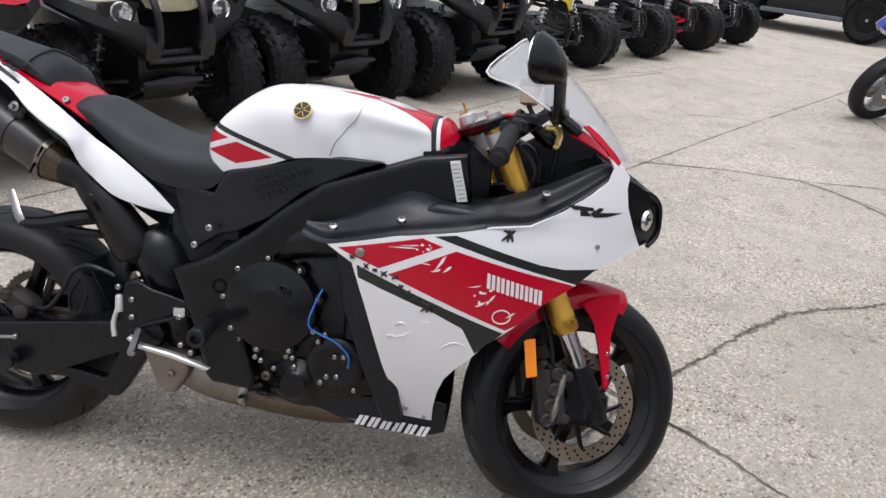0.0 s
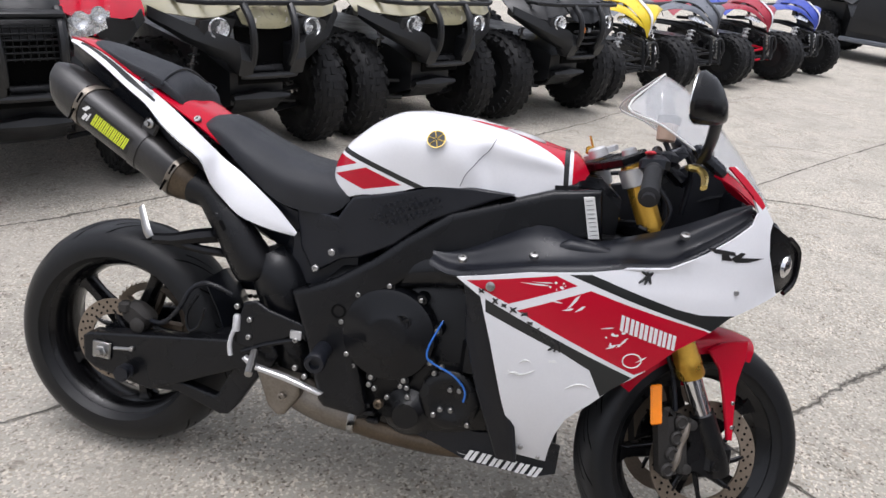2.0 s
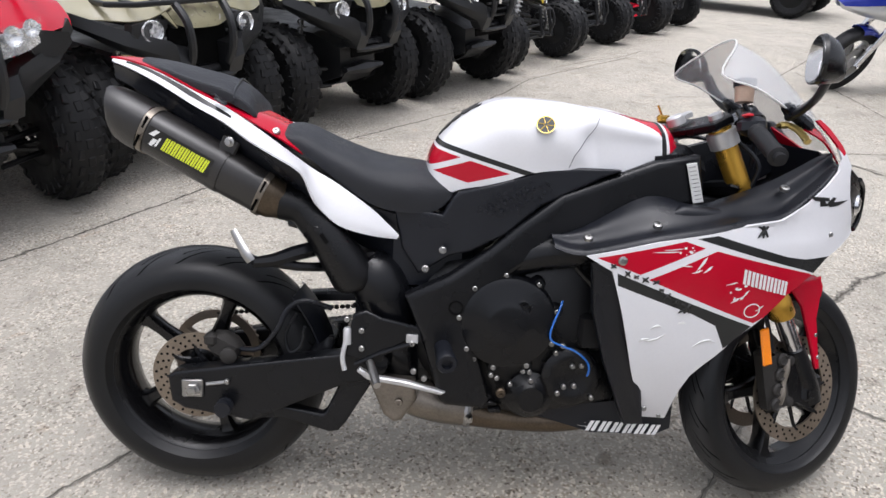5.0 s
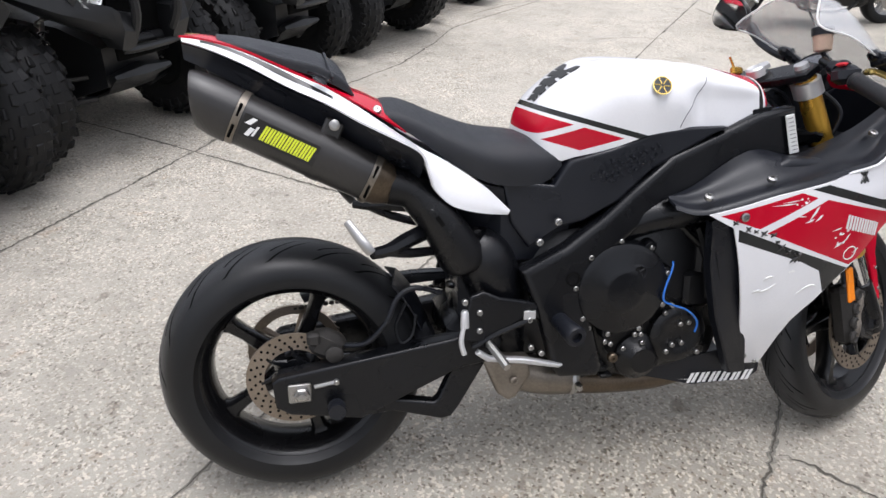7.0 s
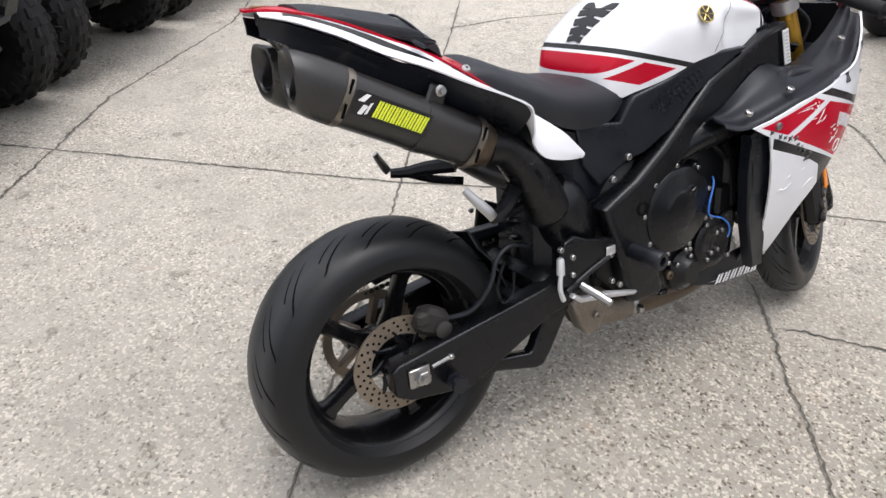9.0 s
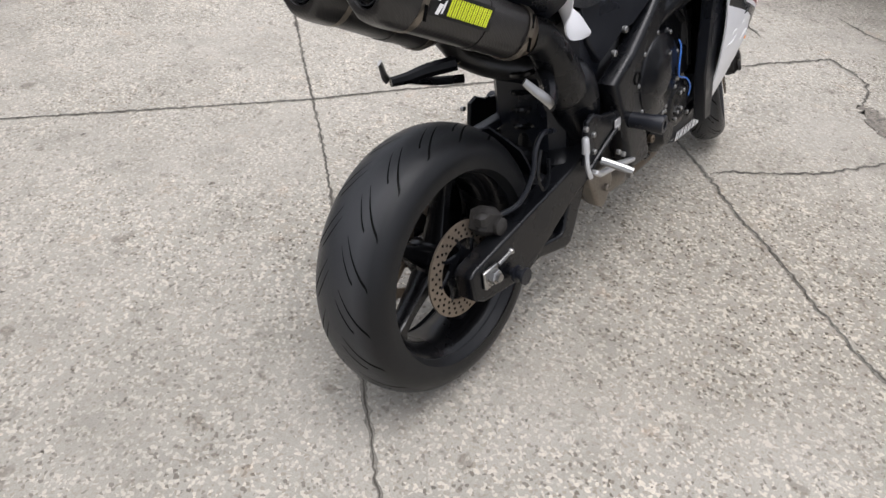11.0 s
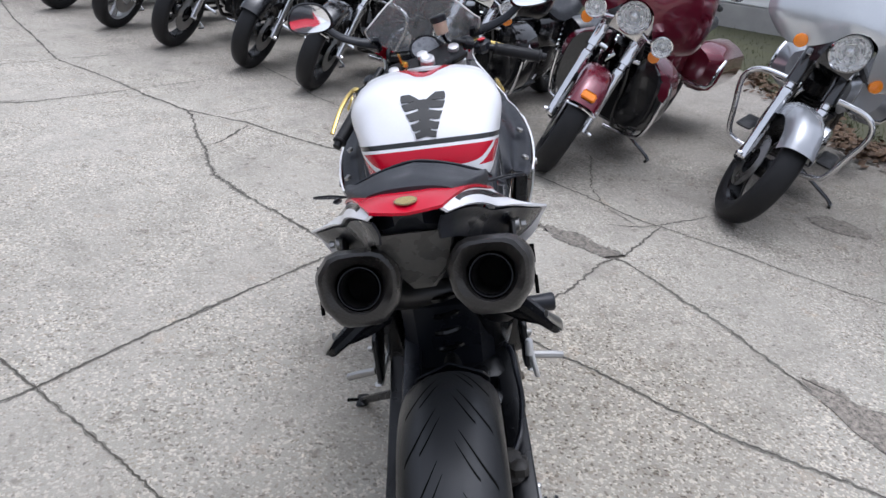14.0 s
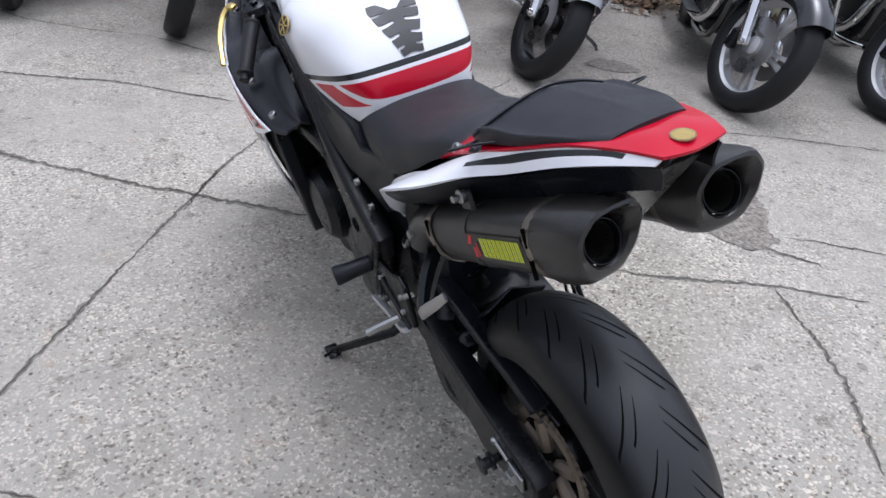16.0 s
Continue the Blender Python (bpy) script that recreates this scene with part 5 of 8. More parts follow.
# makers' lettering as plain slanted blocks
for fn, fair in zip((right_side, left_side), fairs):
    g = Geo()
    for i in range(6):
        x, z = 1.224 + i * .0203, .661 - i * .0062
        for x0, x1, lo, hi in ((0, .0068, -.034, 0), (.0098, .0166, -.036, -.003)):
            g.drape([(x + x0 + .001, z + lo), (x + x1 + .001, z + lo - .002), (x + x1 - .001, z + hi - .002), (x + x0 - .001, z + hi)], fn, .02, .0006, .0012)
    part("maker_lettering", g, M["white_print"], fair, "white block lettering")
    g = Geo()
    g.drape([(1.364, .814), (1.425, .808), (1.430, .800), (1.384, .803), (1.376, .808)], fn, .02, .0006, .0012)
    g.drape([(1.398, .803), (1.412, .802), (1.424, .790), (1.400, .790)], fn, .02, .0006, .0012)
    g.drape([(1.420, .795), (1.440, .808), (1.450, .806), (1.442, .797), (1.495, .797), (1.460, .788), (1.430, .787)], fn, .02, .0006, .0012)
    part("model_mark", g, M["black_print"], fair, "black angular model mark")
# scuffs, stickers and touch-up marks on the right
fr = fairs[0]
rnd = random.Random(5)
g = Geo()
for cx, cz, n, sp in ((1.093, .690, 7, .018), (1.218, .606, 9, .017), (1.10, .537, 2, .008)):
    for i in range(n):
        x, z = cx + rnd.uniform(-sp, sp), cz + rnd.uniform(-sp, sp)
        r = rnd.uniform(.0018, .0055)
        a0 = rnd.uniform(0, 3)
        g.drape([(x + r * rnd.uniform(.5, 1.3) * math.cos(a0 + k * 1.047), z + r * rnd.uniform(.4, 1.0) * math.sin(a0 + k * 1.047)) for k in range(6)], right_side, .05, .0004, .0008)
for cx, cz, l, a, wd in ((1.045, .697, .030, .05, .0016), (1.06, .703, .022, .1, .0012), (1.125, .672, .020, 1.0, .0035), (1.14, .66, .012, .7, .003), (1.117, .655, .012, .3, .0025), (1.09, .668, .016, -.1, .0014), (1.20, .628, .014, .2, .0016), (1.235, .600, .016, .9, .0022), (1.215, .588, .012, .5, .003), (1.28, .566, .012, .6, .0018)):
    n = Vector((-math.sin(a), math.cos(a)))
    d = Vector((math.cos(a), math.sin(a)))
    c = Vector((cx, cz))
    g.drape([tuple(c + d * (u * l) + n * (v * wd)) for u, v in ((-1, 0), (-.4, -.7), (.3, -1), (1, .1), (.5, 1), (-.2, .5))], right_side, .05, .0004, .0008)
tagged(part("scuffs", g, M["white_print"], fr), "bare white scuffs in the red paint", kind="stuff")
g = Geo()
for cx, cz, l, bow in ((1.045, .500, .028, -.010), (1.05, .520, .012, .006), (1.165, .478, .026, .012), (1.03, .488, .012, .004)):
    pts = [(cx + l * u, cz + bow * (1 - u * u) + .25 * l * u) for u in (-1, -.5, 0, .5, 1)]
    g.tube([(px, right_side(px, pz) - .0002, pz) for px, pz in pts], [.0006, .002, .003, .002, .0006], 5, 3)
tagged(part("scrapes", g, M["label"], fr), "dull scrapes in the white paint", kind="stuff")
g = Geo()
ring = [(1.262 + .019 * math.cos(t), .562 + .016 * math.sin(t)) for t in (2 * math.pi * k / 24 for k in range(25))]
for (x0, z0), (x1, z1) in zip(ring, ring[1:]):
    g.tube([(x0, right_side(x0, z0) - .0005, z0), (x1, right_side(x1, z1) - .0005, z1)], .0013, 5)
part("marker_ring", g, M["white_print"], fr)
g = Geo()
for cx, cz in ((1.256, .741), (1.105, .570)):
    for a, l in ((.7, .017), (-.8, .015), (1.5, .012)):
        dx, dz = math.cos(a) * l, math.sin(a) * l
        p = [(cx - dx, cz - dz), (cx + .004, cz + .003), (cx + dx, cz + dz)]
        g.tube([(x, right_side(x, z) - .0008, z) for x, z in p], [.0018, .004, .0018], 5, 3)
for x, z, l in ((.940, .662, .007), (.971, .646, .008), (.990, .640, .006), (1.010, .634, .009), (1.033, .630, .008), (1.047, .612, .006), (1.061, .598, .010), (1.081, .586, .008)):
    for a in (rnd.uniform(.4, 1.0), rnd.uniform(-1.0, -.3)):
        dx, dz = math.cos(a) * l, math.sin(a) * l
        g.tube([(px, right_side(px, pz) - .0008, pz) for px, pz in ((x - dx, z - dz), (x + rnd.uniform(-.002, .002), z), (x + dx, z + dz))], [.0012, .0026, .0012], 5, 2)
tagged(part("touch_up_paint", g, M["black_print"], fr), "black touch-up marks", kind="stuff")
for x, z, r in ((.957, .675, .010), (1.447, .724, .006), (1.070, .293, .006), (1.112, .268, .005)):
    for fn, sd, fair in ((right_side, -1, fairs[0]), (left_side, 1, fairs[1])):
        part("fairing_bolt", bolt(Geo(), (x, fn(x, z) + sd * .001, z), r, .005, (0, sd, 0)), M["steel"], fair)
# dark inner edge of the fairing and radiator
two("fairing_liner", lambda: Geo().drape([(.90, .66), (1.0, .70), (1.20, .74), (1.30, .70), (1.22, .52), (1.14, .40), (1.12, .24), (1.04, .24), (.98, .42), (.91, .62)], lambda x, z: right_side(x, z) + .018, .05, .004), M["plastic"])
def closing():
    return Geo().plate([(.905, .655), (.945, .645), (.982, .515), (1.05, .35), (1.065, .26), (1.02, .26), (.955, .42), (.915, .55)], -.20, -.165, .004, lambda x, z: -.05 * max(0, min(1, (z - .3) / .3)))
two("fairing_edge_panel", closing, M["plastic"], "matt black infill panel")
part("radiator", Geo().box((1.09, 0, .53), (.03, .41, .34), .008, Matrix.Rotation(-.2, 4, "Y")), M["engine"], bike)

# belly pan
def belly(x, hw, z0, z1):
    return [(x, -hw, z1), (x, -hw * .99, z0 + .022), (x, -hw * .6, z0 + .006), (x, 0, z0), (x, hw * .6, z0 + .006), (x, hw * .99, z0 + .022), (x, hw, z1)]
g = Geo().rings([belly(.66, .09, .232, .268), belly(.74, .11, .226, .275), belly(.85, .125, .212, .28), belly(.96, .140, .185, .285), belly(1.06, .141, .184, .300), belly(1.12, .140, .185, .300), belly(1.16, .12, .19, .285)], cap=False, close=False)
pan = part("belly_pan", g.shell(.004), M["plastic"], bike, "scraped matt black belly pan")
g = Geo()
for i in range(6):
    for x, wd in ((.945 + i * .0300, .0095), (.958 + i * .0300, .0095)):
        z = .213 - i * .0015
        z0, z1 = z, z + .027
        g.add([(x + (z0 - z) * .45, -.1425, z0), (x + wd + (z0 - z) * .45, -.1425, z0), (x + wd + (z1 - z) * .45, -.1435, z1), (x + (z1 - z) * .45, -.1435, z1)], [(0, 1, 2, 3)])
part("maker_lettering", g, M["white_print"], pan, "white block lettering")
rnd = random.Random(2)
g = Geo()
for i in range(12):
    x = .92 + rnd.uniform(0, .10)
    z = .225 + rnd.uniform(-.012, .012)
    g.add([(x, -.137, z), (x + rnd.uniform(.02, .05), -.138, z - .004), (x + .03, -.138, z - .0025)], [(0, 1, 2)])
part("scrapes", g, M["white_print"], pan)

# inner ducts between tank and fairing
def duct():
    out = [(.82, .695), (.884, .685), (1.03, .724), (1.14, .743), (1.22, .759), (1.30, .768), (1.366, .803), (1.42, .839), (1.457, .868)]
    inn = [(.815, -.18, .700), (.89, -.172, .722), (1.03, -.162, .795), (1.14, -.155, .778), (1.22, -.150, .800), (1.30, -.140, .828), (1.366, -.125, .858), (1.42, -.11, .885), (1.457, -.10, .898)]
    rows = []
    for (x, z), (xi, yi, zi) in zip(out, inn):
        y = right_side(x, z) + .007
        rows.append([(x, y, z - .006), (x, y * .965, z + .004), (x, y + min(.042, (yi - y) * .5), z + .010), (x + (xi - x) * .6, y + (yi - y) * .66, z + (zi - z) * .5 + .014), (xi, yi, zi)])
    return Geo().skin(rows, 4, 4, mirror=False).shell(.005)
two("inner_duct", duct, M["plastic"], "matt black inner duct panel")
two("duct_pad", lambda: Geo().plate([(1.077, .722), (1.070, .768), (1.10, .782), (1.18, .778), (1.25, .748), (1.245, .712)], -.214, -.150, .014), M["plastic"])
for x, y, z in ((.889, -.245, .712), (1.033, -.248, .744), (1.325, -.185, .822)):
    two("duct_bolt", lambda: bolt(Geo(), (x, y, z + .002), .010, .006, (0, -.5, 1)), M["steel"])
g = Geo().plate([(1.113, .868), (1.135, .872), (1.160, .785), (1.137, .781)], -.160, -.156, .001)
part("warning_label", g, M["label"], bike, "pale printed warning label")
g = Geo()
for i in range(9):
    g.plate([(1.118 + i * .0028, .861 - i * .0088), (1.132 + i * .0028, .864 - i * .0088), (1.1323 + i * .0028, .8628 - i * .0088), (1.1183 + i * .0028, .8598 - i * .0088)], -.1612, -.1605, .0003)
part("label_lines", g, M["engine"], bike)
g = Geo().box((1.20, 0, .70), (.34, .24, .16), .03)
part("air_box", g, M["engine"], bike)
g = Geo().rings([[(x, -hw, z), (x, -hw * .7, z - .02), (x, hw * .7, z - .02), (x, hw, z), (x, hw, z - .03), (x, -hw, z - .03)] for x, hw, z in ((1.05, .19, .755), (1.20, .21, .745), (1.32, .19, .760), (1.42, .14, .80), (1.49, .10, .84))])
part("cockpit_floor", g, M["plastic"], bike)
part("inner_cowl", Geo().plate([(1.12, .74), (1.30, .74), (1.47, .84), (1.49, .90), (1.43, .955), (1.36, .955), (1.26, .90), (1.13, .862)], .118, .130, .004), M["plastic"], bike)

# nose: lamps and centre
LAMP = [(1.502, .866), (1.500, .848), (1.509, .805), (1.532, .754), (1.554, .716), (1.590, .724), (1.597, .80), (1.560, .835)]
for fn in (right_side, left_side):
    lamp = part("headlamp", Geo().drape(LAMP, fn, .02, .004, -.004), M["gloss"], bike, "dark twin headlamp")
    s = -1 if fn is right_side else 1
    part("lens", Geo().lathe([(0, .030), (.012, .026), (.018, .014), (.02, 0)], (1.555, s * .062, .775), (1, s * .5, 0), 20), M["chrome"], lamp)
def nose_rim():
    return Geo().tube([(1.556, -.075, .836), (1.590, -.04, .806), (1.597, -.03, .74), (1.575, -.05, .712)], .006, 8, 4)
two("lamp_rim", nose_rim, M["gloss"])
g = Geo().rings([[(1.44, y, z) for y, z in ((-.15, .72), (-.14, .84), (-.09, .90), (.09, .90), (.14, .84), (.15, .72), (.08, .66), (-.08, .66))],
                 [(1.53, y, z) for y, z in ((-.08, .72), (-.075, .83), (-.05, .86), (.05, .86), (.075, .83), (.08, .72), (.05, .69), (-.05, .69))],
                 [(1.585, y, z) for y, z in ((-.02, .735), (-.02, .80), (-.01, .81), (.01, .81), (.02, .80), (.02, .735), (.01, .72), (-.01, .72))]])
part("nose_core", g, M["plastic"], bike)
SCREEN = [
    [(1.515, 0, .895), (1.51, .035, .893), (1.495, .07, .885)],
    [(1.45, 0, .98), (1.44, .07, .968), (1.41, .132, .948)],
    [(1.37, 0, 1.06), (1.355, .088, 1.042), (1.32, .165, .992)],
    [(1.30, 0, 1.115), (1.285, .090, 1.097), (1.24, .172, 1.035)],
    [(1.245, 0, 1.143), (1.225, .072, 1.125), (1.17, .152, 1.062)],
]
screen = part("windscreen", Geo().skin(SCREEN, 5, 5).shell(.003), M["screen"], bike, "lightly smoked clear windscreen")
edge = [Vector(r[-1]) for r in SCREEN]
topline = [Vector(p) for p in SCREEN[-1]]
rimline = [Vector((p.x, -p.y, p.z)) for p in edge] + [Vector((p.x, -p.y, p.z)) for p in reversed(topline[1:-1])] + topline[:-1] + list(reversed(edge))
part("screen_edge", Geo().tube(rimline, .0022, 6, 4), M["label"], screen, "pale polished screen edge")
def red_strip():
    return Geo().skin([[(1.50, -.062, .884), (1.50, -.075, .872)], [(1.42, -.122, .945), (1.42, -.145, .925)], [(1.365, -.146, .972), (1.36, -.166, .952)]], 4, 3, mirror=False).shell(.004)
two("screen_surround", red_strip, M["red"], "red painted screen surround")
def mirror_ring(dx, f, dz, tip=.20, yaw=.12):
    ring = []
    for k in range(24):
        t = 2 * math.pi * k / 24
        c, n = math.cos(t), math.sin(t)
        q = (abs(c) ** 2.6 + abs(n) ** 2.6) ** (-1 / 2.6)
        z = 1.092 + n * .046 * f * q + dz - .006 * c * f
        y = c * .064 * f * q * (1 - .22 * n)
        ring.append(Vector((1.268 + yaw * y * (1 - dx * 12) + n * .046 * f * q * tip + dx, -.335 + y, z)))
    return ring
two("mirror", lambda: Geo().rings([mirror_ring(*k) for k in ((.001, .95, 0, .0, .27), (.006, 1.0, 0, .04, .25), (.022, .88, -.005, .14, .16), (.036, .68, -.013), (.050, .42, -.023), (.058, .12, -.031))]), M["gloss"], "black teardrop mirror housing")
two("mirror_glass", lambda: Geo().rings([mirror_ring(-.0015, .88, 0, .0, .27), mirror_ring(.0005, .88, 0, .0, .27)]), M["mirror"])
def stalk():
    g = Geo().tube([(1.335, -.152, .985), (1.328, -.20, .994), (1.322, -.262, 1.020), (1.316, -.308, 1.060)], [.022, .016, .014, .014], 10, 3, flat=.6)
    return g.box((1.345, -.156, .978), (.085, .030, .026), .008, Matrix.Rotation(.6, 4, "Y"))
two("mirror_stalk", stalk, M["plastic"])

# ---- front end, turned a little to the left ----
RAKE = Vector((.430, 0, -.903))
def at_leg(s, d):
    return Vector((1.160, s * .098, .95)) + RAKE * d
for s in (-1, 1):
    leg = part("fork_tube", Geo().lathe([(.02, .0265), (.40, .0265), (.41, .0285), (.47, .0285), (.475, .031), (.515, .031), (.52, .028), (.522, .022)], at_leg(s, 0), RAKE, 20), M["gold"], bike, "gold anodised fork tube", STEER)
    part("fork_slider", Geo().lathe([(.50, .0215), (.64, .0215)], at_leg(s, 0), RAKE, 16), M["chrome"], leg)
    b = Geo().lathe([(.61, .027), (.67, .029), (.72, .031), (.76, .026)], at_leg(s, 0), RAKE, 14)
    b.box(at_leg(s, .72), (.07, .045, .075), .012)
    b.rings([[HUB + Vector((x, s * y, z)) for x, z in ((-.085, .088), (-.03, .095), (.012, .060), (.030, .020), (.026, -.022), (-.004, -.036), (-.036, -.020), (-.064, -.018), (-.082, .006), (-.064, .040))] for y in (.092, .112)])
    part("fork_foot", b, M["engine"], leg)
    part("fork_cap", Geo().lathe([(-.012, .010), (-.010, .016), (.004, .017), (.006, .023), (.02, .024), (.04, .0245)], at_leg(s, 0), RAKE, 16), M["alloy"], leg, "silver fork adjuster cap")
    part("axle_end", Geo().lathe([(0, .014), (.006, .014), (.007, .010), (.003, .009), (.003, 0)], HUB + Vector((0, s * .118, 0)), (0, s, 0), 18), M["engine"], leg)
    # caliper
    c = Geo().box(HUB + Vector((-.118, s * .094, .040)), (.046, .056, .165), .016, Matrix.Rotation(-.18, 4, "Y"))
    c.box(HUB + Vector((-.092, s * .104, .040)), (.036, .034, .140), .010, Matrix.Rotation(-.18, 4, "Y"))
    for k in (-1.5, -.5, .5, 1.5):
        c.lathe([(0, .017), (.006, .0165), (.010, .012), (.007, .009), (.007, 0)], HUB + Vector((-.112 + k * .006, s * .120, .040 + k * .036)), (0, s, 0), 12)
    for k in (-1, 1):
        c.lathe([(-.01, .013), (.012, .012), (.014, .008), (.014, 0)], HUB + Vector((-.072, s * .110, .038 + k * .050)), (0, s, 0), 10)
    cal = part("front_caliper", c, M["grimy"], bike, "grimy dark brake caliper", STEER)
    part("caliper_bridge", Geo().tube([HUB + Vector((-.098 + k * .007, s * .124, .040 + k * .034)) for k in (-1.6, -.8, 0, .8, 1.6)], [.006, .010, .006, .010, .006], 8, 3), M["dull_steel"], cal)
    part("reflector", Geo().box((1.276, s * .148, .424), (.027, .008, .088), .003, Matrix.Rotation(-.15, 4, "Y")), M["amber"], bike, "amber reflector", STEER)
    part("brake_line", Geo().tube([HUB + Vector((-.10, s * .09, .11)), HUB + Vector((-.12, s * .085, .20)), at_leg(s, .36) + Vector((-.05, 0, 0)), at_leg(s, .2) + Vector((-.04, -s * .02, 0))], .0055, 8, 4), M["plastic"], bike, "", STEER)
part("front_axle", Geo().lathe([(-.11, .013), (.11, .013)], HUB, (0, 1, 0), 14), M["steel"], bike, "", STEER)
# mudguard
g = Geo()
rr = []
for a in (70, 80, 92, 104, 118, 132, 146):
    t = radians(a)
    k = 1 - .25 * abs(a - 85) / 60
    rr.append([HUB + Vector((.305 * math.cos(t), 0, .305 * math.sin(t))), HUB + Vector((.300 * math.cos(t), .04 * k, .300 * math.sin(t))), HUB + Vector((.278 * math.cos(t), .072 * k, .278 * math.sin(t))), HUB + Vector((.245 * math.cos(t), .078 * k, .245 * math.sin(t)))])
guard = part("front_mudguard", g.skin(rr, 4, 4).shell(.003), M["red"], bike, "glossy red front mudguard", STEER)
for s in (-1, 1):
    side = Geo().plate([(HUB.x + x, HUB.z + z) for x, z in ((.060, .285), (.0, .275), (-.04, .255), (-.004, .212), (.012, .15), (.030, .055), (.043, .055), (.043, .12), (.044, .18), (.060, .245))], s * .082, s * .094, .003, lambda x, z: s * max(0, (HUB.z + .2 - z)) * .10)
    part("mudguard_leg", side, M["red"], guard, "red mudguard side leg")
    for bx, by, bz in ((.037, .104, .085), (.034, .100, .14)):
        part("mudguard_bolt", bolt(Geo(), HUB + Vector((bx, s * by, bz)), .005, .004, (0, s, 0)), M["steel"], guard)

# clamp, bars, levers, clocks
g = Geo().plate([(1.135, -.125), (1.125, -.06), (1.125, .06), (1.135, .125), (1.19, .128), (1.215, .09), (1.20, 0), (1.215, -.09), (1.19, -.128)], 0, .022, .004)
lay = Matrix(((1, 0, 0, 0), (0, 0, 1, 0), (0, 1, 0, 0), (0, 0, 0, 1)))
flat = Matrix.Translation((1.16, 0, .925)) @ Matrix.Rotation(-.44, 4, "Y") @ Matrix.Translation((-1.16, 0, 0)) @ lay
part("lower_clamp", Geo().box((1.236, 0, .785), (.075, .235, .036), .012, Matrix.Rotation(.44, 4, "Y")), M["frame"], bike, "black lower fork clamp", STEER)
for k in range(4):
    part("wiring_loom", Geo().tube([(1.075 + k * .012, .035 - k * .02, .905 - k * .012), (1.105, .03 - k * .03, .885 - k * .010), (1.135 + k * .004, .045 - k * .03, .85), (1.175, .06 - k * .02, .80 - k * .01)], .0075 - k * .0008, 8, 4), M["plastic"], bike)
part("top_clamp", g.moved(flat), M["frame"], bike, "black top fork clamp", STEER)
g = Geo().lathe([(0, .022), (.018, .021), (.022, .016), (.018, .009), (.018, 0)], (1.135, 0, .945), (-.43, 0, .903), 24)
part("ignition_lock", g, M["alloy"], bike, "round ignition lock", STEER)
g = Geo().lathe([(.005, .018), (.016, .018), (.018, .012), (.018, 0)], (1.165, 0, .957), (-.43, 0, .903), 6)
part("stem_nut", g, M["alloy"], bike, "", STEER)
g = Geo().box((1.15, .065, .965), (.04, .014, .02), .004)
g.tube([(1.15, .07, .97), (1.14, .075, 1.0)], .003, 6)
part("damper_fitting", g, M["gold"], bike, "", STEER)
for s in (-1, 1):
    root, tip = Vector((1.212, s * .118, .962)), Vector((1.088, s * .338, .843))
    d = (tip - root).normalized()
    bar = part("handlebar", Geo().lathe([(0, .0112), (.275, .0112)], root, d, 12), M["frame"], bike, "black clip-on handlebar", STEER)
    part("fork_ring", Geo().lathe([(-.020, .030), (-.018, .034), (.018, .034), (.020, .030)], at_leg(s, .05), RAKE, 20), M["alloy"], bar, "dull silver clip-on clamp")
    gr = [(.13, .0185), (.135, .020), (.14, .0172)]
    for k in range(14):
        gr += [(.145 + k * .0085, .0172), (.149 + k * .0085, .0180)]
    gr += [(.265, .0175), (.268, .020), (.273, .020), (.276, .012), (.290, .012), (.291, .006)]
    part("grip", Geo().lathe(gr, root, d, 16), M["rubber"], bar, "ribbed black rubber grip")
    sw = Geo().box(root + d * .095, (.045, .058, .042), .012, Matrix.Rotation(-s * .58, 4, "Z"))
    sw.lathe([(-.012, .017), (.012, .017)], root + d * .055, d, 14)
    part("switch_pod", sw, M["plastic"], bar)
    part("switch", Geo().box(root + d * .092 + Vector((-.012, 0, .022)), (.018, .022, .008), .003), M["switch_red"] if s < 0 else M["plastic"], bar)
    fw = Vector((.055, s * .03, -.004))
    lv = Geo().tube([(1.256, s * .205, .928), (1.258, s * .225, .919), (1.250, s * .25, .905), (1.228, s * .285, .882)] + ([(1.18, s * .33, .85)] if s > 0 else []), .0068 if s > 0 else .0078, 8, 3, flat=.7)
    lv.box((1.248, s * .205, .926), (.026, .022, .014), .004)
    part("lever", lv, M["pale_gold"], bar, "gold anodised short lever")
    part("lever_perch", Geo().box(root + d * .055 + Vector((.028, 0, .004)), (.05, .032, .03), .008, Matrix.Rotation(-s * .58, 4, "Z")), M["plastic"], bar)
part("fluid_reservoir", Geo().lathe([(0, .012), (.003, .020), (.038, .022), (.04, .022)], (1.235, -.105, .985), (.05, 0, 1), 20), M["fluid"], bike, "clouded brake fluid reservoir", STEER)
part("reservoir_cap", Geo().lathe([(.038, .025), (.055, .025), (.057, .022)], (1.235, -.105, .985), (.05, 0, 1), 20), M["plastic"], bike, "", STEER)
g = Geo().tube([(1.235, -.105, .985), (1.25, -.12, .95), (1.24, -.16, .93)], .006, 8, 3)
part("reservoir_hose", g, M["plastic"], bike, "", STEER)
for path, r in (([(1.22, -.10, .94), (1.29, -.09, .97), (1.34, -.05, .93), (1.34, -.03, .84)], .0065), ([(1.20, .10, .92), (1.28, .10, .93), (1.33, .05, .90), (1.33, .02, .82)], .0055), ([(1.21, -.11, .90), (1.25, -.14, .84), (1.24, -.10, .76)], .005)):
    part("control_cable", Geo().tube(path, r, 8, 5), M["plastic"], bike, "", STEER)
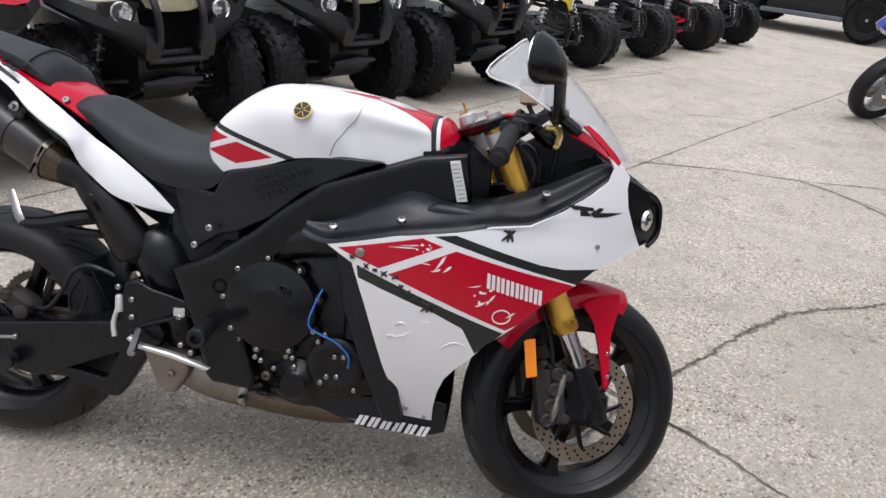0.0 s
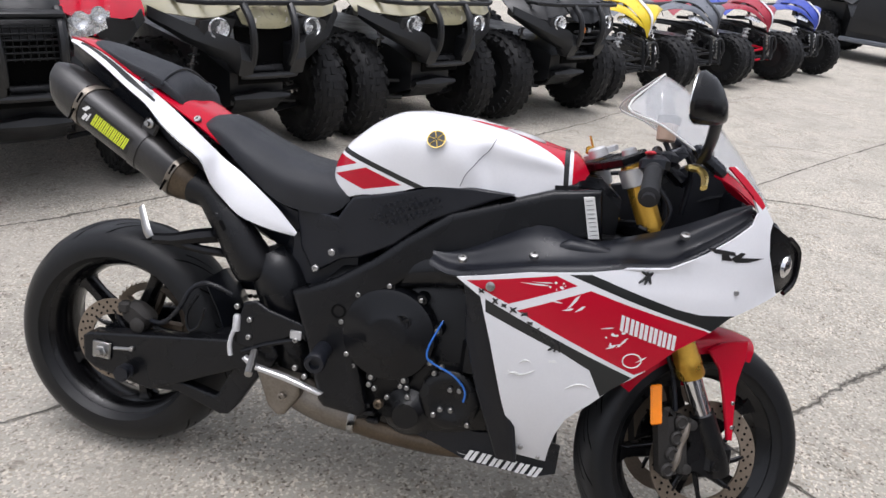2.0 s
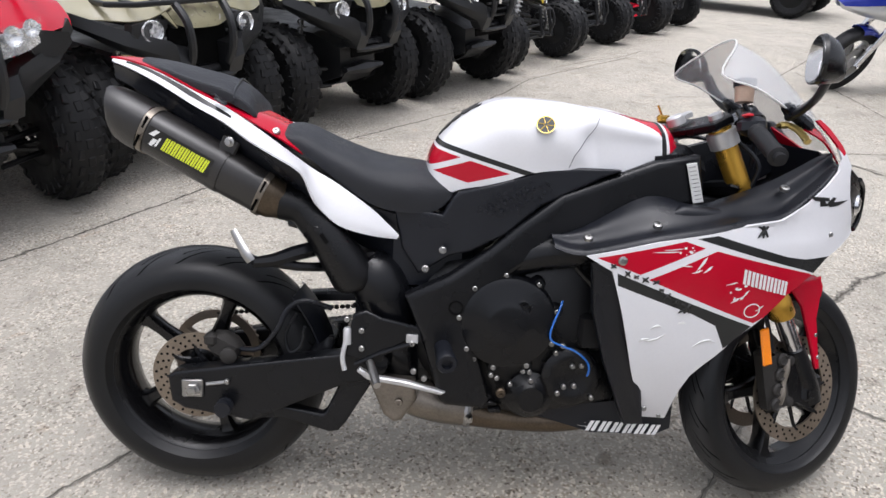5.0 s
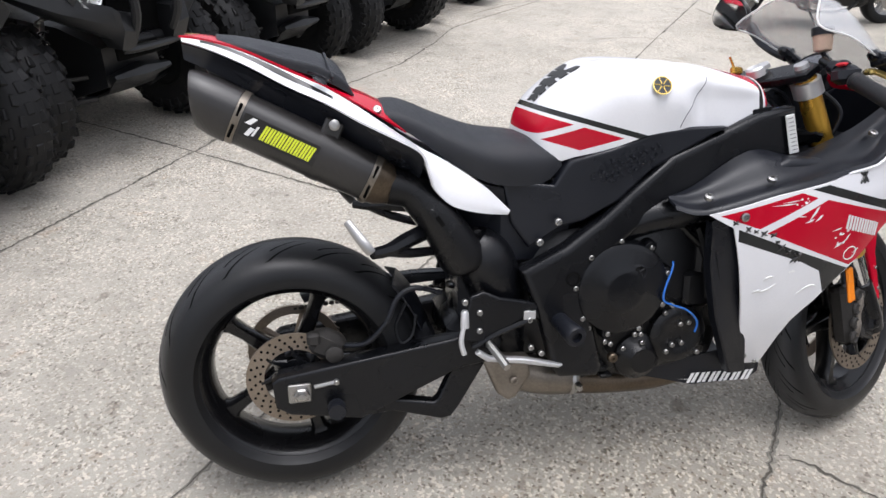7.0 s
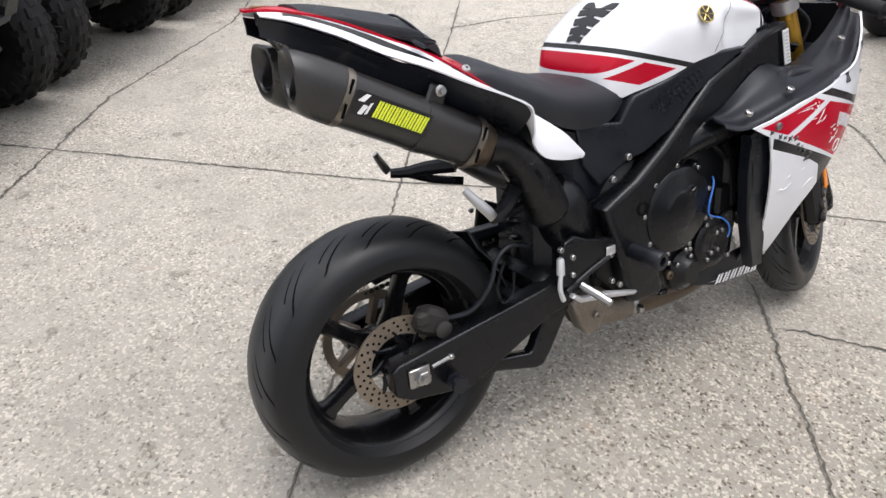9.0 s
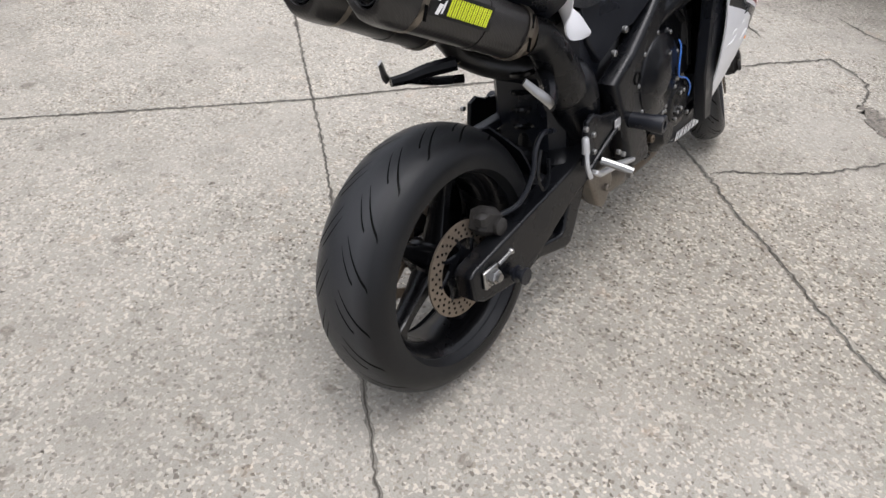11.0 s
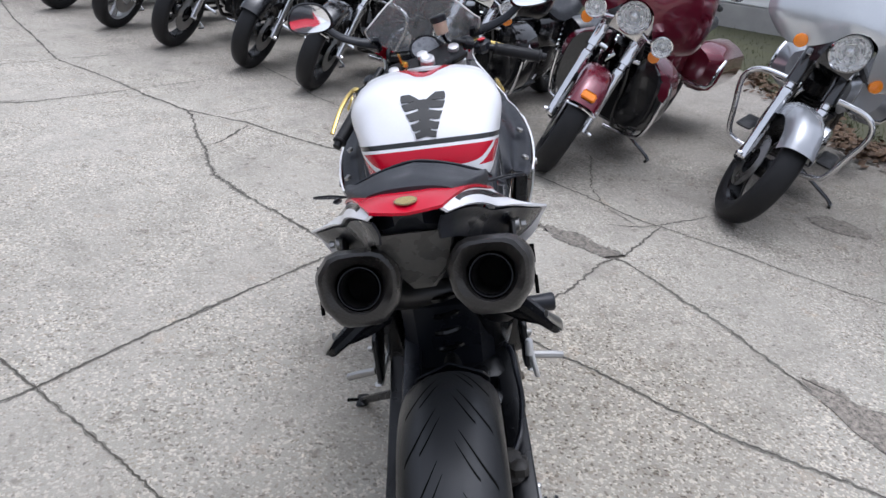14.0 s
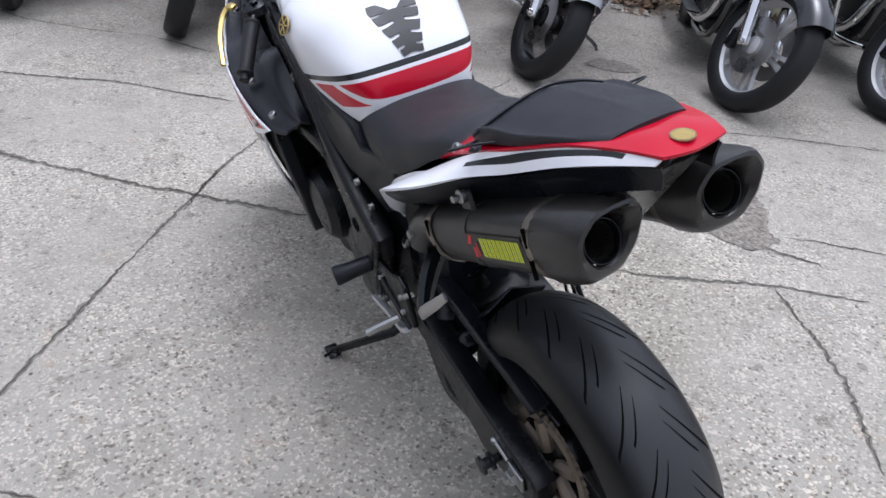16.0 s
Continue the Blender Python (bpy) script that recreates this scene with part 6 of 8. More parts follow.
g = Geo().lathe([(0, .052), (.02, .052), (.024, .048), (.020, .045), (.020, 0)], (1.288, .0, .948), (-.62, 0, .78), 28)
g.box((1.31, .07, .930), (.03, .11, .075), .012, Matrix.Rotation(-.9, 4, "Y"))
dash = part("instrument_panel", g, M["plastic"], bike, "round tachometer and digital display")
part("dial_face", Geo().lathe([(.0205, .043), (.0212, .043), (.0215, 0)], (1.288, .0, .948), (-.62, 0, .78), 28), M["dial"], dash)
part("display", Geo().box((1.293, .07, .940), (.002, .08, .045), .0008, Matrix.Rotation(-.9, 4, "Y")), M["label"], dash)


# ---- the row of quads and the side-by-side behind the motorcycle ----
def camo():
    m = mat("camouflage_plastic", (0.24, 0.218, 0.128), 0.45, vary=0.1)
    N, K = m.node_tree.nodes, m.node_tree.links
    b = N["Principled BSDF"]
    co = next(n for n in N if n.type == "TEX_COORD")
    now = b.inputs["Base Color"].links[0].from_socket
    for scale, lo, color in ((9, 0.60, (0.20, 0.17, 0.11)), (16, 0.62, (0.40, 0.38, 0.33)), (24, 0.64, (0.09, 0.085, 0.06))):
        n = N.new("ShaderNodeTexNoise")
        n.inputs["Scale"].default_value, n.inputs["Detail"].default_value, n.inputs["Distortion"].default_value = scale, 6, 1.5
        K.new(co.outputs["Object"], n.inputs["Vector"])
        st = N.new("ShaderNodeMapRange")
        st.inputs[1].default_value, st.inputs[2].default_value = lo, lo + 0.03
        K.new(n.outputs["Fac"], st.inputs[0])
        over = N.new("ShaderNodeMix")
        over.data_type = "RGBA"
        over.inputs["B"].default_value = (*color, 1)
        K.new(st.outputs[0], over.inputs["Factor"])
        K.new(now, over.inputs["A"])
        now = over.outputs["Result"]
    K.new(now, b.inputs["Base Color"])
    return m


M["camo"] = camo()
M["khaki"] = mat("khaki_plastic", (0.24, 0.218, 0.128), 0.4, vary=0.1, coat=0.2)
M["quad_black"] = mat("quad_black_plastic", (0.007, 0.0075, 0.0085), 0.42, vary=0.25, bump=0.15, fine=600)
M["quad_grey"] = mat("quad_grey_plastic", (0.12, 0.13, 0.15), 0.35, vary=0.12, coat=0.3)
M["quad_yellow"] = mat("quad_yellow_plastic", (0.75, 0.55, 0.015), 0.35, vary=0.08, coat=0.3)
M["quad_blue"] = mat("quad_blue_plastic", (0.03, 0.06, 0.38), 0.35, vary=0.1, coat=0.3)
M["quad_maroon"] = mat("quad_maroon_plastic", (0.32, 0.01, 0.03), 0.35, vary=0.1, coat=0.3)
M["knobby"] = mat("knobby_rubber", (0.0045, 0.0046, 0.0052), 0.62, spec=0.3, vary=0.35, scale=12, bump=0.3, fine=300)
M["lamp_silver"] = mat("lamp_silver", (0.86, 0.87, 0.88), 0.25, 0.8, vary=0.1, scale=40, bump=0.05, fine=60)
M["reflector_bowl"] = mat("lamp_reflector", (0.86, 0.87, 0.88), 0.30, 0.7, vary=0.12, scale=50, bump=0.04, fine=60)


def knob_tyre(R, w, rim, rows=5, count=24):
    """A balloon tyre with blocks of tread."""
    prof = []
    for i in range(11):
        t = -1 + i / 5
        prof.append((t * w * 0.92, R - 0.010 - 0.055 * abs(t) ** 3))
    prof = [(-w * .82, rim), (-w * 1.0, rim + (R - rim) * .35), (-w * 1.02, rim + (R - rim) * .6)] + prof + [(w * 1.02, rim + (R - rim) * .6), (w * 1.0, rim + (R - rim) * .35), (w * .82, rim)]
    carcass, g = Geo().lathe(prof, n=44, loop=True), Geo()
    for i in range(count):
        for j in range(rows):
            t = -0.82 + 1.64 * j / (rows - 1)
            a = 2 * math.pi * (i + (j % 2) * .5) / count
            r = R - 0.013 - 0.055 * abs(t) ** 3
            b = Geo().box((0, 0, 0), (.015, w * 1.6 / rows, 1.1 * math.pi * R / count), .004, Matrix.Rotation(.25 * (1 if t > 0 else -1 if t < 0 else 0), 4, "X"))
            g.join(b, Matrix.Rotation(a, 4, "Y") @ Matrix.Translation((r, t * w * .92, 0)) @ Matrix.Rotation(-.75 * t, 4, "Z"))
        for s in (-1, 1):
            a = 2 * math.pi * (i + .25) / count
            g.join(Geo().box((0, 0, 0), (.050, .014, .030), .004), Matrix.Rotation(a, 4, "Y") @ Matrix.Translation((R - .078, s * w * .985, 0)))
    return carcass, g


def quad_wheel(g_tyre, R, w, rim, at, parent, m_rim, side):
    """side: -1 or 1, where the wheel's outer face looks."""
    disc = [(-w * .8, rim), (-w * .8, rim - .008), (0, rim - .02), (w * .35, rim * .75), (w * .40, rim * .35), (w * .55, rim * .30), (w * .60, 0), (w * .55, 0), (w * .3, rim * .5), (-w * .1, rim - .03), (-w * .7, rim - .02)]
    g = Geo().lathe([(a * side, r) for a, r in disc[:8]] + [(w * .8 * side, rim)], n=28)
    g.lathe([(w * .8 * side, rim), (w * .8 * side, rim - .01), (w * .2 * side, rim - .02)], n=28)
    for k in range(4):
        a = k * math.pi / 2
        g.lathe([(w * .42 * side, .010), (w * .52 * side, .009), (w * .53 * side, 0)], (rim * .42 * math.cos(a), 0, rim * .42 * math.sin(a)), n=8)
    ob = part("wheel", g, m_rim, parent, "", at)
    hub = Geo().lathe([(w * .58 * side, rim * .30), (w * .64 * side, rim * .27), (w * .64 * side, rim * .14), (w * .80 * side, rim * .11), (w * .82 * side, 0)], n=20)
    for k in range(4):
        a = k * math.pi / 2 + .4
        hub.lathe([(w * .60 * side, rim * .07), (w * .74 * side, rim * .06), (w * .75 * side, 0)], (rim * .22 * math.cos(a), 0, rim * .22 * math.sin(a)), n=8)
    part("hub_face", hub, M["alloy"], ob, "bright hub with lug nuts")
    part("tyre", g_tyre[0], M["knobby"], ob, "chunky knobby tyre")
    tagged(part("tread", g_tyre[1], M["knobby"], ob), kind="stuff")
    return ob


def ring_of(pts, k=3):
    return smooth(pts, k, True)


def shock(g, a, b, r=.022, turns=7):
    a, b = Vector(a), Vector(b)
    d = (b - a)
    s = d.normalized().orthogonal()
    u = d.normalized().cross(s)
    n = turns * 8
    g.tube([a + d * (i / n) + r * (s * math.cos(i * math.pi / 4) + u * math.sin(i * math.pi / 4)) for i in range(n + 1)], .006, 5)
    return g


FRONT_TYRE = knob_tyre(.342, .110, .160)
REAR_TYRE = knob_tyre(.342, .130, .160)


def utility_quad(m, body, hood, style, label):
    """A four-wheel utility quad; the origin lies on the ground between its front wheels, x ahead."""
    q = thing("utility_quad", m, label, "quad bike", "parked quads")
    for x, tyre, w in ((0, FRONT_TYRE, .110), (-1.25, REAR_TYRE, .13)):
        for s in (-1, 1):
            quad_wheel(tyre, .342, w, .160, pose(x, s * (.585 - w), .342), q, M["quad_black"], s)
    # chassis, belly and axles
    g = Geo().rings([[(x, y, z) for y, z in ((-hw, z0), (hw, z0), (hw, z1), (-hw, z1))] for x, hw, z0, z1 in ((.25, .16, .34, .52), (.05, .22, .26, .60), (-.6, .24, .26, .62), (-1.3, .22, .30, .62), (-1.5, .18, .40, .60))])
    part("chassis", g, M["quad_black"], q)
    part("skid_plate", Geo().rings([[(x, y, z) for y in (-.14, -.10, .10, .14)] + [(x, y, z + .012) for y in (.14, .10, -.10, -.14)] for x, z in ((.27, .36), (.22, .30), (.10, .25), (-.5, .24))]), M["quad_black"], q)
    for s in (-1, 1):
        g = Geo()
        for z in (.27, .38):
            g.tube([(.16, s * .16, z), (.02, s * .44, z - .01), (-.14, s * .18, z)], .014, 6)
        part("suspension_arm", g, M["quad_black"], q)
        part("drive_shaft", Geo().lathe([(.12, .014), (.2, .03), (.26, .022), (.33, .014), (.42, .014), (.46, .034), (.5, .034)], (0, 0, .315), (0, s, 0), 12), M["engine"], q)
        part("front_shock", shock(Geo(), (.04, s * .34, .33), (-.05, s * .2, .68)).tube([(.04, s * .34, .33), (-.05, s * .2, .68)], .012, 6), M["steel"], q)
    UP = Matrix.Translation((0, 0, .035))
    # front cheeks below the lamps
    for s in (-1, 1):
        g = Geo().rings([[(.44, s * .11, .66), (.46, s * .11, .58), (.42, s * .11, .49), (.34, s * .11, .49), (.34, s * .11, .66)],
                         [(.45, s * .19, .68), (.47, s * .19, .60), (.43, s * .19, .51), (.34, s * .19, .51), (.34, s * .19, .68)],
                         [(.43, s * .21, .70), (.44, s * .21, .62), (.41, s * .21, .56), (.32, s * .21, .56), (.32, s * .21, .70)],
                         [(.34, s * .40, .76), (.36, s * .40, .69), (.33, s * .40, .66), (.24, s * .40, .66), (.24, s * .40, .76)],
                         [(.18, s * .55, .83), (.19, s * .56, .78), (.17, s * .55, .76), (.10, s * .54, .77), (.10, s * .54, .83)]])
        part("front_cheek", g, M["quad_black"], q, "black plastic front bumper cheek", UP)
    # lower bumper
    part("bumper_bar", Geo().tube([(.40, -.16, .50), (.42, -.1, .50), (.42, .1, .50), (.40, .16, .50)], .018, 8, 2), M["quad_black"], q, "", UP)
    part("lower_bumper", Geo().rings([[(.30 + c * (.055 - abs(y) * .16), y, .355 + d * (.045 - abs(y) * .16)) for c, d in ((-1, -.7), (-.3, -1), (.5, -.8), (1, 0), (.7, .8), (-.4, 1), (-1, .6))] for y in (-.17, -.14, -.09, 0, .09, .14, .17)]), M["quad_black"], q, "", UP)
    # fenders
    for s in (-1, 1):
        lip = .05 if style == "wide" else .045 if style == "round" else .02
        F = [[(.36, .14, .80 + lip), (.37, .26, .745 + lip * 1.3), (.34, .36, .735 + lip * 1.3), (.26, .47, .765 + lip * .8), (.17, .565, .795)],
             [(.22, .16, .90), (.23, .28, .875), (.21, .40, .865), (.16, .50, .855), (.12, .58, .835)],
             [(-.02, .18, .95), (-.02, .28, .95), (-.02, .40, .94), (-.02, .51, .92), (-.02, .585, .89)],
             [(-.28, .17, .93), (-.28, .28, .91), (-.28, .40, .88), (-.28, .50, .84), (-.28, .57, .80)],
             [(-.42, .17, .86), (-.44, .28, .80), (-.46, .40, .72), (-.47, .50, .62), (-.48, .56, .56)]]
        part("front_fender", Geo().skin([[(x, s * y, z) for x, y, z in r] for r in F], 4, 4, mirror=False).shell(.006), body, q, "moulded front fender", UP)
        Rr = [[(-.78, .20, .80), (-.76, .34, .74), (-.74, .48, .64), (-.73, .58, .54)],
              [(-.95, .20, .90), (-.95, .34, .87), (-.95, .48, .83), (-.95, .60, .78)],
              [(-1.25, .20, .93), (-1.25, .34, .92), (-1.25, .48, .90), (-1.25, .61, .85)],
              [(-1.55, .20, .90), (-1.57, .34, .87), (-1.60, .48, .80), (-1.60, .58, .72)]]
        part("rear_fender", Geo().skin([[(x, s * y, z) for x, y, z in r] for r in Rr], 4, 4, mirror=False).shell(.006), body, q, "moulded rear fender", UP)
        part("footwell", Geo().box((-.62, s * .40, .36), (.55, .30, .03), .01), M["quad_black"], q, "", UP)
        # lamp in a dark pocket
        ly, lz = (.27, .745) if style != "wide" else (.36, .77)
        pocket = Geo().rings([[(.375 - dx, s * (ly + a * k), lz + b * k - .004) for a, b in ((-.10, .045), (-.03, .06), (.09, .04), (.10, .0), (.05, -.05), (-.06, -.04))] for dx, k in ((.0, 1.0), (.10, .8))])
        part("lamp_pocket", pocket, M["quad_black"], q, "", UP)
        if style == "wide":
            g = Geo().skin([[(.405, s * .165, .822), (.415, s * .165, .735)], [(.395, s * .26, .838), (.40, s * .26, .752)], [(.365, s * .350, .848), (.37, s * .345, .782)]], 4, 4, mirror=False).shell(.02)
            lamp = part("headlamp", g, M["lamp_silver"], q, "large clear headlamp", UP)
            for k in (0, 1):
                part("reflector", Geo().lathe([(.004, .040 - k * .005), (-.004, .037 - k * .005), (-.016, .025), (-.022, .012), (-.010, .008), (-.008, 0)], (.432 - k * .022, s * (.208 + k * .082), .784 + k * .022), (1, s * .22, .1), 20, cap=False), M["lamp_silver"], lamp, "", UP)
            part("lens", Geo().skin([[(.432, s * .166, .818), (.442, s * .166, .739)], [(.424, s * .26, .834), (.429, s * .26, .756)], [(.390, s * .346, .844), (.394, s * .342, .786)]], 4, 4, mirror=False).shell(.004), M["lamp_glass"], lamp, "", UP)
            continue
        lamp = part("headlamp", Geo().lathe([(-.01, .050), (.008, .054), (.014, .050), (.008, .045), (-.012, .038), (-.030, .016), (-.02, .012), (.0, .010), (.002, 0)], (.385, s * ly, lz), (1, s * .12, .05), 20), M["reflector_bowl"], q, "round chrome headlamp", UP)
        part("lens", Geo().lathe([(.008, .046), (.020, .03), (.025, 0)], (.385, s * ly, lz), (1, s * .12, .05), 20), M["lamp_glass"], lamp)
    # hood between the lamps
    H = [[(.42, 0, .745), (.42, .08, .75), (.40, .15, .77)],
         [(.40, 0, .80), (.39, .09, .80), (.37, .16, .81)],
         [(.30, 0, .90), (.30, .10, .90), (.28, .17, .88)],
         [(.05, 0, .98), (.05, .11, .975), (.05, .18, .95)],
         [(-.25, 0, 1.0), (-.25, .10, .99), (-.25, .17, .95)],
         [(-.50, 0, .97), (-.50, .10, .95), (-.50, .15, .88)]]
    part("hood", Geo().skin(H, 4, 4).shell(.006), hood, q, "moulded front hood", UP)
    part("grille", Geo().plate([(-.15, .44), (.15, .44), (.17, .74), (-.17, .74)], 0, .02, .005).moved(Matrix(((0, 1, 0, .33), (1, 0, 0, 0), (0, 0, 1, 0), (0, 0, 0, 1)))), M["groove"], q, "", UP)
    if style == "wide":
        for k in range(6):
            part("grille_bar", Geo().box((.435, 0, .665 + k * .026), (.014, .26, .008), .003), M["quad_black"], q, "", UP)
        for k in range(9):
            part("grille_bar", Geo().box((.432, -.12 + k * .03, .73), (.010, .006, .15), .002), M["quad_black"], q, "", UP)
        part("brow", Geo().box((.43, 0, .845), (.05, .30, .035), .012), M["quad_black"], q, "", UP)
        for s in (-1, 1):
            part("grille_side", Geo().box((.425, s * .142, .75), (.05, .024, .20), .010), M["quad_black"], q, "", UP)
    if style == "slatted":
        for k in range(3):
            part("grille_bar", Geo().box((.43, 0, .60 + k * .045), (.02, .30, .016), .004), M["quad_black"], q, "", UP)
        part("grille_badge", Geo().box((.445, 0, .70), (.008, .04, .04), .003), M["chrome"], q, "", UP)
        part("marker_plate", Geo().box((.443, -.05, .70), (.006, .02, .04), .002), M["amber"], q, "", UP)
    part("winch_drum", Geo().lathe([(-.09, .035), (.09, .035)], (.36, 0, .52), (0, 1, 0), 14), M["engine"], q, "", UP)
    # bull bar and racks
    for s in (-1, 1):
        part("bull_bar", Geo().tube([(.43, s * .115, .56), (.475, s * .12, .66), (.46, s * .125, .78), (.385, s * .135, .865)], .021, 8, 4), M["quad_black"], q, "", UP)
    for name, x0, x1, z in (("front_rack", -.30, .39, .872 if style != "wide" else .985), ("rear_rack", -1.60, -.98, 1.0)):
        part(name, Geo().tube([(x0, -.40, z), (x0, .40, z), (x1 - .08, .44, z), (x1, .34, z), (x1, -.34, z), (x1 - .08, -.44, z)], .014, 8, 0, True), M["quad_black"], q, "", UP)
        for k in range(6):
            y = -.32 + k * .128
            part("rack_bar", Geo().tube([(x0, y, z), (x1, y, z)], .009, 6), M["quad_black"], q, "", UP)
        for s in (-1, 1):
            part("rack_stay", Geo().tube([(x0 + .2, s * .2, z), (x0 + .25, s * .18, z - .10)], .010, 6), M["quad_black"], q, "", UP)
    S = [[(-.42, 0, .95), (-.42, .09, .94), (-.42, .14, .90)], [(-.60, 0, .90), (-.60, .11, .895), (-.60, .17, .85)], [(-.90, 0, .90), (-.90, .13, .89), (-.90, .20, .84)], [(-1.15, 0, .97), (-1.15, .13, .96), (-1.15, .20, .90)]]
    part("seat", Geo().skin(S, 4, 4).shell(.02), M["seat"], q, "black vinyl seat", UP)
    bar = part("handlebar", Geo().tube([(-.42, -.38, 1.12), (-.34, -.2, 1.13), (-.30, -.08, 1.10), (-.30, .08, 1.10), (-.34, .2, 1.13), (-.42, .38, 1.12)], .011, 8, 3), M["quad_black"], q)
    for s in (-1, 1):
        part("grip", Geo().tube([(-.38, s * .28, 1.125), (-.43, s * .40, 1.12)], .017, 8), M["rubber"], bar)
    part("steering_post", Geo().tube([(-.30, 0, 1.10), (-.12, 0, .85)], .02, 8), M["quad_black"], q, "", UP)
    return q


YAW = -43.8
utility_quad(pose(-2.50, 3.15, 0, 0, 0, YAW), M["red"], M["quad_black"], "wide", "red utility quad with black front bumper and knobby tyres")
q_camo = utility_quad(pose(-1.79, 4.10, 0, 0, 0, YAW), M["khaki"], M["camo"], "round", "khaki camouflage utility quad with black bull bar")
copy_thing(q_camo, pose(-.92, 5.03, 0, 0, 0, YAW))
utility_quad(pose(.02, 5.95, 0, 0, 0, YAW), M["quad_black"], M["quad_black"], "slatted", "black utility quad with slatted grille")

SPORT_TYRE = knob_tyre(.28, .090, .13, 4, 22)
SPORT_REAR = knob_tyre(.250, .125, .115, 4, 20)


def sport_quad(m, body, arms, label, stripe):
    q = thing("sport_quad", m, label, "quad bike", "parked quads")
    for x, tyre, w, R in ((0, SPORT_TYRE, .090, .28), (-1.22, SPORT_REAR, .125, .250)):
        for s in (-1, 1):
            quad_wheel(tyre, R, w, R * .48, pose(x, s * (.59 - w), R), q, M["quad_black"], s)
    for s in (-1, 1):
        g = Geo()
        g.tube([(.18, s * .08, .30), (-.4, s * .13, .26), (-.95, s * .10, .34), (-1.22, s * .08, .34)], .02, 8, 2)
        g.tube([(.12, s * .08, .55), (-.3, s * .12, .62), (-1.0, s * .12, .58)], .018, 8, 2)
        g.tube([(.18, s * .08, .30), (.12, s * .08, .55)], .018, 8)
        part("frame_rail", g, M["quad_black"], q)
    part("engine", Geo().rings([[(x, y, z) for y, z in ((-w, .26), (w, .26), (w, .5), (-w, .5))] for x, w in ((-.25, .10), (-.35, .15), (-.6, .15), (-.7, .10))]), M["engine"], q)
    for s in (-1, 1):
        for z, nm in ((.23, "lower_arm"), (.34, "upper_arm")):
            part(nm, Geo().tube([(.14, s * .10, z + .06), (.0, s * .46, z), (-.16, s * .10, z + .06)], .014, 8), arms, q)
        part("front_shock", Geo().lathe([(0, .016), (.10, .016), (.10, .026), (.26, .026), (.26, .018), (.38, .018)], (.0, s * .38, .27), (-.12, -s * .55, 1), 12), M["steel"], q, "bright front shock absorber")
        part("shock_spring", shock(Geo(), (.0, s * .37, .30), (-.035, s * .21, .60), .028, 8), M["alloy"], q)
        part("hub", Geo().lathe([(0, .05), (.04, .045), (.05, .03), (.05, 0)], (0, s * .50, .262), (0, s, 0), 12), M["engine"], q)
        F = [[(.095, .02, .64), (.085, .06, .66), (.07, .10, .68)],
             [(.05, .10, .73), (.03, .18, .76), (.0, .26, .77)],
             [(-.08, .15, .82), (-.09, .32, .84), (-.12, .47, .80)],
             [(-.34, .15, .84), (-.36, .34, .80), (-.38, .50, .71)]]
        part("front_fender", Geo().skin([[(x, s * y, z) for x, y, z in r] for r in F], 4, 4, mirror=False).shell(.005), body, q, "pointed plastic front fender")
        part("headlamp", Geo().rings([ring_of([(.02, s * .12, .68), (-.02, s * .20, .69), (-.06, s * .28, .71), (-.06, s * .24, .75), (.0, s * .13, .72)]), ring_of([(.05, s * .13, .67), (.02, s * .20, .685), (-.02, s * .27, .705), (-.02, s * .24, .74), (.03, s * .14, .715)])]), M["reflector_bowl"], q)
        Rr = [[(-.80, .16, .74), (-.82, .34, .70), (-.84, .46, .62)], [(-1.05, .16, .80), (-1.05, .36, .79), (-1.05, .52, .74)], [(-1.45, .14, .80), (-1.47, .34, .78), (-1.48, .48, .72)]]
        part("rear_fender", Geo().skin([[(x, s * y, z) for x, y, z in r] for r in Rr], 4, 4, mirror=False).shell(.005), body, q)
        part("nerf_bar", Geo().tube([(-.28, s * .14, .28), (-.36, s * .50, .29), (-.80, s * .52, .29), (-.88, s * .14, .30)], .014, 8, 2), M["quad_black"], q)
    part("nose", Geo().skin([[(.105, 0, .575), (.10, .012, .585)], [(.12, 0, .66), (.085, .065, .68)], [(.085, 0, .78), (.03, .12, .77)], [(-.08, 0, .89), (-.10, .16, .85)], [(-.30, 0, .92), (-.32, .16, .85)], [(-.45, 0, .86), (-.45, .12, .78)]], 4, 4).shell(.005), body, q)
    part("front_bumper", Geo().tube([(.16, -.07, .32), (.20, -.08, .42), (.17, -.06, .53), (.17, .06, .53), (.20, .08, .42), (.16, .07, .32)], .012, 8, 3), M["quad_black"], q)
    part("nose_stripe", Geo().skin([[(.112, -.004, .60), (.112, .010, .60)], [(.127, -.012, .68), (.122, .020, .68)], [(.092, -.02, .785), (.088, .032, .785)], [(-.07, -.025, .895), (-.075, .045, .89)]], 4, 3, mirror=False).shell(.003), stripe, q, "contrasting nose stripe")
    part("seat", Geo().skin([[(-.42, 0, .84), (-.42, .07, .83), (-.42, .11, .78)], [(-.8, 0, .78), (-.8, .10, .77), (-.8, .14, .71)], [(-1.2, 0, .84), (-1.2, .11, .83), (-1.2, .15, .78)]], 4, 4).shell(.02), M["seat"], q)
    bar = part("handlebar", Geo().tube([(-.40, -.38, 1.0), (-.32, -.2, 1.02), (-.28, -.08, .96), (-.28, .08, .96), (-.32, .2, 1.02), (-.40, .38, 1.0)], .011, 8, 3), M["quad_black"], q)
    for s in (-1, 1):
        part("grip", Geo().tube([(-.36, s * .28, 1.01), (-.41, s * .40, 1.0)], .017, 8), M["rubber"], bar)
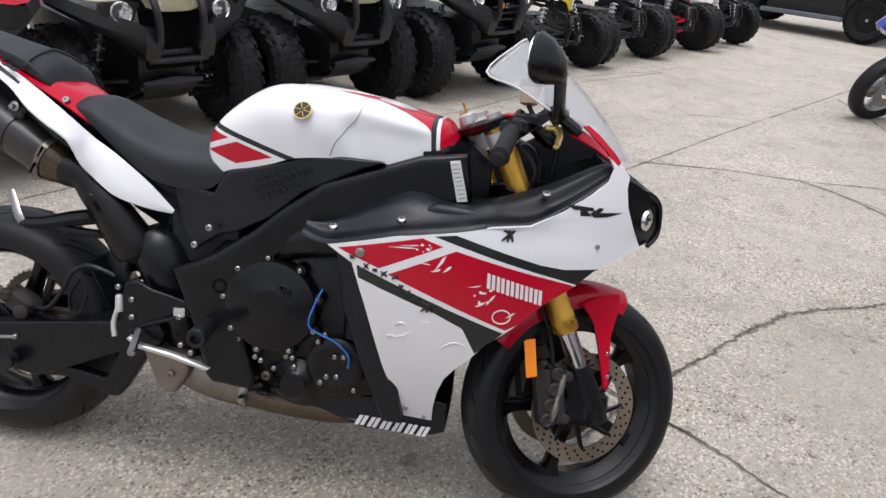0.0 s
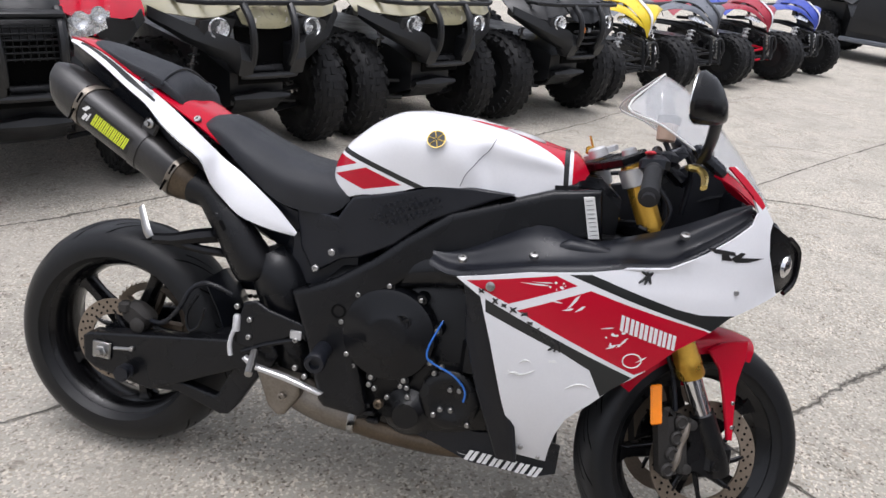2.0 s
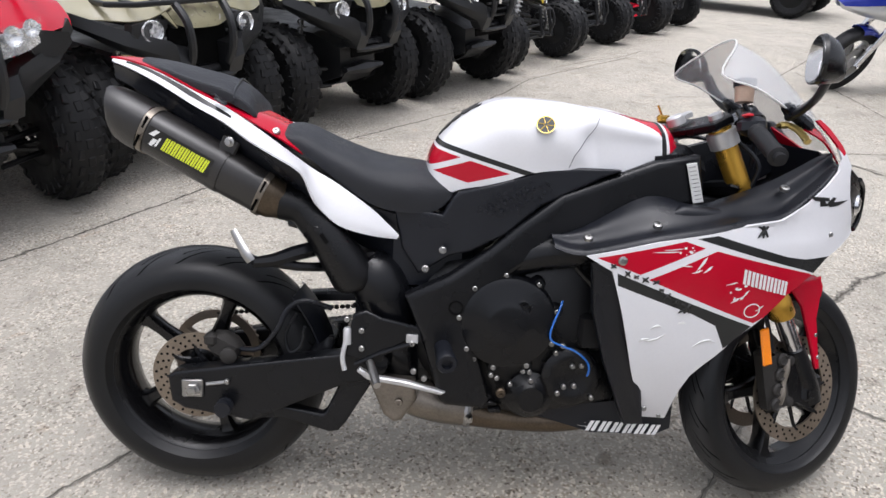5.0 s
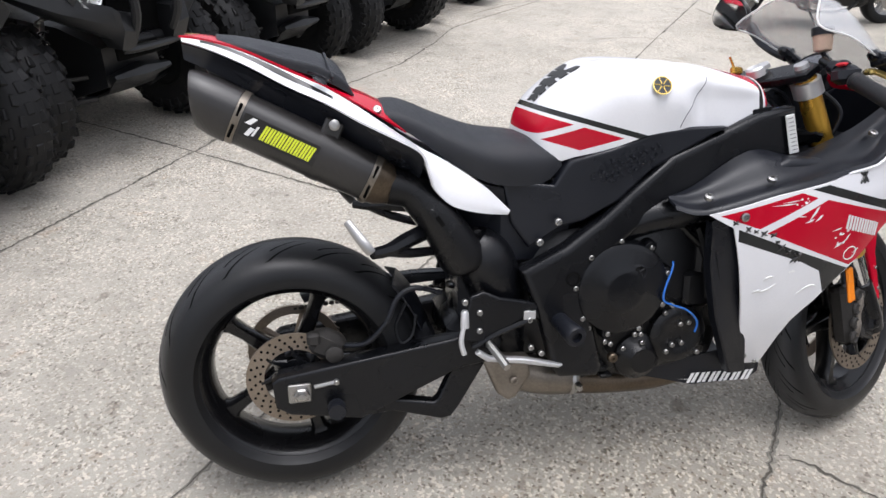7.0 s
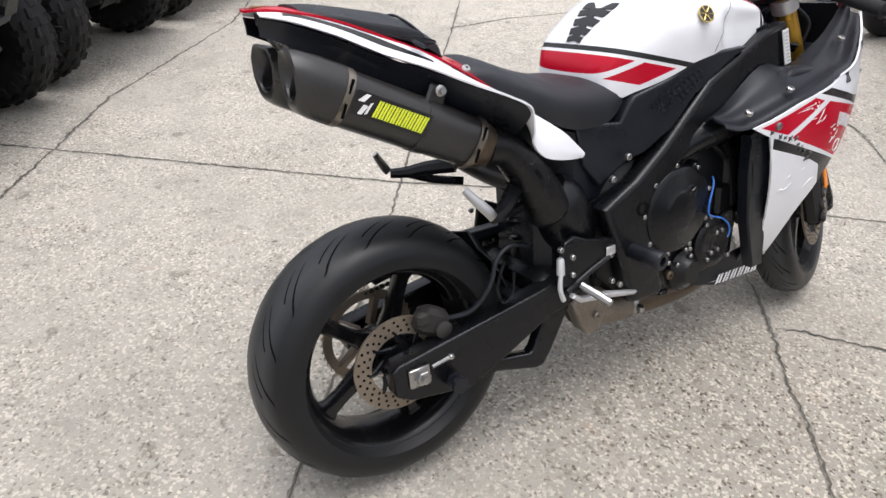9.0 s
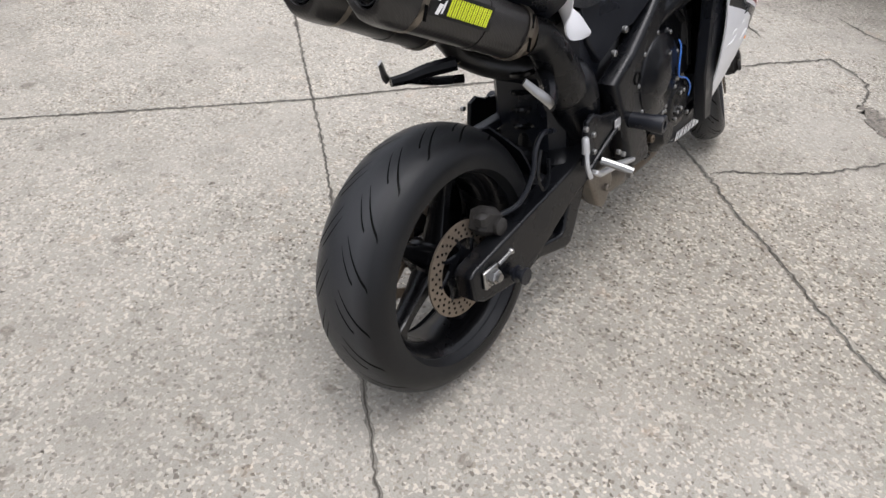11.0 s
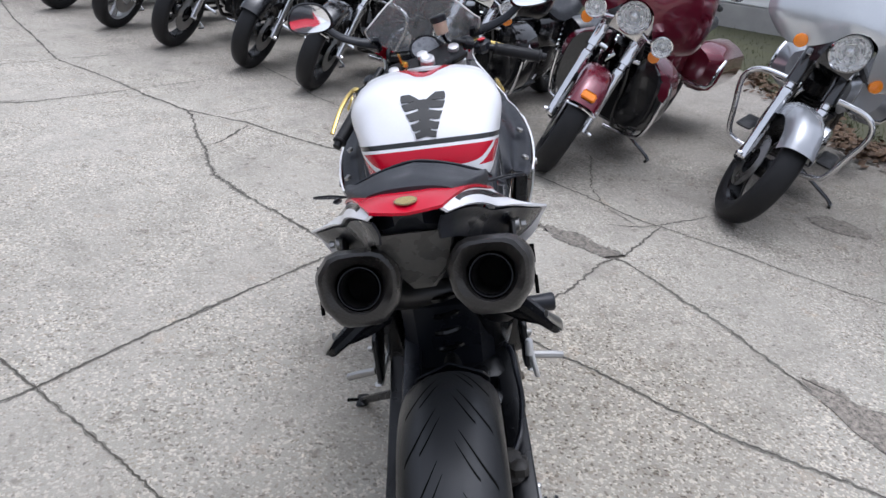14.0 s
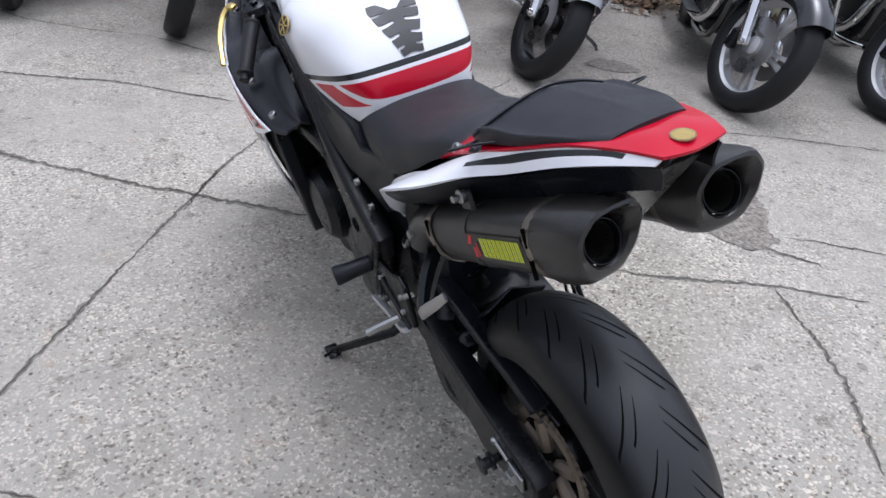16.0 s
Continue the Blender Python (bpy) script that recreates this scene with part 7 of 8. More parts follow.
    part("steering_post", Geo().tube([(-.28, 0, .96), (-.05, 0, .50)], .016, 8), M["quad_black"], q)
    return q


def beside(x, y, d):
    """The middle between the front wheels, from the ground point of the right one."""
    a = radians(YAW)
    return x - math.sin(a) * d, y + math.cos(a) * d


for (x, y), body, arms, label, stripe in (((1.27, 7.38), M["quad_yellow"], M["quad_black"], "yellow sport quad with exposed suspension arms", M["white"]),
                                  ((2.08, 8.25), M["quad_grey"], M["quad_black"], "grey sport quad with exposed suspension arms", M["quad_black"]),
                                  ((2.86, 9.08), M["quad_maroon"], M["red"], "maroon and white sport quad with red suspension arms", M["white"]),
                                  ((3.65, 9.86), M["quad_blue"], M["quad_black"], "blue sport quad with exposed suspension arms", M["white"])):
    sport_quad(pose(*beside(x, y, -.50), 0, 0, 0, YAW), body, arms, label, stripe)


# side-by-side buggy
u = thing("side_by_side", pose(*beside(5.90, 10.92, .62), 0, 0, 0, YAW), "black side-by-side buggy with dark wheels", "utility vehicle")
BUGGY_TYRE = knob_tyre(.34, .13, .18, 4, 24)
for x in (0, -1.95):
    for s in (-1, 1):
        quad_wheel(BUGGY_TYRE, .34, .13, .18, pose(x, s * .62, .34), u, M["quad_black"], s)
part("chassis", Geo().rings([[(x, y, z) for y, z in ((-hw, z0), (hw, z0), (hw, z1), (-hw, z1))] for x, hw, z0, z1 in ((.45, .30, .45, .75), (.2, .42, .32, .85), (-.4, .66, .28, .62), (-1.5, .66, .28, .62), (-1.7, .45, .35, .8), (-2.5, .45, .5, .8))]), M["quad_black"], u)
for s in (-1, 1):
    part("door", Geo().rings([[(x, s * .68, z0), (x, s * .71, (z0 + z1) / 2), (x, s * .68, z1), (x, s * .64, z1), (x, s * .64, z0)] for x, z0, z1 in ((-.35, .42, .80), (-.9, .40, .92), (-1.45, .42, .95))]), M["quad_black"], u)
    part("sill", Geo().box((-.95, s * .70, .30), (1.25, .06, .07), .015), M["quad_grey"], u, "dark grey sill")
    part("front_fender", Geo().skin([[(.5, s * .40, .80), (.45, s * .75, .76)], [(.1, s * .40, .95), (.1, s * .78, .92)], [(-.35, s * .40, .92), (-.40, s * .76, .80)]], 4, 4, mirror=False).shell(.01), M["quad_black"], u)
    part("rear_fender", Geo().skin([[(-1.5, s * .45, .92), (-1.5, s * .75, .80)], [(-1.95, s * .45, 1.0), (-1.95, s * .78, .92)], [(-2.5, s * .45, .95), (-2.45, s * .74, .85)]], 4, 4, mirror=False).shell(.01), M["quad_black"], u)
    part("roll_bar", Geo().tube([(-.1, s * .55, .95), (-.5, s * .55, 1.75), (-1.5, s * .55, 1.8), (-1.75, s * .55, .95)], .025, 10, 3), M["quad_black"], u)
    part("seat", Geo().rings([[(x, s * .3 + y, z) for y in (-.22, .22)] + [(x, s * .3 + y, z + .14) for y in (.22, -.22)] for x, z in ((-.75, .66), (-1.1, .62), (-1.25, .66))]), M["seat"], u)
    part("seat_back", Geo().box((-1.32, s * .3, 1.0), (.12, .44, .62), .04, Matrix.Rotation(-.2, 4, "Y")), M["seat"], u)
part("hood", Geo().skin([[(.55, 0, .70), (.52, .35, .70)], [(.3, 0, .92), (.28, .45, .88)], [(-.3, 0, 1.05), (-.3, .50, 1.0)]], 4, 4).shell(.01), M["white"], u, "white front hood")
part("cargo_bed", Geo().box((-2.1, 0, .95), (.9, 1.1, .26), .03), M["quad_black"], u)


# ---- the row of cruisers opposite ----
def colour(name, c, metal=0.3):
    return mat(name, c, 0.2, metal, vary=0.06, coat=0.8, rvar=0.05)


M["maroon"] = colour("maroon_metallic", (0.125, 0.006, 0.02))
M["silver"] = colour("silver_metallic", (0.31, 0.32, 0.34), 0.45)
M["pale_silver"] = colour("pale_silver_metallic", (0.58, 0.60, 0.62), 0.5)
M["jet"] = colour("jet_black_paint", (0.008, 0.008, 0.009), 0.0)
M["teal"] = colour("teal_metallic", (0.01, 0.09, 0.10))
M["blue_paint"] = colour("blue_paint", (0.015, 0.03, 0.30), 0.2)
M["aged_white"] = mat("white_siding", (0.72, 0.72, 0.70), 0.6, vary=0.06, scale=3, bump=0.1)


def cruiser(x, y, paint, label, fairing=None, lowers=None, guard=True, lamps=True, cast="cast", R=.315, steer=24, lean=9, bags=True, tip=False, yaw=138, shield=False, sport=False):
    """A big twin; the origin lies on the ground under its front wheel, x ahead."""
    q = thing("cruiser_motorcycle", pose(x, y, 0, 0, 0, yaw) @ pose(0, 0, 0, -lean, 0, 0), label, "motorcycle", "parked cruisers")
    w = .062
    HUB = Vector((0, 0, R - .004))
    ax = Vector((-.47, 0, .883))
    piv = Vector((-.38, 0, .90))
    T = Matrix.Translation(piv) @ Matrix.Rotation(radians(steer), 4, ax) @ Matrix.Translation(-piv)

    def roll(name, c, m, at):
        prof = tyre_profile(R, w + (.01 if name != "front_wheel" else 0), R - .085, .035)
        rr = R - .085
        g = Geo().lathe([(-.05, rr), (-.05, rr + .008), (-.042, rr + .004), (-.03, rr - .012), (.03, rr - .012), (.042, rr + .004), (.05, rr + .008), (.05, rr), (.03, rr - .022), (-.03, rr - .022)], n=48, loop=True)
        g.lathe([(-.07, .02), (-.07, .045), (-.03, .05), (.03, .05), (.07, .045), (.07, .02)], n=20)
        cast_spokes = []
        if cast == "cast":
            for i in range(5):
                for e in (-.14, .14):
                    a = 2 * math.pi * i / 5 + e
                    cast_spokes.append(Geo().rings([[(r, yy, zz) for yy, zz in ((-.012, -hw), (.012, -hw), (.012, hw), (-.012, hw))] for r, hw in ((.04, .016), (rr * .6, .010), (rr - .018, .014))]).moved(Matrix.Rotation(a, 4, "Y")))
        ob = part(name, g, M["alloy"] if cast != "dark" else M["gloss"], q, "", at)
        for sp in cast_spokes:
            part("spoke", sp, M["alloy"], ob)
        if cast == "spoke":
            for i in range(36):
                a = 2 * math.pi * i / 36
                b = a + (.35 if i % 2 else -.35)
                s = -1 if i % 4 < 2 else 1
                part("spoke", Geo().tube([(.045 * math.cos(b), s * .05, .045 * math.sin(b)), ((rr - .016) * math.cos(a), 0, (rr - .016) * math.sin(a))], .0025, 5), M["chrome"], ob)
        part("tyre", Geo().lathe(prof, n=64, loop=True), M["rubber"], ob, "black road tyre")
        for s in (-1, 1):
            part("brake_disc", Geo().lathe([(s * .066, .07), (s * .066, .145), (s * .071, .145), (s * .071, .07)], n=40, loop=True), M["steel"], ob)
        return ob
    roll("front_wheel", HUB, None, T @ Matrix.Translation(HUB))
    roll("rear_wheel", None, None, Matrix.Translation((-1.61, 0, R - .004)))
    for s in (-1, 1):
        a, b = Vector((-.02, s * .105, R - .03)), Vector((-.02, s * .105, R - .03)) + ax * .70
        leg = part("fork_leg", Geo().lathe([(0, .022), (.01, .030), (.36, .030), (.37, .033), (.40, .033), (.41, .022), (.70, .022)], a, ax, 16), M["chrome"], q, "chrome fork leg", T)
        part("fork_cover", Geo().lathe([(.44, .036), (.66, .036)], a, ax, 16), M["chrome"] if lamps else M["jet"], leg)
        part("caliper", Geo().box((-.13, s * .085, R - .03), (.06, .05, .11), .012), M["engine"], leg)
        part("axle_cap", Geo().lathe([(0, .016), (.02, .014), (.025, 0)], (0, s * .135, R - .004), (0, s, 0), 12), M["chrome"], leg)
    # front mudguard
    F = []
    for deg in ((84, 94, 106, 118, 130, 142) if sport else (40, 52, 66, 82, 98, 118, 140, 162)):
        t = radians(deg)
        c, n = math.cos(t), math.sin(t)
        F.append([HUB + Vector((o * c, yy, o * n)) for o, yy in (((R + .022, 0), (R + .018, .04), (R + .0, .068), (R - .03, .074)) if sport else ((R + .040, 0), (R + .034, .045), (R + .005, .078), (R - .055, .088)))])
    fend = part("front_mudguard", Geo().skin(F, 4, 4).shell(.003), paint, q, "deep front mudguard", T)
    if tip:
        g = Geo()
        for k, o in enumerate((-.012, .006)):
            t = radians(40 + k * 5)
            g.tube([HUB + Vector(((R + .012 - abs(u) * .35) * math.cos(t), u, (R + .012 - abs(u) * .35) * math.sin(t))) + Vector((.02, 0, 0)) for u in (-.085, -.05, 0, .05, .085)], .008, 6, 3)
        part("mudguard_trim", g, M["chrome"], fend, "chrome mudguard trim")
        t = radians(49)
        part("marker_lamp", Geo().box(HUB + Vector(((R + .042) * math.cos(t), 0, (R + .042) * math.sin(t))), (.026, .080, .050), .010, Matrix.Rotation(-radians(40), 4, "Y")), M["amber"], fend, "amber marker lamp")
    # lamps on the fork
    if not sport:
        hl = Vector((-.185, 0, .93))
        g = Geo().lathe([(-.12, .02), (-.10, .07), (-.03, .092), (.0, .094), (.012, .096), (.016, .088)], hl, (1, 0, -.05), 28, cap=False)
        head = part("headlamp", g, M["chrome"], q, "chrome headlamp", T)
        part("reflector", Geo().lathe([(.014, .088), (.0, .080), (.008, .074), (-.008, .062), (.002, .055), (-.016, .044), (-.004, .036), (-.022, .026), (.004, .020), (.010, .012), (.012, 0)], hl, (1, 0, -.05), 24, cap=False), M["reflector_bowl"], head)
        part("lens", Geo().lathe([(.012, .088), (.026, .06), (.032, 0)], hl, (1, 0, -.05), 24), M["lamp_glass"], head)
        for s in (-1, 1):
            if lamps:
                c = Vector((-.115, s * .205, .89))
                l = part("passing_lamp", Geo().lathe([(-.07, .015), (-.05, .045), (0, .056), (.010, .058), (.012, .052)], c, (1, 0, -.05), 20, cap=False), M["chrome"], q, "small chrome passing lamp", T)
                part("reflector", Geo().lathe([(.012, .052), (.0, .046), (.006, .041), (-.010, .033), (-.002, .027), (-.016, .018), (.002, .013), (.006, 0)], c, (1, 0, -.05), 20, cap=False), M["reflector_bowl"], l)
                part("lens", Geo().lathe([(.010, .052), (.018, .03), (.022, 0)], c, (1, 0, -.05), 20), M["lamp_glass"], l)
                part("lamp_bracket", Geo().tube([(-.22, s * .09, .87), (-.215, s * .15, .855), c], .012, 8, 3), M["chrome"], l)
            c = Vector((-.21, s * .215, .80 if lamps else .86))
            t = part("turn_signal", Geo().lathe([(-.05, .012), (-.03, .03), (0, .034)], c, (1, s * .1, 0), 16), M["chrome"], q, "amber turn signal", T)
            part("lens", Geo().lathe([(0, .034), (.012, .03), (.016, 0)], c, (1, s * .1, 0), 16), M["amber"], t)
    part("fork_clamp", Geo().box((-.30, 0, .82), (.07, .27, .06), .015, Matrix.Rotation(-.47, 4, "Y")), M["chrome"], q, "", T)
    part("fork_nacelle", Geo().rings([[(-.30, yy, zz) for yy, zz in ((-.13, .78), (.13, .78), (.13, .98), (-.13, .98))], [(-.21, yy, zz) for yy, zz in ((-.09, .82), (.09, .82), (.09, .98), (-.09, .98))]]), M["jet"] if not lamps else M["chrome"], q, "", T)
    if fairing:
        B = [[(-.12, 0, 1.035), (-.125, .07, 1.01), (-.15, .115, .93), (-.20, .17, .86), (-.26, .24, .82), (-.33, .30, .82)],
             [(-.13, 0, 1.09), (-.14, .11, 1.07), (-.18, .20, 1.01), (-.24, .29, .95), (-.30, .36, .90), (-.37, .40, .88)],
             [(-.20, 0, 1.22), (-.21, .13, 1.21), (-.25, .25, 1.16), (-.31, .35, 1.09), (-.36, .40, 1.02), (-.42, .42, .98)],
             [(-.30, 0, 1.33), (-.31, .12, 1.32), (-.34, .24, 1.28), (-.38, .33, 1.21), (-.42, .37, 1.14), (-.46, .38, 1.08)]]
        part("batwing_fairing", Geo().skin(B, 5, 4).shell(.006), fairing, q, "painted batwing fairing", T)
        part("fairing_inner", Geo().box((-.38, 0, 1.10), (.10, .60, .26), .05), M["jet"], q, "", T)
        W = [[(-.30, 0, 1.33), (-.32, .15, 1.31), (-.37, .28, 1.25)], [(-.40, 0, 1.45), (-.41, .14, 1.43), (-.45, .24, 1.37)]]
        part("wind_shield", Geo().skin(W, 4, 4).shell(.004), M["screen"], q, "smoked wind shield", T)
    elif sport:
        N = [[(.25, 0, .80), (.235, .05, .79), (.20, .085, .765)], [(.12, 0, .92), (.10, .12, .88), (.07, .165, .79)], [(-.10, 0, 1.05), (-.12, .16, 1.0), (-.16, .21, .82)], [(-.35, 0, 1.12), (-.36, .17, 1.05), (-.40, .23, .82)]]
        part("nose_fairing", Geo().skin(N, 4, 4).shell(.006), paint, q, "painted sports nose fairing")
        for s in (-1, 1):
            C = [[(.235, s * .03, .785), (.22, s * .05, .76), (.20, s * .04, .735)], [(.08, s * .160, .79), (.07, s * .165, .745), (.05, s * .12, .70)], [(-.16, s * .208, .815), (-.17, s * .21, .74), (-.18, s * .16, .66)], [(-.40, s * .228, .815), (-.42, s * .23, .70), (-.44, s * .20, .56)]]
            part("lower_cheek", Geo().skin(C, 4, 4, mirror=False).shell(.006), M["pale_silver"], q, "silver lower fairing cheek")
    elif shield:
        W = [[(-.25, 0, 1.05), (-.27, .16, 1.05), (-.32, .27, 1.07)], [(-.33, 0, 1.3), (-.34, .18, 1.3), (-.38, .29, 1.3)], [(-.45, 0, 1.5), (-.46, .13, 1.48), (-.48, .20, 1.44)]]
        part("wind_shield", Geo().skin(W, 4, 4).shell(.004), M["screen"], q, "clear wind shield", T)
    bars = part("handlebar", Geo().tube([(-.68, -.42, 1.10), (-.58, -.38, 1.12), (-.42, -.2, 1.13), (-.36, -.06, 1.06), (-.36, .06, 1.06), (-.42, .2, 1.13), (-.58, .38, 1.12), (-.68, .42, 1.10)], .013, 8, 3), M["chrome"], q, "chrome handlebar", T)
    for s in (-1, 1):
        part("grip", Geo().tube([(-.58, s * .385, 1.12), (-.70, s * .43, 1.10)], .018, 8), M["rubber"], bars)
        part("mirror", Geo().rings([[(-.42 - k * .02, s * .40 + .06 * math.cos(t) * f, 1.24 + .035 * math.sin(t) * f) for t in (2 * math.pi * j / 14 for j in range(14))] for k, f in ((0, .4), (.6, .95), (1, 1.0))]).tube([(-.50, s * .30, 1.13), (-.44, s * .38, 1.21)], .006, 6), M["chrome"], bars)
    # engine guard, lowers
    if guard:
        for s in (-1, 1):
            part("engine_guard", Geo().tube([(-.40, s * .06, .66), (-.44, s * .18, .655), (-.47, s * .28, .64), (-.48, s * .34, .60), (-.48, s * .355, .53), (-.47, s * .32, .40), (-.46, s * .28, .27), (-.46, s * .22, .235), (-.46, s * .08, .22)], .016, 10, 4), M["chrome"], q, "chrome engine guard bar")
    if lowers:
        for s in (-1, 1):
            g = Geo().rings([ring_of([(x, s * y0, .28 + k), (x, s * (y1 - .02), .30 + k), (x, s * (y1 + .01), .50), (x, s * (y1 - .03), .66), (x, s * (y0 + .02), .70), (x, s * y0, .5)]) for x, y0, y1, k in ((-.40, .14, .30, .03), (-.46, .12, .34, .0), (-.60, .14, .34, .02))])
            part("leg_shield", g, M["jet"], q, "black leg shield")
            g = Geo().rings([ring_of([(x, s * y0, .49), (x, s * (y1 + .02), .50), (x, s * (y1 - .01), .66), (x, s * (y0 + .01), .71)]) for x, y0, y1 in ((-.415, .16, .29), (-.46, .14, .33), (-.60, .14, .33))])
            part("glove_box", g, lowers, q, "painted compartment on the leg shield")
            part("shield_trim", Geo().tube([(-.43, s * .14, .24), (-.42, s * .30, .26), (-.42, s * .345, .36), (-.42, s * .36, .52)], .012, 8, 4), M["chrome"], q)
    # frame and engine
    for s in (-1, 1):
        g = Geo()
        g.tube([(-.36, s * .04, .92), (-.46, s * .09, .55), (-.55, s * .11, .20), (-1.1, s * .12, .18), (-1.25, s * .12, .55), (-.9, s * .08, .72), (-.40, s * .04, .86)], .018, 8, 3)
        part("frame_tube", g, M["jet"], q)
    part("crankcase", Geo().rings([[(x, yy, z) for yy, z in ((-hw, z0), (hw, z0), (hw, z1), (-hw, z1))] for x, hw, z0, z1 in ((-.55, .08, .24, .42), (-.62, .13, .20, .48), (-.95, .14, .20, .48), (-1.15, .12, .22, .46), (-1.22, .08, .26, .42))]), M["engine"], q, "dark engine case")
    part("gearbox", Geo().rings([ring_of([(x, -hw, z0), (x, hw, z0), (x, hw, z1), (x, -hw, z1)]) for x, hw, z0, z1 in ((-1.12, .10, .22, .52), (-1.18, .13, .20, .56), (-1.34, .12, .24, .56), (-1.40, .08, .30, .50))]), M["engine"], q, "dark gearbox case")
    part("primary_cover", Geo().lathe([(0, .13), (.03, .125), (.05, .10), (.055, 0)], (-.70, .14, .33), (0, 1, 0), 24), M["chrome"], q)
    for lean_c, cx in ((.38, -.66), (-.38, -.88)):
        d = Vector((math.sin(lean_c), 0, math.cos(lean_c)))
        prof = []
        for k in range(9):
            prof += [(.02 + k * .022, .095), (.032 + k * .022, .095), (.033 + k * .022, .075), (.041 + k * .022, .075)]
        cyl = part("cylinder", Geo().lathe(prof + [(.23, .09), (.30, .085), (.32, .05)], Vector((cx, 0, .44)), d, 18), M["alloy"] if cast != "dark" else M["engine"], q, "finned engine cylinder")
        for o in (-.025, .025):
            part("pushrod_tube", Geo().tube([Vector((cx - .02 + o, -.12, .42)), Vector((cx + o, -.10, .44)) + d * .26], .010, 8), M["chrome"], cyl)
    part("air_cleaner", Geo().lathe([(0, .09), (.05, .088), (.06, .07), (.062, 0)], (-.77, -.12, .62), (0, -1, 0), 28), M["chrome"], q, "round chrome air cleaner")
    for nm, pts in (("front_exhaust", [(-.54, -.06, .62), (-.50, -.13, .50), (-.60, -.16, .28), (-.95, -.18, .24), (-2.0, -.20, .26)]), ("rear_exhaust", [(-1.0, -.06, .62), (-1.06, -.13, .45), (-1.1, -.16, .34), (-1.3, -.18, .32), (-2.0, -.20, .34)])):
        part(nm, Geo().tube(pts, [.026, .026, .028, .034, .042], 12, 4), M["chrome"], q, "chrome exhaust pipe")
    tankg = [[(-.42, 0, .96), (-.42, .05, .95), (-.42, .09, .88), (-.43, .08, .80)], [(-.60, 0, 1.02), (-.60, .09, 1.0), (-.60, .15, .92), (-.60, .13, .80)], [(-.82, 0, 1.0), (-.82, .09, .98), (-.82, .14, .90), (-.82, .12, .79)], [(-1.0, 0, .90), (-1.0, .05, .89), (-1.0, .08, .84), (-1.0, .06, .79)]]
    part("fuel_tank", Geo().skin(tankg, 5, 5).shell(.004), paint, q, "teardrop fuel tank")
    S = [[(-.95, 0, .84), (-.95, .08, .83), (-.95, .11, .78)], [(-1.15, 0, .74), (-1.15, .14, .74), (-1.15, .19, .68)], [(-1.42, 0, .76), (-1.42, .13, .76), (-1.42, .18, .70)], [(-1.55, 0, .84), (-1.55, .12, .83), (-1.55, .16, .76)], [(-1.85, 0, .82), (-1.85, .09, .81), (-1.85, .12, .76)]]
    part("seat", Geo().skin(S, 5, 5).shell(.03), M["seat"], q, "black leather saddle")
    F = []
    c2 = Vector((-1.61, 0, R - .004))
    for deg in (20, 45, 70, 95, 120, 145, 170):
        t = radians(deg)
        F.append([c2 + Vector(((R + o) * math.cos(t), yy, (R + o) * math.sin(t))) for o, yy in ((.05, 0), (.045, .06), (.01, .10), (-.06, .11))])
    part("rear_mudguard", Geo().skin(F, 4, 4).shell(.004), paint, q, "deep rear mudguard")
    if bags:
        for s in (-1, 1):
            g = Geo().rings([ring_of([(x, s * .16, z0), (x, s * (.16 + dy), z0 + .02), (x, s * (.17 + dy), z1 - .04), (x, s * .16, z1)]) for x, dy, z0, z1 in ((-1.32, .12, .48, .68), (-1.40, .20, .42, .70), (-1.9, .20, .42, .68), (-2.0, .14, .46, .66))])
            b = part("saddlebag", g, paint, q, "hard painted saddlebag")
            part("side_cover", Geo().rings([ring_of([(x, s * .10, z0), (x, s * yo, z0 + .03), (x, s * yo, z1 - .03), (x, s * .10, z1)]) for x, yo, z0, z1 in ((-1.00, .13, .52, .66), (-1.06, .165, .47, .69), (-1.26, .165, .45, .69), (-1.31, .13, .50, .66))]), paint, q, "painted side cover")
            part("bag_rail", Geo().tube([(-1.30, s * .18, .46), (-1.28, s * .36, .48), (-1.30, s * .38, .60), (-1.38, s * .38, .66)], .012, 8, 3), M["chrome"], b)
            part("reflector", Geo().box((-1.33, s * .27, .62), (.012, .06, .03), .003), M["amber"], b)
    for s in (-1, 1):
        part("floorboard", Geo().box((-.72, s * .24, .29), (.28, .09, .02), .008), M["rubber"], q)
        part("rear_shock", shock(Geo(), (-1.35, s * .12, .40), (-1.30, s * .12, .66), .026, 7), M["chrome"], q)
    stand_tip = q.matrix_world.inverted() @ (pose(x, y, 0, 0, 0, yaw) @ Vector((-.62, .40, .012)))
    part("side_stand", Geo().tube([(-.62, .12, .22), stand_tip + Vector((0, -.03, .02)), stand_tip], .011, 8).tube([stand_tip, stand_tip + Vector((.05, .0, 0))], .010, 6), M["jet"], q, "side stand, down")
    return q


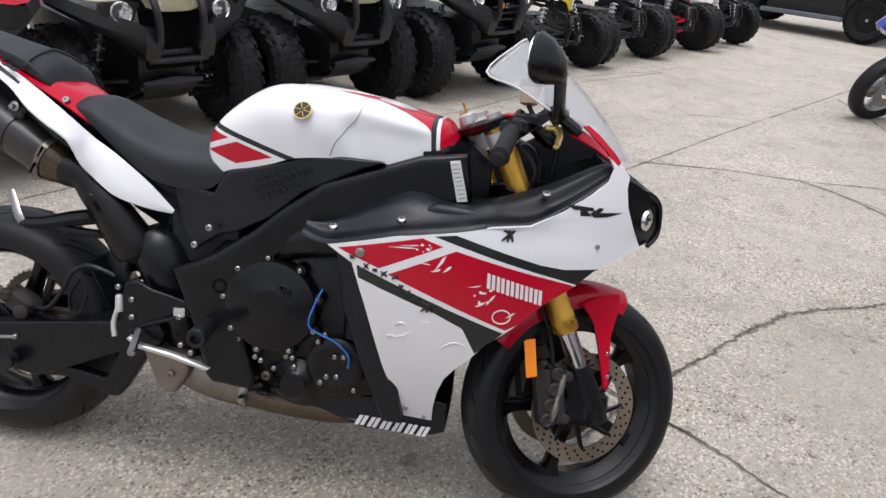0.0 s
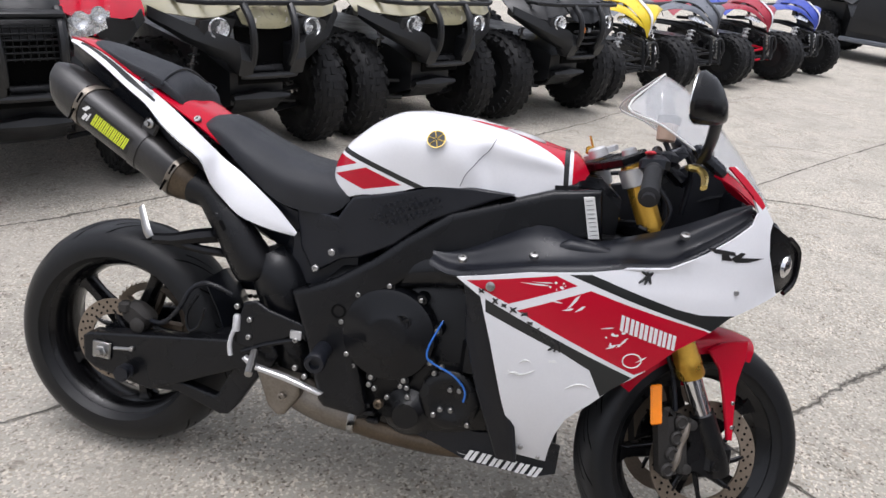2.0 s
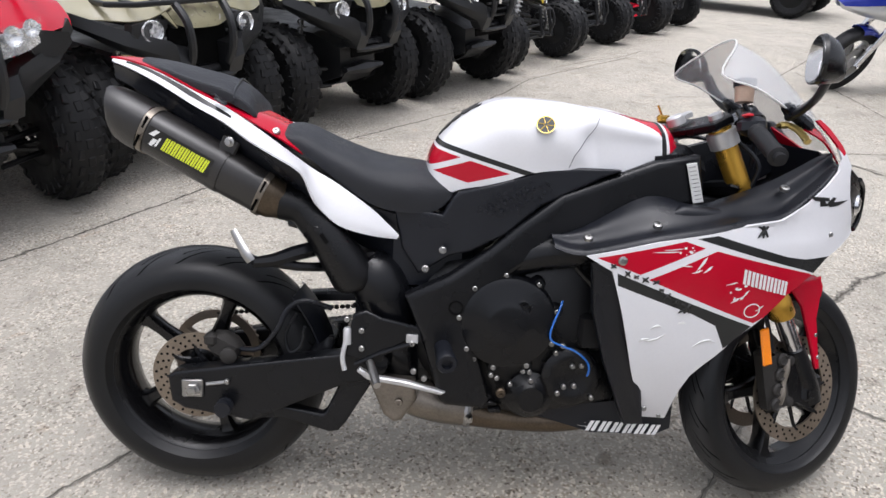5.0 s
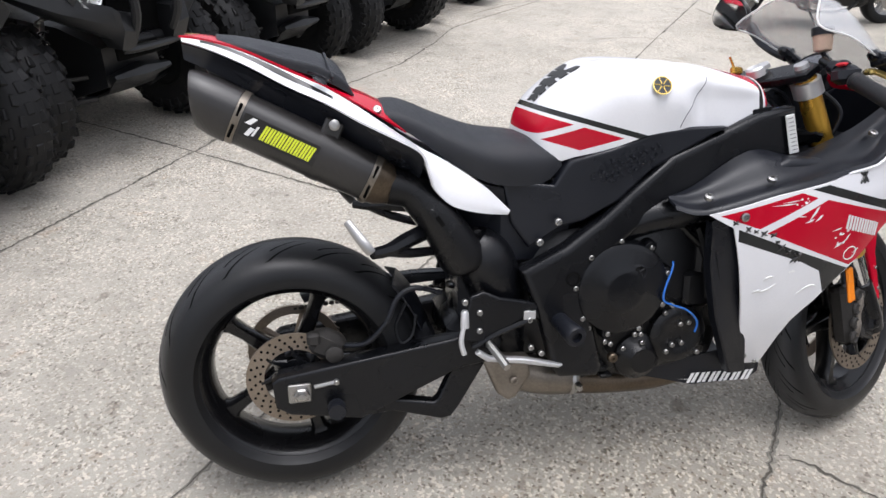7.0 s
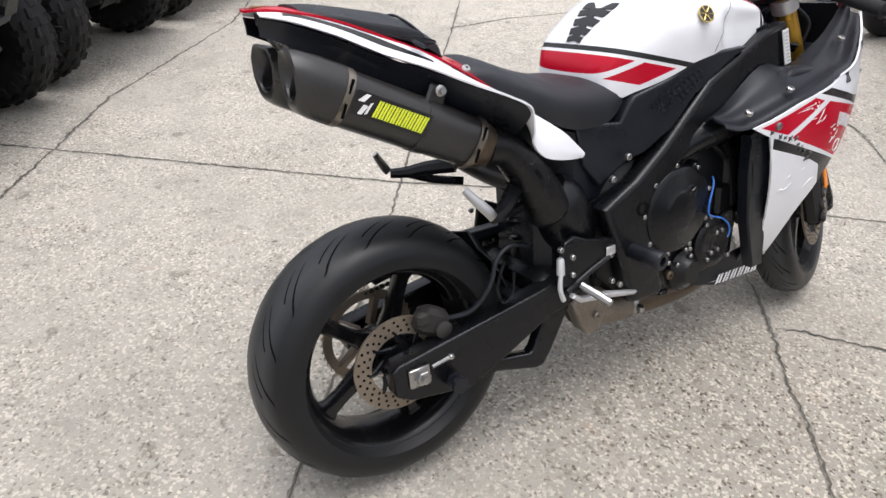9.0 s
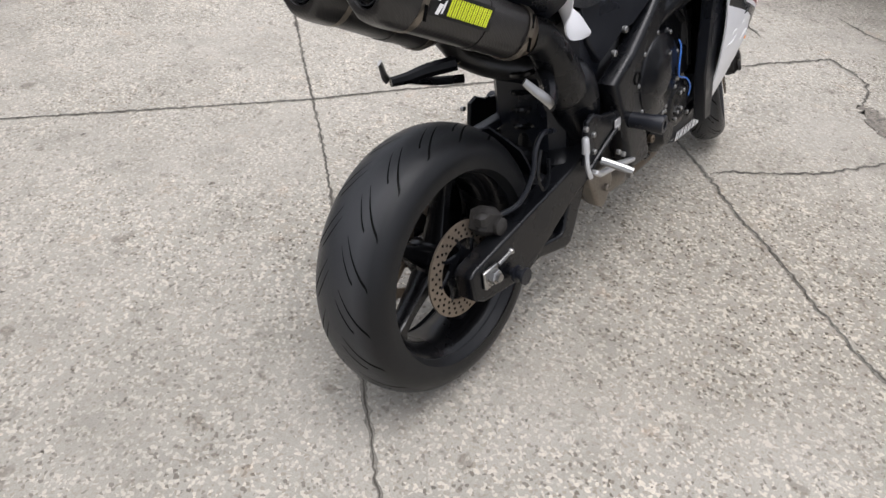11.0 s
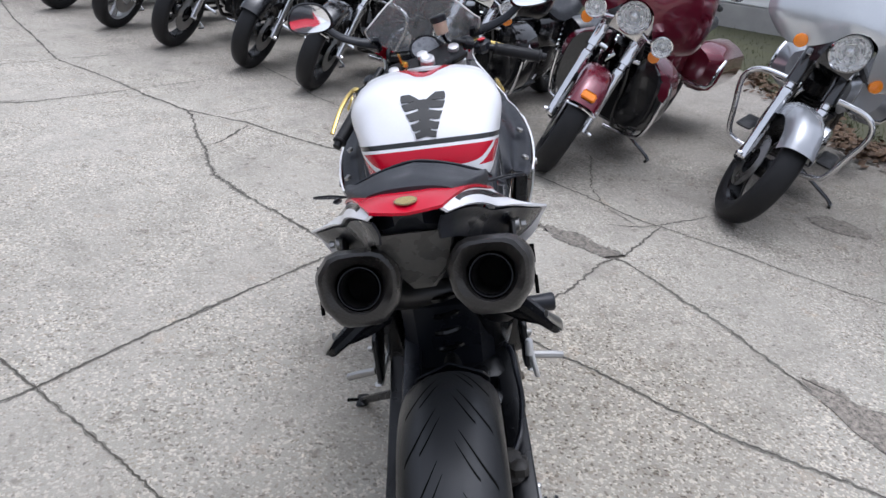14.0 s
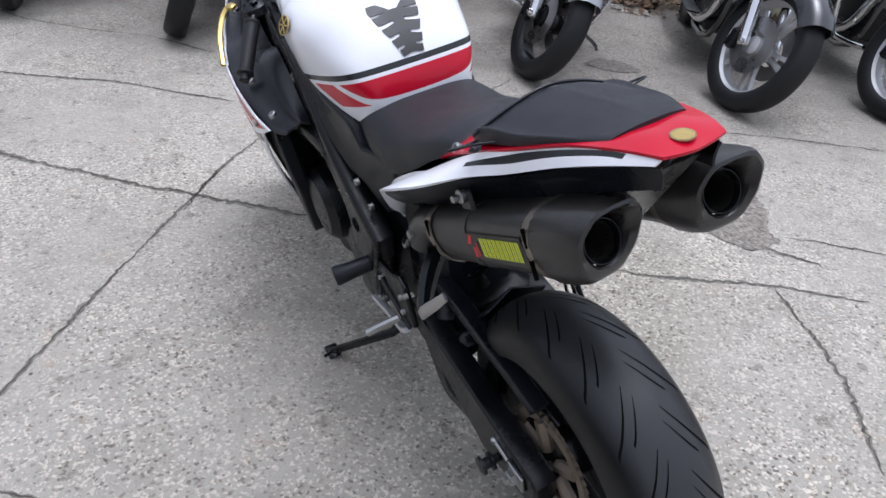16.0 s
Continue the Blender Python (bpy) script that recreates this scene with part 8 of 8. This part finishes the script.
ROW = [
    (6.24, 5.43, "jet", "black cruiser with dark wheels", dict(cast="dark", lamps=False, guard=False, bags=False)),
    (5.64, 4.70, "jet", "black cruiser with chrome fork", dict(cast="dark", lamps=False, bags=False)),
    (4.93, 3.97, "teal", "dark cruiser with silver cast wheels", dict(cast="cast", lamps=False, guard=False, bags=False)),
    (4.33, 3.33, "jet", "black cruiser with chrome fork legs", dict(cast="dark", lamps=False)),
    (3.76, 2.62, "jet", "black cruiser with chrome engine guard", dict(cast="dark", lamps=True)),
    (3.24, 2.10, "jet", "black touring motorcycle with chrome-trimmed front mudguard", dict(cast="dark", lamps=True, tip=True, fairing="jet")),
    (2.46, 1.36, "jet", "black touring motorcycle with amber mudguard lamp and batwing fairing", dict(cast="dark", tip=True, fairing="jet", lowers="jet")),
    (1.80, .70, "maroon", "maroon touring motorcycle with batwing fairing and leg shields", dict(cast="dark", tip=True, fairing="maroon", lowers="maroon", lean=13)),
    (1.20, -.16, "silver", "silver touring motorcycle with chrome engine guard", dict(cast="dark", lamps=False, fairing="pale_silver", lean=13)),
    (.41, -.91, "jet", "black cruiser with bright cast wheels", dict(cast="cast", lamps=False, guard=False, R=.33, bags=False)),
    (-.03, -1.64, "teal", "dark teal cruiser with wire wheels", dict(cast="spoke", lamps=False, guard=True, R=.33)),
]
for x, y, paint, label, opt in ROW:
    cruiser(x, y, M[paint], label, **{k: (M[v] if k in ("fairing", "lowers") else v) for k, v in opt.items()})
cruiser(3.57, 6.11, M["blue_paint"], "blue street motorcycle with bright cast wheels", cast="cast", lamps=False, guard=False, bags=False, R=.30, steer=25, lean=9, yaw=175, sport=True)

# ---- verge and house behind the cruisers ----
def grass_mat():
    m = mat("winter_grass", (0.05, 0.062, 0.022), 0.9, vary=0.45, scale=3, bump=0.5, fine=60)
    return m
M["grass"] = grass_mat()
M["leaf"] = mat("dry_leaf", (0.11, 0.066, 0.036), 0.8, vary=0.4, scale=20)
M["soil"] = mat("verge_soil", (0.055, 0.055, 0.026), 0.95, vary=0.4, scale=2.5, bump=0.6, fine=60)
edge = [(-2.5, -6.0), (-.4, -3.9), (1.1, -2.75), (2.0, -2.05), (2.55, -1.75), (3.3, -1.95), (4.4, -2.05), (5.0, -2.25), (7.5, -2.2), (11.0, 0.8)]
far = [(x + 9 * .745, y - 9 * .67) for x, y in edge]
n = len(edge)
verge = tagged(link("verge", Geo().add([(x, y, .004) for x, y in edge] + [(x, y, .004) for x, y in edge] + [(x, y, .03) for x, y in far], [(n + i, n + i + 1, 2 * n + i + 1, 2 * n + i) for i in range(n - 1)]), M["soil"]), "worn grass verge along the concrete", "grass", kind="structure")
rnd = random.Random(11)
v, f = [], []
for i in range(9000):
    k = rnd.randrange(n - 1)
    u, w = rnd.random(), rnd.random() ** 1.4 * 4.5
    x = edge[k][0] + u * (edge[k + 1][0] - edge[k][0]) + w * .745
    y = edge[k][1] + u * (edge[k + 1][1] - edge[k][1]) - w * .67
    a, h, b = rnd.uniform(0, 6.28), rnd.uniform(.02, .06), rnd.uniform(.003, .006)
    lx, ly = rnd.uniform(-.03, .03), rnd.uniform(-.03, .03)
    o = len(v)
    v += [(x - b * math.cos(a), y - b * math.sin(a), 0), (x + b * math.cos(a), y + b * math.sin(a), 0), (x + lx, y + ly, h)]
    f.append((o, o + 1, o + 2))
me = bpy.data.meshes.new("grass")
me.from_pydata(v, [], f)
me.materials.append(M["grass"])
tagged(new("grass", me), "thin winter grass blades on the verge", "grass", kind="stuff")
v, f = [], []
for i in range(2600):
    k = rnd.choice((1, 2, 2, 3, 3, 3, 4, 4, 5, 6))
    u, w = rnd.random(), rnd.gauss(.1, .16)
    x = edge[k][0] + u * (edge[k + 1][0] - edge[k][0]) + w * .745
    y = edge[k][1] + u * (edge[k + 1][1] - edge[k][1]) - w * .67
    s = rnd.uniform(.02, .045)
    m4 = Euler((rnd.uniform(-.6, .6), rnd.uniform(-.6, .6), rnd.uniform(0, 6.28))).to_matrix()
    o = len(v)
    z = rnd.uniform(.012, .05) * max(.3, 1 - abs(w) * 2)
    v += [Vector((x, y, z)) + m4 @ Vector(p) * s for p in ((-1, 0, 0), (-.2, .55, .15), (1, 0, .1), (-.2, -.55, .15))]
    f.append((o, o + 1, o + 2, o + 3))
me = bpy.data.meshes.new("fallen_leaves")
me.from_pydata(v, [], f)
me.materials.append(M["leaf"])
tagged(new("fallen_leaves", me), "dry brown leaves along the concrete edge", "leaves", kind="stuff")

# house with white lap siding
house = thing("house", pose(7.2, -4.9, 0, 0, 0, 48), "white house with horizontal lap siding on a block base", "house")
M["block"] = mat("grey_block", (0.34, 0.33, 0.31), 0.85, vary=0.2, scale=4, bump=0.4, fine=90)
part("foundation", Geo().box((0, -1.5, .17), (10, 3, .34), .01), M["block"], house, "grey block foundation")
part("wall", Geo().box((0, -1.52, 1.75), (9.96, 2.94, 2.9), .01), M["aged_white"], house)
lap = None
for k in range(22):
    z = .36 + k * .125
    if lap is None:
        lap = part("siding_board", Geo().rings([[(-5.0, .0, 0), (-5.0, .028, .002), (-5.0, .006, .128), (-5.0, -.012, .128)], [(5.0, .0, 0), (5.0, .028, .002), (5.0, .006, .128), (5.0, -.012, .128)]]), M["aged_white"], house, "", Matrix.Translation((0, -.03, z)))
    else:
        share(lap, Matrix.Translation((0, -.03, z)))
part("roof", Geo().rings([[(x, .5, 3.1), (x, .5, 3.2), (x, -1.5, 4.3), (x, -3.5, 3.2), (x, -3.5, 3.1), (x, -1.5, 4.15)] for x in (-5.3, 5.3)]), M["block"], house, "grey shingled roof")
